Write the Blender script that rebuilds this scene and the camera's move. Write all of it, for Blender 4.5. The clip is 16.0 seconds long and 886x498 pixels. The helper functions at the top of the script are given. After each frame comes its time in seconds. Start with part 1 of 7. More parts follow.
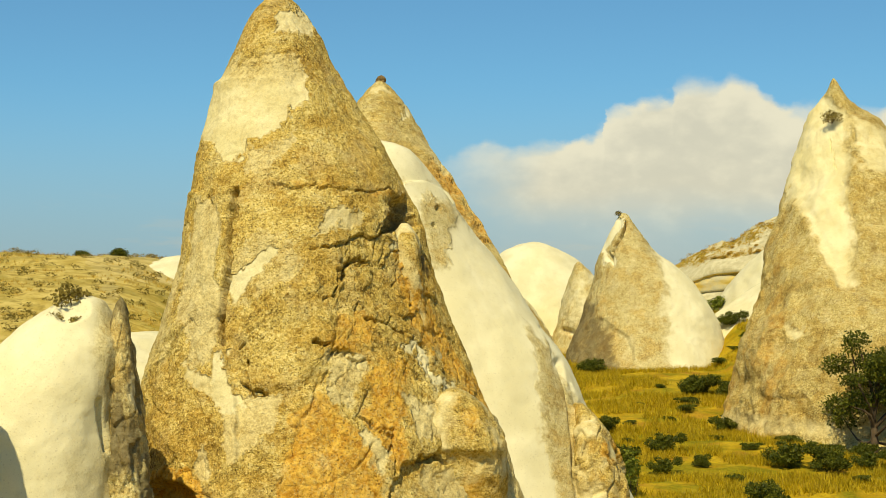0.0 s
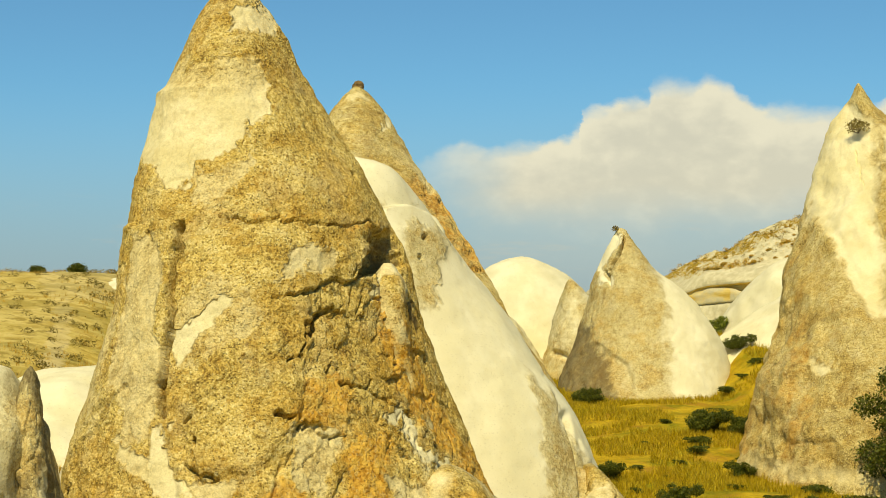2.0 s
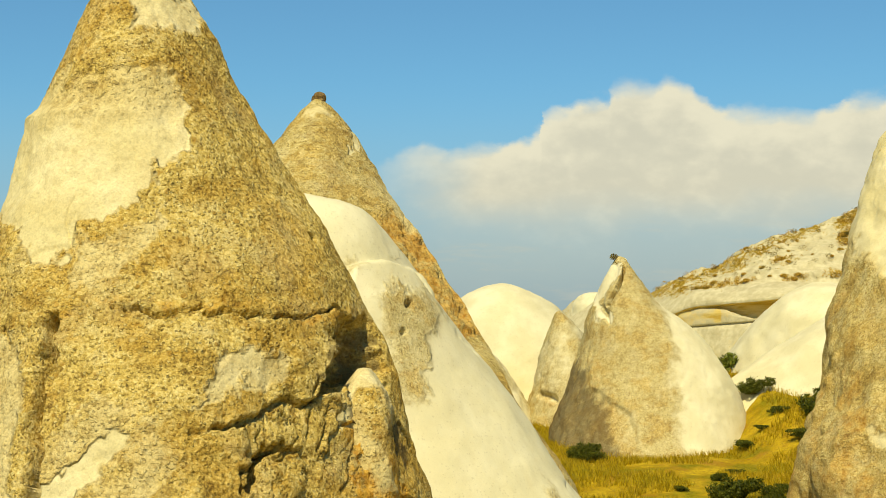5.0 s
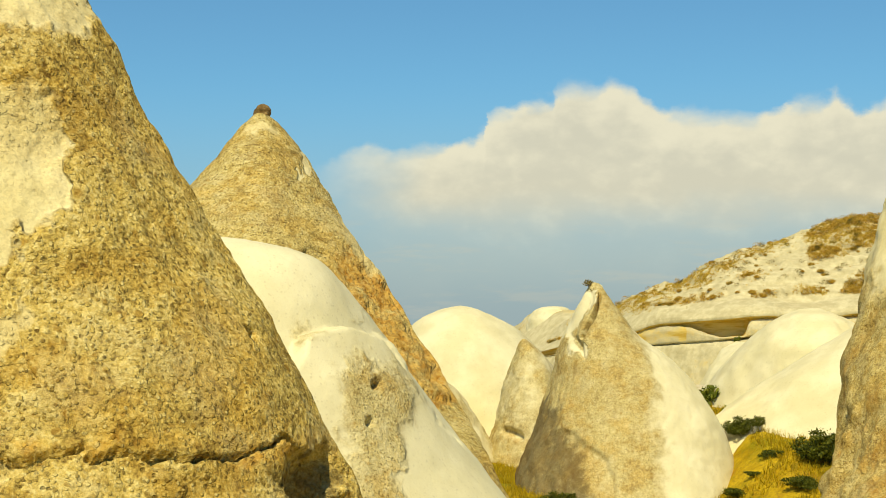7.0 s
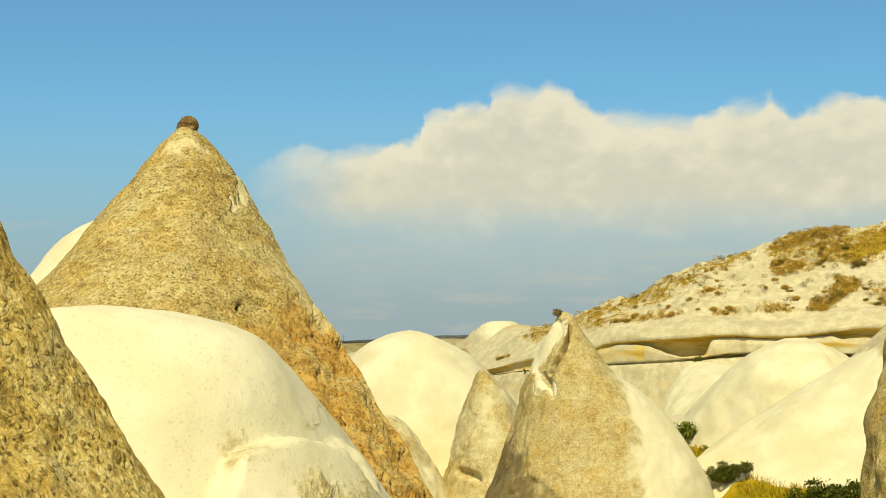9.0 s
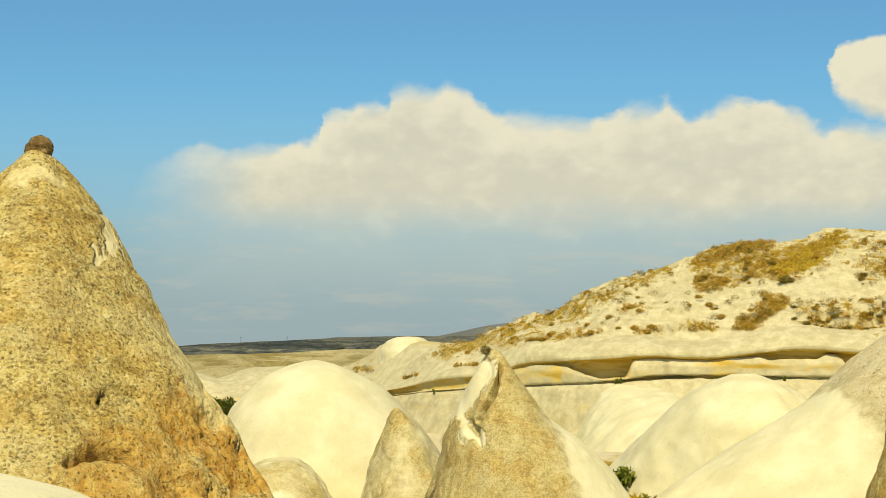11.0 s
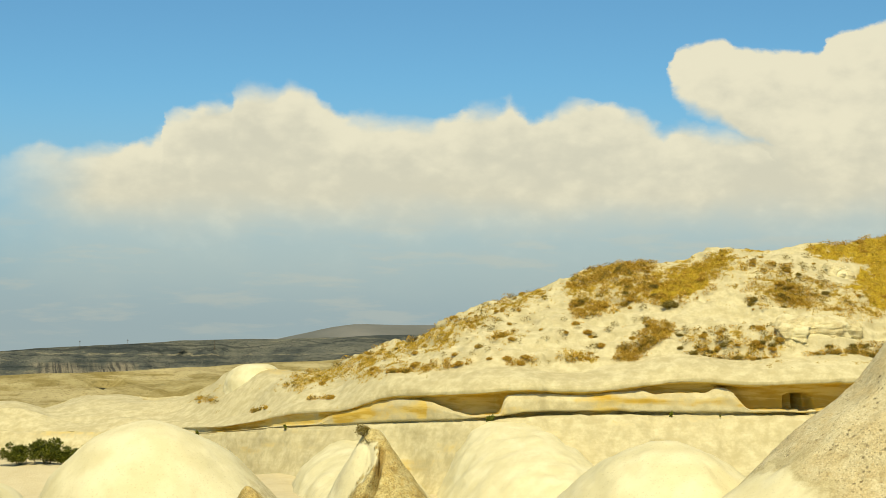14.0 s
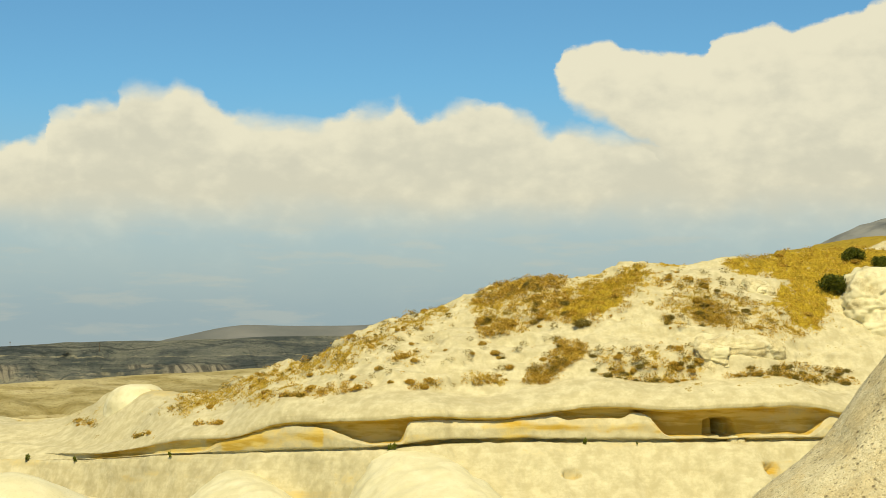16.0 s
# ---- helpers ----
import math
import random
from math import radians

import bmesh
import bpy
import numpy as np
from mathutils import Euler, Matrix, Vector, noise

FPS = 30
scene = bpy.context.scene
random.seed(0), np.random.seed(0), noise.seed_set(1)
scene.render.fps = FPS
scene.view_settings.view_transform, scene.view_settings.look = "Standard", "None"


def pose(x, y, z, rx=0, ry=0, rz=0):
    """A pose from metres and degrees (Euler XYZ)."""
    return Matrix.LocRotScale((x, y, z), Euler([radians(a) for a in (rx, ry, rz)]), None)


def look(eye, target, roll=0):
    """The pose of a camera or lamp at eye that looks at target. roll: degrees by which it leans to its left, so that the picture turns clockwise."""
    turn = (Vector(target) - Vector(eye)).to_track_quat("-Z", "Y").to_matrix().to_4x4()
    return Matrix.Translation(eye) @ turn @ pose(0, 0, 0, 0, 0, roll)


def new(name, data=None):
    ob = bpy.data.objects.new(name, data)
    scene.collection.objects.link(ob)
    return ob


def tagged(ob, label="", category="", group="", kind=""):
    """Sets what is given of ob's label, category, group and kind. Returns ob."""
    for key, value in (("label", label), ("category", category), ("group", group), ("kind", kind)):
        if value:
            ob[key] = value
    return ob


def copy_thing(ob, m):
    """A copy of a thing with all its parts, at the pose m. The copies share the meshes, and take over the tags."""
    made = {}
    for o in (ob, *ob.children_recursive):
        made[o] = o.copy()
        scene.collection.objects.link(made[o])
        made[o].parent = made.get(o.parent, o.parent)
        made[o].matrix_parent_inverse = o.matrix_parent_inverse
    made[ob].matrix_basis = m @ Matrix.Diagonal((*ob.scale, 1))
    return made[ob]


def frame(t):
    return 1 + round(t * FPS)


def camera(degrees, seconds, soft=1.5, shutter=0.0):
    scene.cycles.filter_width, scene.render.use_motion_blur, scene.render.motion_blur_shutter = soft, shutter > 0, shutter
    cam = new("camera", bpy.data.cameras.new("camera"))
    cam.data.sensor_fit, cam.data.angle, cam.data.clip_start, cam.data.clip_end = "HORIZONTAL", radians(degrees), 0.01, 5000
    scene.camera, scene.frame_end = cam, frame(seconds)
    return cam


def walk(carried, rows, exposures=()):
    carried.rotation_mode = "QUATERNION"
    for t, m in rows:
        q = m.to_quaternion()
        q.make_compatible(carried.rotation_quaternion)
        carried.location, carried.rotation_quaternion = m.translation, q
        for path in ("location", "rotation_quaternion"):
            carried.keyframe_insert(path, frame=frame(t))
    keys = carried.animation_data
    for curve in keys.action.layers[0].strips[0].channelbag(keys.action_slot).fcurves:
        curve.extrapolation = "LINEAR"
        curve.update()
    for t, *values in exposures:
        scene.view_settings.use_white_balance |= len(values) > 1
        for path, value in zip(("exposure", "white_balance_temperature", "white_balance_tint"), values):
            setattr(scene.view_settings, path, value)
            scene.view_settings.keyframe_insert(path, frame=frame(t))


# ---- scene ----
# ---------------------------------------------------------------- camera
cam = camera(27.14, 16.0, soft=0.5)
# seconds, eye, yaw to the right, pitch, lean (degrees)
PATH = [
    (0.0, (0.00, -0.00, 0.00), 0.01, 2.89, 0.05),
    (0.5, (-0.11, 3.29, 0.53), 0.22, 2.90, 0.03),
    (1.0, (-0.24, 6.39, 1.05), 0.41, 2.89, 0.01),
    (1.5, (-0.35, 9.36, 1.54), 0.58, 2.91, -0.01),
    (2.0, (-0.46, 12.35, 2.06), 0.74, 2.90, -0.01),
    (2.5, (-0.60, 15.62, 2.58), 0.94, 2.91, -0.02),
    (3.0, (-0.72, 18.70, 3.09), 1.12, 2.91, -0.05),
    (3.5, (-0.83, 21.90, 3.62), 1.32, 2.92, -0.11),
    (4.0, (-0.92, 24.86, 4.08), 1.49, 2.95, -0.19),
    (6.5, (-1.38, 40.02, 6.74), 3.21, 2.96, -0.17),
    (7.0, (-1.48, 43.09, 7.25), 3.71, 2.97, -0.11),
    (7.5, (-1.57, 46.15, 7.73), 3.92, 2.97, -0.05),
    (8.0, (-1.59, 49.28, 8.28), 4.23, 2.98, 0.01),
    (8.5, (-1.62, 52.37, 8.76), 4.92, 2.99, 0.04),
    (11.0, (-1.12, 67.95, 11.31), 8.89, 3.02, 0.24),
    (11.5, (-0.89, 71.03, 11.80), 9.69, 3.03, 0.21),
    (12.0, (-0.59, 74.16, 12.34), 10.59, 3.04, 0.17),
    (12.5, (-0.36, 77.15, 12.86), 11.39, 3.04, 0.15),
    (13.0, (-0.05, 80.26, 13.40), 12.21, 3.04, 0.13),
    (13.5, (0.38, 83.25, 13.92), 12.99, 3.04, 0.08),
    (14.0, (0.81, 86.16, 14.43), 13.77, 3.04, 0.03),
    (14.5, (1.25, 89.08, 14.94), 14.65, 3.03, -0.01),
    (15.0, (1.70, 92.04, 15.47), 15.63, 3.03, -0.05),
    (15.5, (2.24, 94.99, 15.96), 16.51, 3.02, -0.08),
    (16.0, (2.78, 97.91, 16.45), 17.27, 3.03, -0.09),
]


def heading(eye, yaw, pitch):
    a, b = radians(yaw), radians(pitch)
    return (eye[0] + 100 * math.sin(a) * math.cos(b), eye[1] + 100 * math.cos(a) * math.cos(b), eye[2] + 100 * math.sin(b))


walk(cam, [(t, look(eye, heading(eye, yaw, pitch), lean)) for t, eye, yaw, pitch, lean in PATH],
     exposures=[(0.0, -0.06, 8500.0, 4.0), (16.0, -0.06, 8500.0, 4.0)])

# ---------------------------------------------------------------- light
SUN_WAY = Vector((-0.17, -0.58, 0.80)).normalized()      # towards the sun
SUN_HEIGHT = math.asin(SUN_WAY.z)
sun_data = bpy.data.lights.new("sun", "SUN")
sun_data.energy, sun_data.angle, sun_data.color = 4.6, radians(0.53), (1.0, 0.935, 0.75)
sun = new("sun", sun_data)
sun.matrix_world = look(SUN_WAY * 300, (0, 0, 0))


class Nodes:
    """Short hand for building a node tree."""

    def __init__(self, tree):
        self.tree = tree
        tree.nodes.clear()

    def add(self, kind, inputs=None, op=None, attribute=None):
        n = self.tree.nodes.new(kind)
        if op:
            n.operation = op
        if attribute:
            n.attribute_name = attribute
        for k, v in (inputs or {}).items():
            if isinstance(v, bpy.types.NodeSocket):
                self.tree.links.new(v, n.inputs[k])
            else:
                n.inputs[k].default_value = v
        return n

    def math(self, op, a, b=0.0, c=0.0, clamp=False):
        n = self.add("ShaderNodeMath", {0: a, 1: b, 2: c}, op)
        n.use_clamp = clamp
        return n.outputs[0]

    def mix(self, fac, a, b, blend="MIX"):
        n = self.tree.nodes.new("ShaderNodeMix")
        n.data_type, n.blend_type = "RGBA", blend
        for k, v in ((0, fac), (6, a), (7, b)):
            if isinstance(v, bpy.types.NodeSocket):
                self.tree.links.new(v, n.inputs[k])
            else:
                n.inputs[k].default_value = v
        return n.outputs[2]

    def ramp(self, fac, stops, mode="LINEAR"):
        n = self.add("ShaderNodeValToRGB", {0: fac})
        n.color_ramp.interpolation = mode
        els = n.color_ramp.elements
        while len(els) < len(stops):
            els.new(0.5)
        for e, (p, c) in zip(els, stops):
            e.position = p
            e.color = (c, c, c, 1) if isinstance(c, (int, float)) else (*c, 1)
        return n.outputs[0]

    def noise(self, vec, scale, detail=4.0, rough=0.55, distort=0.0):
        n = self.add("ShaderNodeTexNoise", {"Vector": vec, "Scale": scale, "Detail": detail, "Roughness": rough, "Distortion": distort})
        return n.outputs["Fac"]

    def step(self, v, lo, hi):
        n = self.add("ShaderNodeMapRange", {0: v, 1: lo, 2: hi, 3: 0.0, 4: 1.0})
        n.interpolation_type = "SMOOTHSTEP"
        return n.outputs[0]


# world: clear sky with a bank of cumulus low in the east
world = bpy.data.worlds.new("world")
scene.world = world
world.use_nodes = True
w = Nodes(world.node_tree)
sky = w.add("ShaderNodeTexSky")
sky.sky_type, sky.sun_disc = "NISHITA", False
sky.sun_elevation, sky.sun_rotation = SUN_HEIGHT, math.atan2(SUN_WAY.x, SUN_WAY.y)
sky.altitude, sky.air_density, sky.dust_density, sky.ozone_density = 1100.0, 1.0, 0.4, 3.0
way = w.add("ShaderNodeTexCoord").outputs["Generated"]
sep = w.add("ShaderNodeSeparateXYZ", {0: way})
az = w.math("MULTIPLY", w.math("ARCTAN2", sep.outputs[0], sep.outputs[1]), 180 / math.pi)
el = w.math("MULTIPLY", w.math("ARCSINE", sep.outputs[2]), 180 / math.pi)
flat = w.add("ShaderNodeCombineXYZ", {0: az, 1: w.math("MULTIPLY", el, 1.5), 2: 0.0}).outputs[0]
puff = w.math("SUBTRACT", w.noise(flat, 1.1, 7, 0.56), 0.5)
soft_n = w.math("SUBTRACT", w.noise(flat, 0.33, 4, 0.5), 0.5)
# height of the bank's top along the horizon: degrees of azimuth, degrees of elevation
BANK_NORTH = [(-8.0, 1.0), (-2.2, 2.4), (-0.9, 4.6), (-0.24, 5.55), (0.37, 5.8), (1.0, 6.12), (1.4, 6.26), (2.23, 6.0), (3.3, 6.12), (4.6, 6.33), (5.0, 6.6), (5.05, 7.15), (5.6, 7.33),
              (6.4, 7.52), (7.2, 7.48), (7.28, 7.85), (7.9, 8.03), (8.55, 7.95), (9.05, 8.12), (9.55, 7.97), (10.1, 7.58), (10.5, 7.25)]
BANK_EAST = [(10.5, 7.25), (11.4, 7.16), (12.25, 7.04), (13.3, 7.0), (14.0, 7.18), (14.7, 7.41), (15.6, 7.36), (15.88, 7.62), (16.14, 7.27), (16.58, 7.01), (17.2, 7.19), (17.4, 7.45), (18.0, 7.66),
             (18.8, 7.58), (19.85, 7.35), (20.45, 6.85), (20.6, 6.56), (21.3, 6.81), (22.2, 6.63), (24.0, 6.6), (30.0, 6.7), (40.0, 6.0)]
TOWER = [(20.6, 7.5), (20.84, 8.83), (21.1, 9.21), (22.44, 9.5), (22.96, 9.23), (23.93, 9.09), (25.5, 9.01), (25.71, 9.35), (26.2, 9.63), (27.67, 9.86), (28.1, 9.67), (28.8, 9.85), (30.15, 10.17), (30.58, 10.43), (33.0, 11.0), (36.0, 11.5), (40.0, 8.0)]
TOWER_FOOT = [(20.6, 9.0), (20.86, 8.2), (20.95, 7.69), (21.45, 7.16), (22.16, 6.85), (23.5, 6.0), (25.0, 4.5), (40.0, 4.0)]
EL1 = 14.0
wander = w.math("SUBTRACT", w.noise(flat, 1.6, 6, 0.6), 0.5)
az_w = w.math("MULTIPLY_ADD", wander, 0.45, az)


def outline(stops, mode="EASE"):
    """Elevation of a cloud's edge over the azimuth."""
    lo, hi = stops[0][0], stops[-1][0]
    return w.math("MULTIPLY", w.ramp(w.math("DIVIDE", w.math("SUBTRACT", az_w, lo), hi - lo), [((a - lo) / (hi - lo), e / EL1) for a, e in stops], mode), EL1)


north = w.math("LESS_THAN", az_w, 10.5)
top = w.math("ADD", w.math("MULTIPLY", outline(BANK_NORTH), north), w.math("MULTIPLY", outline(BANK_EAST), w.math("SUBTRACT", 1.0, north)))
fluff = w.math("SUBTRACT", w.noise(flat, 3.6, 6, 0.62), 0.5)
billow = w.add("ShaderNodeTexVoronoi", {"Vector": w.add("ShaderNodeVectorMath", {0: flat, 1: w.add("ShaderNodeTexNoise", {"Vector": flat, "Scale": 1.2, "Detail": 3.0}).outputs["Color"]}, "ADD").outputs[0], "Scale": 1.5})
billow.feature = "SMOOTH_F1"
lump = w.math("SUBTRACT", 0.45, billow.outputs["Distance"])
rough_edge = w.math("ADD", w.math("MULTIPLY", lump, 0.20), w.math("MULTIPLY", fluff, 0.22))
over_a = w.math("ADD", w.math("SUBTRACT", top, el), rough_edge)
crisp = w.step(w.noise(flat, 0.55, 3, 0.5), 0.36, 0.60)
solid = w.step(over_a, w.math("MULTIPLY_ADD", crisp, 0.30, -0.38), w.math("MULTIPLY_ADD", crisp, -0.35, 0.55))
tower_top = w.math("ADD", w.math("SUBTRACT", outline(TOWER), el), rough_edge)
tower = w.math("MULTIPLY", w.math("MULTIPLY", w.step(tower_top, -0.05, 0.14), w.step(az_w, 20.6, 20.95)), w.step(w.math("ADD", w.math("SUBTRACT", el, outline(TOWER_FOOT)), rough_edge), -0.10, 0.55))
over = w.math("MAXIMUM", over_a, w.math("MULTIPLY", tower, tower_top))
under = w.math("ADD", w.math("MULTIPLY", soft_n, 1.1), el)
wisp = w.step(under, 3.0, 4.9)
low_fade = w.step(under, 0.6, 3.2)
body = w.math("MULTIPLY", w.math("MULTIPLY", solid, w.step(w.math("MULTIPLY_ADD", soft_n, 3.0, az), -1.4, 3.6)), w.math("ADD", w.math("MULTIPLY", wisp, 0.66), w.math("MULTIPLY", low_fade, 0.28)))
body = w.math("MAXIMUM", body, w.math("MULTIPLY", tower, 0.95))
# thin veil below the bank and a few low streaks
low = w.add("ShaderNodeCombineXYZ", {0: w.math("MULTIPLY", az, 0.30), 1: w.math("MULTIPLY", el, 1.7), 2: 3.7}).outputs[0]
streak = w.math("MULTIPLY", w.step(w.noise(low, 1.0, 6, 0.6), 0.50, 0.66),
                w.math("MULTIPLY", w.step(el, -0.5, 0.8), w.math("SUBTRACT", 1.0, w.step(el, 2.6, 5.0))))
veil = w.math("MULTIPLY", w.math("SUBTRACT", 1.0, w.step(el, 0.5, 8.5)), 0.86)
blue = w.mix(1.0, sky.outputs[0], (0.485, 0.98, 1.31, 1), "MULTIPLY")
SKY_GAIN = 9.0          # radiance of cloud and haze in the units of the sky node
haze = w.mix(veil, blue, tuple(SKY_GAIN * c for c in (0.325, 0.42, 0.585)) + (1,))
haze = w.mix(w.math("MULTIPLY", streak, 0.32), haze, tuple(SKY_GAIN * c for c in (0.56, 0.62, 0.66)) + (1,))
rim = w.math("SUBTRACT", 1.0, w.step(over, 0.05, 1.5))
bright = w.math("ADD", w.math("MULTIPLY", puff, 1.0), w.math("ADD", w.math("MULTIPLY", soft_n, 1.1), w.math("ADD", w.math("MULTIPLY", rim, 0.42), w.math("DIVIDE", el, 14.0))))
bright = w.math("MULTIPLY_ADD", lump, 0.38, w.math("MULTIPLY_ADD", tower, 0.12, bright))
shade = w.mix(w.step(bright, 0.15, 1.0),
              tuple(SKY_GAIN * c for c in (0.72, 0.745, 0.715)) + (1,), tuple(SKY_GAIN * c for c in (0.90, 0.915, 0.85)) + (1,))
full = w.mix(body, haze, shade)
bg = w.add("ShaderNodeBackground", {0: full, 1: 0.10})
w.add("ShaderNodeOutputWorld", {0: bg.outputs[0]})


# ---------------------------------------------------------------- numeric helpers
def vnoise(p, seed=0):
    """Smooth value noise in -1..1 at points p (n, 3)."""
    p = np.asarray(p, float)
    i = np.floor(p).astype(np.int64)
    f = p - i
    f = f * f * f * (f * (f * 6 - 15) + 10)
    out = np.zeros(len(p))
    for dx in (0, 1):
        for dy in (0, 1):
            for dz in (0, 1):
                h = (i[:, 0] + dx) * 374761393 + (i[:, 1] + dy) * 668265263 + (i[:, 2] + dz) * 2147483647 + seed * 974634777
                h = (h ^ (h >> 13)) * 1274126177
                h = (h ^ (h >> 16)) & 0xFFFFF
                wgt = (f[:, 0] if dx else 1 - f[:, 0]) * (f[:, 1] if dy else 1 - f[:, 1]) * (f[:, 2] if dz else 1 - f[:, 2])
                out += wgt * (h / 524287.5 - 1)
    return out


def fbm(p, size, octaves=4, gain=0.5, seed=0):
    p = np.asarray(p, float) / size
    a, out = 1.0, 0.0
    for k in range(octaves):
        out = out + a * vnoise(p, seed + 17 * k)
        p, a = p * 2.03 + 5.1, a * gain
    return out


def ridged(p, size, octaves=3, seed=0):
    p = np.asarray(p, float) / size
    a, out = 1.0, 0.0
    for k in range(octaves):
        out = out + a * (1 - np.abs(vnoise(p, seed + 13 * k)) * 2)
        p, a = p * 2.1 + 3.3, a * 0.5
    return out


def cells(p, size, seed=0):
    """Random value per block (-1..1) and the distance to the joint between blocks."""
    p = np.asarray(p, float) / size
    base = np.floor(p).astype(np.int64)
    d1, d2, val = np.full(len(p), 9.0), np.full(len(p), 9.0), np.zeros(len(p))
    for dx in (-1, 0, 1):
        for dy in (-1, 0, 1):
            for dz in (-1, 0, 1):
                c = base + (dx, dy, dz)
                h = c[:, 0] * 73856093 ^ c[:, 1] * 19349663 ^ c[:, 2] * 83492791 ^ (seed * 2654435)
                h = (h * 1103515245 + 12345) & 0x7FFFFFFF
                h2 = (h * 1103515245 + 12345) & 0x7FFFFFFF
                h3 = (h2 * 1103515245 + 12345) & 0x7FFFFFFF
                q = c + np.stack([h, h2, h3], -1) / 0x7FFFFFFF
                d = ((p - q) ** 2).sum(-1) ** 0.5
                near = d < d1
                d2 = np.where(near, d1, np.minimum(d2, d))
                val = np.where(near, ((h3 >> 7) & 0xFFFF) / 32767.5 - 1, val)
                d1 = np.where(near, d, d1)
    return val, (d2 - d1) * size


def sstep(v, lo, hi):
    t = np.clip((v - lo) / (hi - lo), 0, 1)
    return t * t * (3 - 2 * t)


def curve(at, xs, ys):
    """Monotone cubic through (xs, ys)."""
    xs, ys = np.asarray(xs, float), np.asarray(ys, float)
    d = np.diff(ys) / np.diff(xs)
    m = np.concatenate([[d[0]], np.where(d[:-1] * d[1:] > 0, 2 * d[:-1] * d[1:] / (d[:-1] + d[1:] + 1e-12), 0), [d[-1]]])
    at = np.clip(at, xs[0], xs[-1])
    k = np.clip(np.searchsorted(xs, at) - 1, 0, len(xs) - 2)
    h = xs[k + 1] - xs[k]
    t = (at - xs[k]) / h
    return ((1 + 2 * t) * (1 - t) ** 2 * ys[k] + t * (1 - t) ** 2 * h * m[k]
            + t * t * (3 - 2 * t) * ys[k + 1] + t * t * (t - 1) * h * m[k + 1])


def wob(p, big=0.35, small=0.12, seed=0):
    """Points shifted by noise, so that the edges of stains wander."""
    x = p[:, 0] + big * fbm(p, 1.3, 2, 0.5, 300 + seed) + small * fbm(p, 0.33, 3, 0.6, 310 + seed)
    z = p[:, 2] + big * fbm(p, 1.3, 2, 0.5, 320 + seed) + small * fbm(p, 0.33, 3, 0.6, 330 + seed)
    return x, z


def seg_dist(px, pz, a, b):
    ax, az_ = a
    bx, bz = b
    vx, vz = bx - ax, bz - az_
    t = np.clip(((px - ax) * vx + (pz - az_) * vz) / (vx * vx + vz * vz + 1e-9), 0, 1)
    return np.hypot(px - ax - t * vx, pz - az_ - t * vz)


def line_dist(px, pz, pts):
    return np.min([seg_dist(px, pz, a, b) for a, b in zip(pts[:-1], pts[1:])], axis=0)


def poly_dist(px, pz, pts):
    """Signed distance to a polygon, negative inside."""
    d = np.min([seg_dist(px, pz, a, b) for a, b in zip(pts, pts[1:] + pts[:1])], axis=0)
    inside = np.zeros(len(px), bool)
    for (x1, z1), (x2, z2) in zip(pts, pts[1:] + pts[:1]):
        cross = (z1 > pz) != (z2 > pz)
        inside ^= cross & (px < (x2 - x1) * (pz - z1) / ((z2 - z1) if z2 != z1 else 1e-9) + x1)
    return np.where(inside, -d, d)


# ---------------------------------------------------------------- materials
def material(name):
    m = bpy.data.materials.new(name)
    m.use_nodes = True
    n = Nodes(m.node_tree)
    obj = n.add("ShaderNodeTexCoord").outputs["Object"]
    return m, n, obj


def finish(n, colour, rough, bump=None, strength=0.4, dist=0.05, spec=0.25):
    b = n.add("ShaderNodeBsdfPrincipled", {"Base Color": colour, "Roughness": rough, "Specular IOR Level": spec})
    if bump is not None:
        bp_ = n.add("ShaderNodeBump", {"Height": bump, "Strength": strength, "Distance": dist})
        n.tree.links.new(bp_.outputs[0], b.inputs["Normal"])
    n.add("ShaderNodeOutputMaterial", {0: b.outputs[0]})
    return b


def c4(r, g, b):
    return (r, g, b, 1)


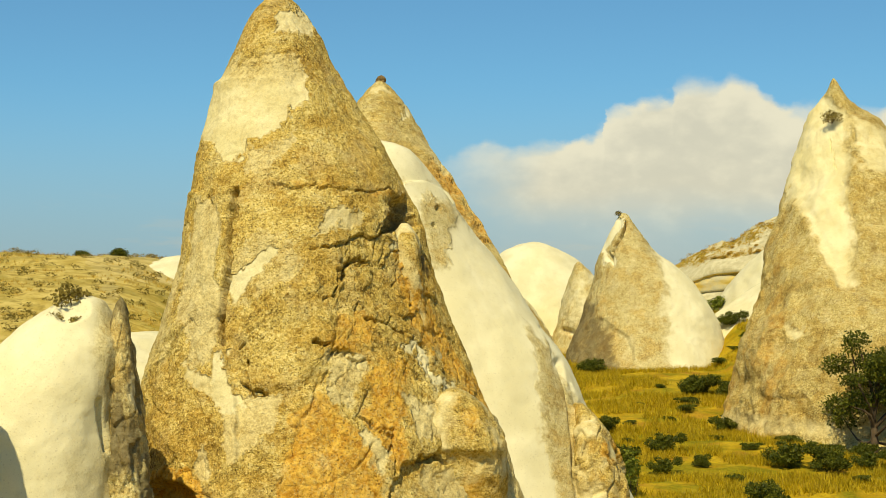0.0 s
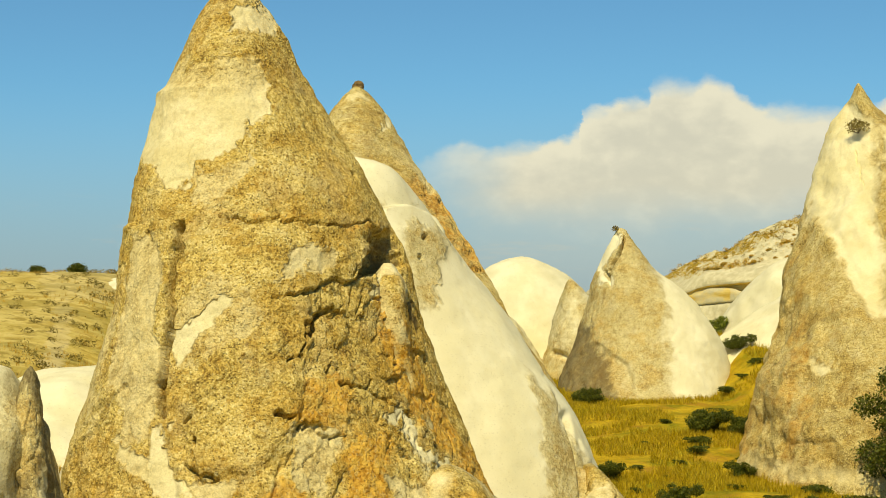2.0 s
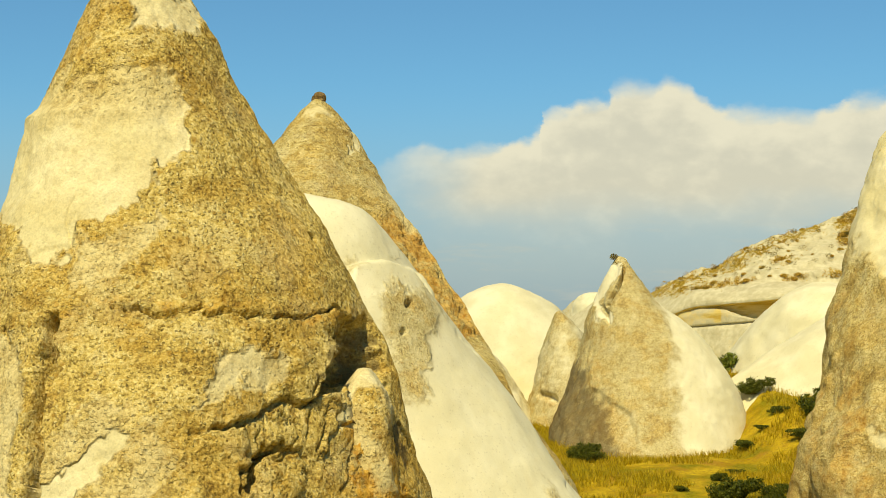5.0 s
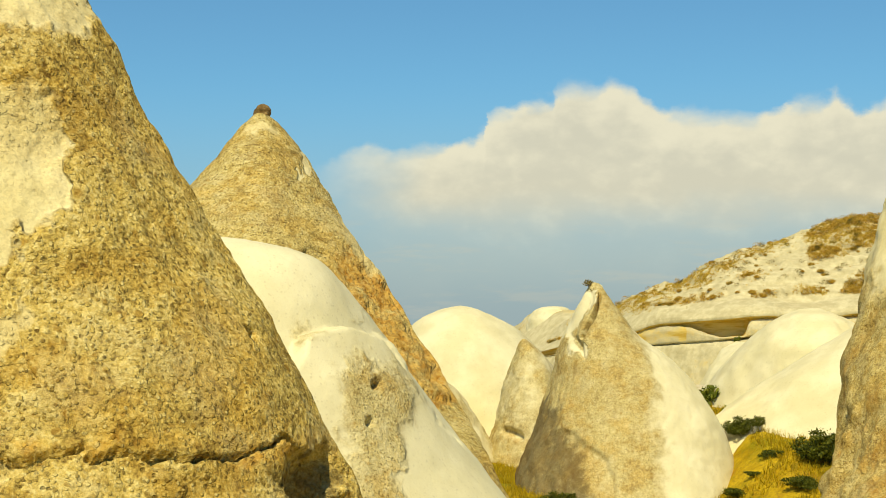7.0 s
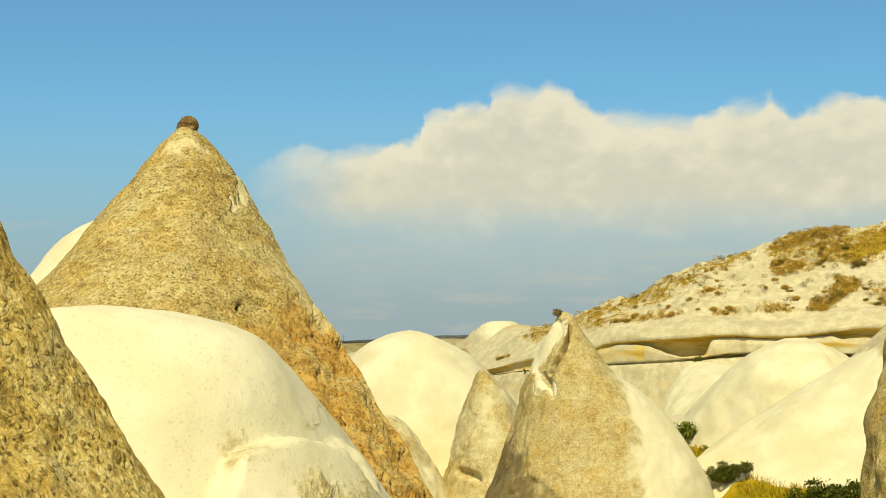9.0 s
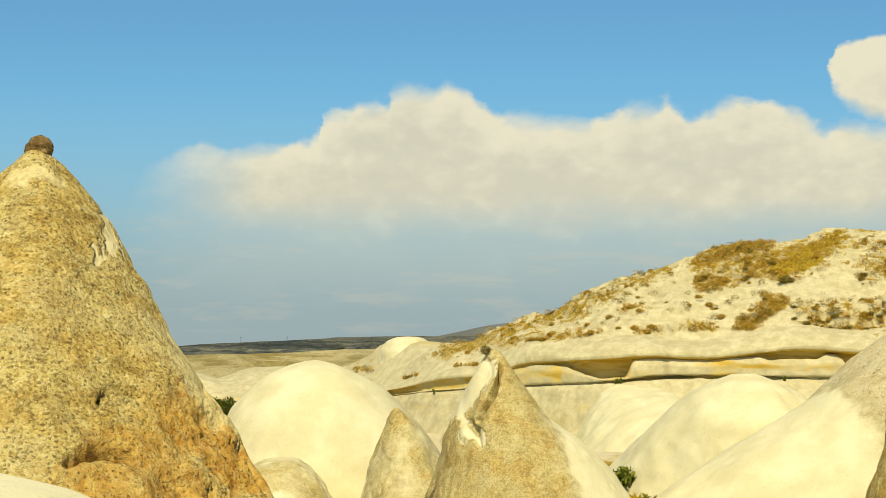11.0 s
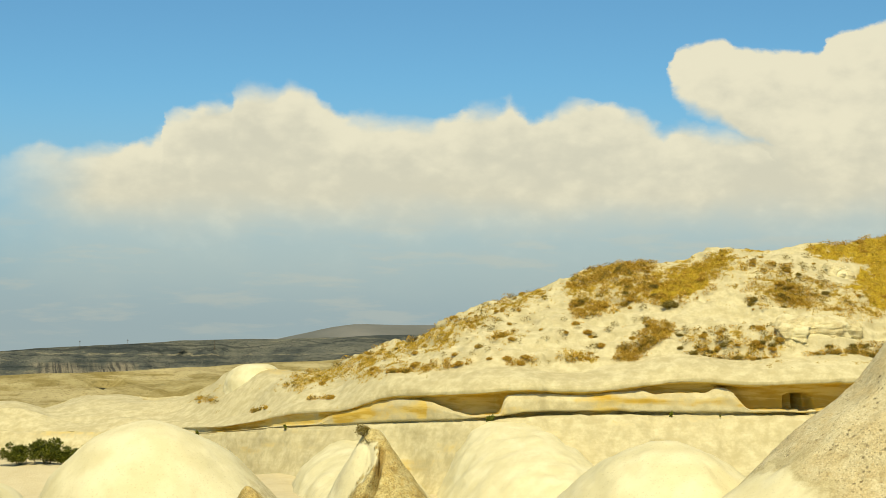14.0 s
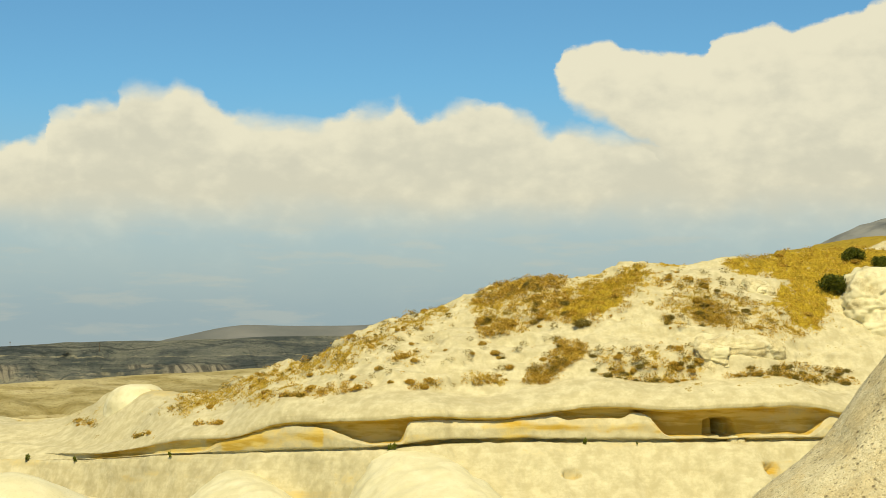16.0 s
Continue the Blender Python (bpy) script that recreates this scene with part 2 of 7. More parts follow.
def tuff(name, rind=((0.13, 0.078, 0.018), (0.57, 0.405, 0.090), (0.81, 0.665, 0.26)), cream=((0.64, 0.56, 0.29), (0.76, 0.685, 0.41)),
         tan=(0.68, 0.56, 0.255), orange=(0.58, 0.31, 0.040), clast=12.0, greys=0.30, grain=0.35, ochre=0.85, dark=0.45, rise=0.85, cracks=0.28, holes=0.0):
    """Weathered tuff: stony rind, bare stone (paint red), rust (green), dark lichen and painted shade (blue)."""
    m, n, obj = material(name)
    paint = n.add("ShaderNodeAttribute", attribute="paint").outputs["Color"]
    rgb = n.add("ShaderNodeSeparateColor", {0: paint})
    bare, rusty, lichen_shade = rgb.outputs[0], rgb.outputs[1], rgb.outputs[2]

    def scaled(k):
        return n.add("ShaderNodeVectorMath", {0: obj, 1: k}, "MULTIPLY").outputs[0]

    big = n.noise(obj, 0.40, 5, 0.62)
    mid = n.noise(obj, 1.7, 6, 0.62)
    fine = n.noise(obj, 14.0, 5, 0.65)
    grit = n.noise(obj, 38.0, 3, 0.7)
    patch = n.noise(obj, 3.6, 5, 0.68)
    swirl = n.add("ShaderNodeTexNoise", {"Vector": obj, "Scale": 7.0, "Detail": 3.0}).outputs["Color"]
    warped = n.add("ShaderNodeVectorMath", {0: swirl, 1: (0.06, 0.06, 0.06), 2: obj}, "MULTIPLY_ADD").outputs[0]
    cell = n.add("ShaderNodeTexVoronoi", {"Vector": warped, "Scale": clast, "Randomness": 1.0})
    cell2 = n.add("ShaderNodeTexVoronoi", {"Vector": warped, "Scale": clast * 2.3, "Randomness": 1.0})
    pick = n.add("ShaderNodeSeparateColor", {0: cell.outputs["Color"]})
    pick2 = n.add("ShaderNodeSeparateColor", {0: cell2.outputs["Color"]})
    # matrix: sandy, with broad and small drifts of tone, and faint beds
    beds = n.noise(scaled((0.35, 0.35, 3.2)), 1.0, 4, 0.6)
    coarse = n.noise(obj, 6.5, 4, 0.7)
    tone = n.math("MULTIPLY_ADD", pick2.outputs[0], 0.10, 0.44)
    for layer, share in ((mid, 0.7), (patch, 0.7), (coarse, 0.9), (big, 0.6), (fine, 1.15), (beds, 0.25)):
        tone = n.math("MULTIPLY_ADD", n.math("SUBTRACT", layer, 0.5), share, tone)
    stone = n.ramp(tone, [(0.10, rind[0]), (0.46, rind[1]), (0.86, rind[2])])
    stone = n.mix(n.math("MULTIPLY", n.step(n.noise(obj, 4.6, 4, 0.62), 0.56, 0.66), dark), stone, c4(rind[0][0] * 1.5, rind[0][1] * 1.45, rind[0][2] * 1.4))
    # ochre clouds
    rich = n.step(n.noise(scaled((1.0, 1.0, 1.6)), 0.62, 6, 0.66), 0.45, 0.58)
    stone = n.mix(n.math("MULTIPLY", rich, ochre), stone, n.ramp(tone, [(0.15, (0.15, 0.078, 0.014)), (0.48, (0.46, 0.265, 0.036)), (0.85, (0.70, 0.475, 0.11))]))
    grey = n.step(n.noise(obj, 0.8, 4, 0.6), 0.50, 0.68)
    stone = n.mix(n.math("MULTIPLY", grey, greys), stone, n.mix(pick2.outputs[1], c4(0.33, 0.28, 0.15), c4(0.56, 0.48, 0.28)))
    # rounded clasts set in the matrix, pale, grey and brown, and the pits that others left, shade painted in
    wide = n.add("ShaderNodeTexVoronoi", {"Vector": warped, "Scale": clast * 0.42, "Randomness": 1.0})
    wide_pick = n.add("ShaderNodeSeparateColor", {0: wide.outputs["Color"]})
    ragged = n.math("MULTIPLY_ADD", n.math("SUBTRACT", fine, 0.5), 0.8, cell.outputs["Distance"])
    knob_small = n.math("SUBTRACT", 1.0, n.step(ragged, 0.24, 0.48))
    knob_wide = n.math("SUBTRACT", 1.0, n.step(n.math("MULTIPLY_ADD", n.math("SUBTRACT", coarse, 0.5), 0.7, wide.outputs["Distance"]), 0.17, 0.44))
    small_on = n.math("MULTIPLY", knob_small, n.step(pick.outputs[1], 0.30, 0.36))
    wide_on = n.math("MULTIPLY", knob_wide, n.step(wide_pick.outputs[1], 0.62, 0.68))
    clasts = n.math("MAXIMUM", small_on, n.math("MULTIPLY", wide_on, 0.8))
    clast_tone = n.ramp(pick.outputs[0], [(0.0, tuple(1.3 * c for c in rind[0])), (0.30, tuple(0.72 * c for c in rind[1])), (0.62, rind[1]), (1.0, tuple(min(0.9, 1.08 * c) for c in rind[2]))])
    clast_tone = n.mix(n.math("MULTIPLY", rich, 0.45 * ochre), clast_tone, c4(0.50, 0.30, 0.05))
    stone = n.mix(n.math("MULTIPLY", clasts, 0.78), stone, clast_tone)
    stone = n.mix(n.math("MULTIPLY", n.math("MULTIPLY", knob_wide, n.step(wide_pick.outputs[2], 0.80, 0.84)), min(0.66, ochre)), stone, c4(0.36, 0.20, 0.034))
    pit = n.math("MULTIPLY", n.math("MULTIPLY", knob_small, n.step(pick.outputs[2], 0.76, 0.80)), n.step(n.math("MULTIPLY_ADD", mid, 0.5, coarse), 0.62, 0.80))
    stone = n.mix(n.math("MULTIPLY", pit, 0.52), stone, c4(0.060, 0.038, 0.014))
    # wider holes, with the shade inside them put into the colour
    hole = n.math("MULTIPLY", n.math("MULTIPLY", knob_wide, n.step(wide_pick.outputs[0], 0.72, 0.76)), n.step(n.noise(obj, 0.7, 4, 0.6), 0.46, 0.56))
    stone = n.mix(n.math("MULTIPLY", hole, holes), stone, c4(0.075, 0.052, 0.022))
    stain = n.noise(scaled((1.0, 1.0, 0.22)), 1.1, 5, 0.65)
    stone = n.mix(n.math("MULTIPLY", n.step(stain, 0.54, 0.72), 0.40), stone, c4(0.25, 0.15, 0.042))
    stone = n.mix(1.0, stone, n.ramp(grit, [(0.34, 0.82), (0.50, 1.0), (0.66, 1.14)]), "MULTIPLY")
    # rust
    rust = n.mix(n.step(patch, 0.32, 0.66), c4(orange[0] * 0.72, orange[1] * 0.62, orange[2] * 0.6), c4(orange[0] * 1.22, orange[1] * 1.42, orange[2] * 2.2))
    rust = n.mix(n.math("MULTIPLY", pit, 0.6), rust, c4(0.14, 0.07, 0.02))
    rust = n.mix(n.math("MULTIPLY", n.step(pick.outputs[1], 0.72, 0.80), 0.35), rust, c4(0.66, 0.50, 0.20))
    k = n.step(n.math("MULTIPLY_ADD", n.math("SUBTRACT", mid, 0.5), 1.1, rusty), 0.22, 0.82)
    stone = n.mix(n.math("MULTIPLY", k, 0.90), stone, rust)
    # bare stone, from tan to cream
    pale = n.mix(n.step(n.noise(obj, 0.5, 5, 0.55), 0.35, 0.7), c4(*cream[0]), c4(*cream[1]))
    dull = n.mix(n.step(tone, 0.2, 0.75), c4(tan[0] * 0.72, tan[1] * 0.68, tan[2] * 0.62), c4(*tan))
    pale = n.mix(n.step(n.math("MULTIPLY_ADD", n.math("SUBTRACT", mid, 0.5), 0.5, bare), 0.52, 0.90), dull, pale)
    pale = n.mix(n.math("MULTIPLY", n.step(n.noise(obj, 3.2, 5, 0.7), 0.58, 0.78), 0.10), pale, c4(0.50, 0.41, 0.24))
    pale = n.mix(n.math("MULTIPLY", n.step(stain, 0.54, 0.74), 0.12), pale, c4(0.46, 0.36, 0.17))
    pale = n.mix(n.math("MULTIPLY", pit, 0.20), pale, c4(0.30, 0.23, 0.12))
    edge = n.math("SUBTRACT", n.math("MULTIPLY_ADD", fine, 0.30, n.math("MULTIPLY_ADD", patch, 0.5, mid)), 0.90)
    k = n.step(n.math("MULTIPLY_ADD", edge, 0.60, bare), 0.24, 0.60)
    colour = n.mix(k, stone, pale)
    colour = n.mix(n.math("MULTIPLY", k, grain), colour, n.mix(1.0, colour, n.ramp(n.math("MULTIPLY_ADD", pick2.outputs[0], 0.35, n.math("MULTIPLY", grit, 0.65)),
                   [(0.22, 0.72), (0.50, 1.0), (0.72, 1.12)]), "MULTIPLY"))
    # hairline cracks, mostly along the bedding, their shade also painted into the colour
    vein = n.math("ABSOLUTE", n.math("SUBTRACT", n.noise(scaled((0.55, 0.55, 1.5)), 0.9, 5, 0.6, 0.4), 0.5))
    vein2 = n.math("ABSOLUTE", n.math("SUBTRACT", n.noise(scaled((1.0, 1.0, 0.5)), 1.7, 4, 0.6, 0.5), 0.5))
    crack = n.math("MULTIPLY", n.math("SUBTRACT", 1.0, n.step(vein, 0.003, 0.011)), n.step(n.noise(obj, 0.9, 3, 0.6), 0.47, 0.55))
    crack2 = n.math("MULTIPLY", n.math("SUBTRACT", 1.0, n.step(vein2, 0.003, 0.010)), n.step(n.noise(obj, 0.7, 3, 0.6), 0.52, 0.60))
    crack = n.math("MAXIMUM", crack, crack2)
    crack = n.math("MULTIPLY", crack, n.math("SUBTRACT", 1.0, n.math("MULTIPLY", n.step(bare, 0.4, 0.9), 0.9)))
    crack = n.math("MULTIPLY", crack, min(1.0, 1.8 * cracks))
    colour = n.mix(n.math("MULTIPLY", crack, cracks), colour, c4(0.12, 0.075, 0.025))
    # lichen, dark stripes and shade painted into hollows
    colour = n.mix(n.math("MULTIPLY", n.step(n.math("MULTIPLY_ADD", n.math("SUBTRACT", mid, 0.5), 0.8, lichen_shade), 0.35, 0.75), 0.75),
                   colour, c4(0.105, 0.080, 0.04))
    relief = n.math("ADD", n.math("MULTIPLY", clasts, 0.85), n.math("MULTIPLY", fine, 0.8))
    relief = n.math("MULTIPLY_ADD", patch, 1.5, relief)
    relief = n.math("MULTIPLY_ADD", coarse, 1.2, relief)
    relief = n.math("MULTIPLY_ADD", grit, 0.25, relief)
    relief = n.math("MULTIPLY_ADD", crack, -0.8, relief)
    relief = n.math("MULTIPLY_ADD", pit, -1.1, relief)
    if holes:
        relief = n.math("MULTIPLY_ADD", hole, -2.0, relief)
    relief = n.math("MULTIPLY", relief, n.math("SUBTRACT", 1.0, n.math("MULTIPLY", n.math("MULTIPLY", k, n.step(bare, 0.3, 0.8)), 0.90)))
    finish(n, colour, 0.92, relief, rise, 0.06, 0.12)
    return m


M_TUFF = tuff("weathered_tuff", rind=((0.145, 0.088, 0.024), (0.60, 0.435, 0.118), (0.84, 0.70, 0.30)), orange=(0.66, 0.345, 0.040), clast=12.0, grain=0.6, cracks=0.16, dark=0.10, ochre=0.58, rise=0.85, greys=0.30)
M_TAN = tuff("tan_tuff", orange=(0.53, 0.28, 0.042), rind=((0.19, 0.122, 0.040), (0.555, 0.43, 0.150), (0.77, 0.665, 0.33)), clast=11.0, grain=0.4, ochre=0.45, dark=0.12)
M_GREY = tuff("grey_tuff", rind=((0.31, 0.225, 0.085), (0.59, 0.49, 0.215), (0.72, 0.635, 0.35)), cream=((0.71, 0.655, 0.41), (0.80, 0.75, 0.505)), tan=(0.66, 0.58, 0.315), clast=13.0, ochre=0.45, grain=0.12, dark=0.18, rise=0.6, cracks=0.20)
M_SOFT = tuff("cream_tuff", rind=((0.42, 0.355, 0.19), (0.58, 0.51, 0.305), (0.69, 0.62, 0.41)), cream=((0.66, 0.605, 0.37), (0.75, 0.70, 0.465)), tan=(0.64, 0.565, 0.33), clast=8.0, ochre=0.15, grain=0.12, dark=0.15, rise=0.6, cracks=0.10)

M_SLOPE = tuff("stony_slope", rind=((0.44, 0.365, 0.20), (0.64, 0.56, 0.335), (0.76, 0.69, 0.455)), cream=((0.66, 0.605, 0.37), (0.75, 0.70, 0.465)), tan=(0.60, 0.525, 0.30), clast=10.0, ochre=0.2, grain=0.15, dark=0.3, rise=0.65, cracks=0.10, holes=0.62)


def hill_material():
    """Chalky slope with dry grass (paint green), yellow bedding and painted bounce light (blue)."""
    m, n, obj = material("chalk_slope")
    rgb = n.add("ShaderNodeSeparateColor", {0: n.add("ShaderNodeAttribute", attribute="paint").outputs["Color"]})
    mid, fine = n.noise(obj, 0.9, 6, 0.65), n.noise(obj, 6.0, 4, 0.6)
    chalk = n.mix(n.step(mid, 0.32, 0.7), c4(0.475, 0.42, 0.245), c4(0.635, 0.577, 0.365))
    band = n.add("ShaderNodeVectorMath", {0: obj, 1: (0.12, 0.12, 1.0)}, op="MULTIPLY")
    beds = n.noise(band.outputs[0], 1.6, 5, 0.62, 0.3)
    chalk = n.mix(n.math("MULTIPLY", n.step(beds, 0.50, 0.60), 0.22), chalk, c4(0.44, 0.375, 0.21))
    chalk = n.mix(n.math("MULTIPLY", n.step(n.noise(obj, 2.6, 5, 0.7), 0.60, 0.74), 0.35), chalk, c4(0.40, 0.33, 0.175))
    yellow = n.mix(n.step(beds, 0.4, 0.6), c4(0.49, 0.325, 0.062), c4(0.62, 0.475, 0.16))
    chalk = n.mix(n.step(n.math("ADD", rgb.outputs[2], n.math("MULTIPLY", n.math("SUBTRACT", mid, 0.5), 0.7)), 0.35, 0.75), chalk, yellow)
    grass = n.mix(n.step(fine, 0.35, 0.65), c4(0.24, 0.145, 0.020), c4(0.50, 0.345, 0.060))
    green = n.mix(n.step(fine, 0.35, 0.65), c4(0.25, 0.165, 0.016), c4(0.47, 0.335, 0.042))
    grass = n.mix(rgb.outputs[0], grass, green)
    grass = n.mix(n.math("MULTIPLY", n.step(mid, 0.52, 0.64), 0.5), grass, c4(0.13, 0.095, 0.018))
    k = n.step(n.math("ADD", rgb.outputs[1], n.math("MULTIPLY", n.math("SUBTRACT", n.math("MULTIPLY_ADD", fine, 0.5, mid), 0.75), 1.7)), 0.38, 0.62)
    colour = n.mix(k, chalk, grass)
    finish(n, colour, 0.95, n.math("ADD", mid, n.math("MULTIPLY", fine, 0.5)), 0.4, 0.07, 0.1)
    return m


M_HILL = hill_material()


def ground_material():
    m, n, obj = material("dry_meadow")
    rgb = n.add("ShaderNodeSeparateColor", {0: n.add("ShaderNodeAttribute", attribute="paint").outputs["Color"]})
    mid, fine = n.noise(obj, 0.55, 6, 0.65), n.noise(obj, 5.0, 5, 0.65)
    straw = n.mix(n.step(mid, 0.35, 0.66), c4(0.38, 0.235, 0.012), c4(0.56, 0.39, 0.028))
    straw = n.mix(n.math("MULTIPLY", n.step(fine, 0.46, 0.66), 0.6), straw, c4(0.18, 0.115, 0.02))
    straw = n.mix(n.math("MULTIPLY", n.step(n.noise(obj, 0.3, 3, 0.6), 0.52, 0.66), 0.5), straw, c4(0.34, 0.16, 0.03))
    green = n.mix(n.step(fine, 0.4, 0.6), c4(0.09, 0.105, 0.006), c4(0.25, 0.235, 0.014))
    colour = n.mix(n.math("MULTIPLY", n.step(n.noise(obj, 0.22, 5, 0.62), 0.45, 0.60), 0.76), straw, green)
    pale = n.mix(mid, c4(0.55, 0.46, 0.26), c4(0.72, 0.65, 0.45))
    colour = n.mix(n.step(n.math("ADD", rgb.outputs[0], n.math("MULTIPLY", n.math("SUBTRACT", mid, 0.5), 0.9)), 0.36, 0.64), colour, pale)
    dry = n.mix(n.step(mid, 0.35, 0.66), c4(0.46, 0.34, 0.085), c4(0.62, 0.49, 0.17))
    speck = n.step(n.noise(obj, 0.95, 5, 0.6), 0.52, 0.62)
    dry = n.mix(n.math("MULTIPLY", speck, 0.7), dry, c4(0.25, 0.18, 0.04))
    dry = n.mix(n.math("MULTIPLY", n.step(n.noise(obj, 0.16, 4, 0.6), 0.5, 0.62), 0.6), dry, c4(0.30, 0.235, 0.055))
    colour = n.mix(n.math("MULTIPLY", rgb.outputs[1], 0.9), colour, dry)
    finish(n, colour, 0.95, n.math("ADD", mid, fine), 0.6, 0.2, 0.1)
    return m


M_GROUND = ground_material()


def plain(name, a, b, scale, rough=0.8, bump=0.3, dist=0.02):
    m, n, obj = material(name)
    k = n.noise(obj, scale, 5, 0.6)
    info = n.add("ShaderNodeObjectInfo").outputs["Random"]
    col = n.mix(n.step(n.math("MULTIPLY_ADD", n.math("SUBTRACT", info, 0.5), 0.25, k), 0.3, 0.7), c4(*a), c4(*b))
    finish(n, col, rough, k, bump, dist, 0.2)
    return m


def leaf_material(name, a, b):
    m, n, obj = material(name)
    isl = n.add("ShaderNodeNewGeometry").outputs["Random Per Island"]
    col = n.mix(isl, c4(*a), c4(*b))
    d = n.add("ShaderNodeBsdfPrincipled", {"Base Color": col, "Roughness": 0.6, "Specular IOR Level": 0.25})
    t = n.add("ShaderNodeBsdfTranslucent", {"Color": col})
    mx = n.add("ShaderNodeMixShader", {0: 0.22, 1: d.outputs[0], 2: t.outputs[0]})
    n.add("ShaderNodeOutputMaterial", {0: mx.outputs[0]})
    return m


M_LEAF = leaf_material("green_leaf", (0.028, 0.045, 0.004), (0.155, 0.165, 0.014))
M_LEAF_BRIGHT = leaf_material("fresh_leaf", (0.10, 0.14, 0.015), (0.22, 0.24, 0.03))
M_LEAF_GREY = leaf_material("grey_leaf", (0.15, 0.115, 0.022), (0.34, 0.26, 0.062))
M_BRUSH = leaf_material("brown_brush", (0.36, 0.215, 0.028), (0.72, 0.49, 0.095))
M_STRAW = leaf_material("straw", (0.36, 0.245, 0.025), (0.70, 0.49, 0.085))
M_MEADOW = leaf_material("meadow_straw", (0.26, 0.185, 0.008), (0.60, 0.435, 0.028))
M_BARK = plain("bark", (0.075, 0.05, 0.028), (0.15, 0.11, 0.065), 6.0)
M_DARKROCK = plain("dark_boulder", (0.14, 0.085, 0.03), (0.46, 0.32, 0.14), 5.0, 0.9, 0.8, 0.08)


def mesa_material():
    """Scrub-dark slopes with pale beds, benches of grass and fluted cliffs."""
    m, n, obj = material("mesa_scrub")
    big, mid, fine = n.noise(obj, 0.012, 6, 0.65), n.noise(obj, 0.05, 6, 0.7), n.noise(obj, 0.20, 4, 0.7)
    sway = n.math("MULTIPLY", n.math("SUBTRACT", n.noise(obj, 0.008, 4, 0.6), 0.5), 26.0)
    pos = n.add("ShaderNodeSeparateXYZ", {0: obj})
    level = n.math("ADD", pos.outputs[2], sway)
    line = n.add("ShaderNodeCombineXYZ", {0: n.math("MULTIPLY", pos.outputs[0], 0.004), 1: n.math("MULTIPLY", pos.outputs[1], 0.004), 2: level}).outputs[0]
    beds = n.noise(line, 0.26, 4, 0.65)
    col = n.mix(n.step(big, 0.38, 0.62), c4(0.070, 0.084, 0.080), c4(0.190, 0.195, 0.155))
    col = n.mix(n.math("MULTIPLY", n.step(beds, 0.49, 0.60), n.math("MULTIPLY_ADD", n.step(mid, 0.42, 0.60), 0.62, 0.1)), col, c4(0.37, 0.34, 0.225))
    col = n.mix(n.math("MULTIPLY", n.math("SUBTRACT", 1.0, n.step(beds, 0.38, 0.46)), 0.6), col, c4(0.030, 0.038, 0.038))
    flute = n.noise(n.add("ShaderNodeCombineXYZ", {0: pos.outputs[0], 1: 0.0, 2: n.math("MULTIPLY", pos.outputs[2], 0.12)}).outputs[0], 0.16, 3, 0.6)
    cliff = n.math("MULTIPLY", n.step(pos.outputs[2], -24.0, -20.0), n.math("SUBTRACT", 1.0, n.step(pos.outputs[2], -8.0, -4.0)))
    cliff = n.math("MULTIPLY", cliff, n.step(n.noise(obj, 0.006, 3, 0.6), 0.46, 0.56))
    col = n.mix(n.math("MULTIPLY", cliff, 0.75), col, n.mix(n.step(flute, 0.42, 0.58), c4(0.075, 0.07, 0.058), c4(0.34, 0.30, 0.21)))
    col = n.mix(n.math("MULTIPLY", n.step(fine, 0.54, 0.64), 0.6), col, c4(0.035, 0.046, 0.046))
    finish(n, col, 0.95, n.math("ADD", mid, n.math("MULTIPLY", fine, 0.4)), 0.9, 9.0, 0.05)
    return m


M_MESA = mesa_material()


def ridge_material():
    m, n, obj = material("tan_ridge")
    mid, fine = n.noise(obj, 0.12, 6, 0.65), n.noise(obj, 1.2, 5, 0.65)
    band = n.add("ShaderNodeVectorMath", {0: obj, 1: (0.06, 0.06, 1.0)}, op="MULTIPLY")
    col = n.mix(n.step(mid, 0.35, 0.66), c4(0.26, 0.205, 0.075), c4(0.46, 0.39, 0.19))
    col = n.mix(n.math("MULTIPLY", n.step(n.noise(band.outputs[0], 0.8, 4, 0.6), 0.52, 0.60), 0.5), col, c4(0.58, 0.50, 0.28))
    col = n.mix(n.math("MULTIPLY", n.step(fine, 0.52, 0.66), 0.5), col, c4(0.15, 0.125, 0.045))
    finish(n, col, 0.95, n.math("ADD", mid, fine), 0.6, 0.8, 0.05)
    return m


M_RIDGE = ridge_material()
M_BLUEHILL = plain("far_mountain", (0.13, 0.14, 0.13), (0.21, 0.21, 0.19), 0.004, 0.95, 0.2, 5.0)
M_GREYPEAK = plain("grey_peak", (0.09, 0.10, 0.10), (0.24, 0.245, 0.22), 0.05, 0.95, 0.5, 2.0)


# ---------------------------------------------------------------- mesh helpers
def mesh_from(name, verts, quads, mat, paint=None, smooth=True):
    me = bpy.data.meshes.new(name)
    me.from_pydata(verts.tolist() if isinstance(verts, np.ndarray) else verts, [], quads.tolist() if isinstance(quads, np.ndarray) else quads)
    me.materials.append(mat)
    if paint is not None:
        at = me.color_attributes.new("paint", "FLOAT_COLOR", "POINT")
        rgba = np.ones((len(me.vertices), 4), np.float32)
        rgba[:, :3] = paint
        at.data.foreach_set("color", rgba.ravel())
    if smooth:
        me.polygons.foreach_set("use_smooth", np.ones(len(me.polygons), bool))
    me.update()
    return me


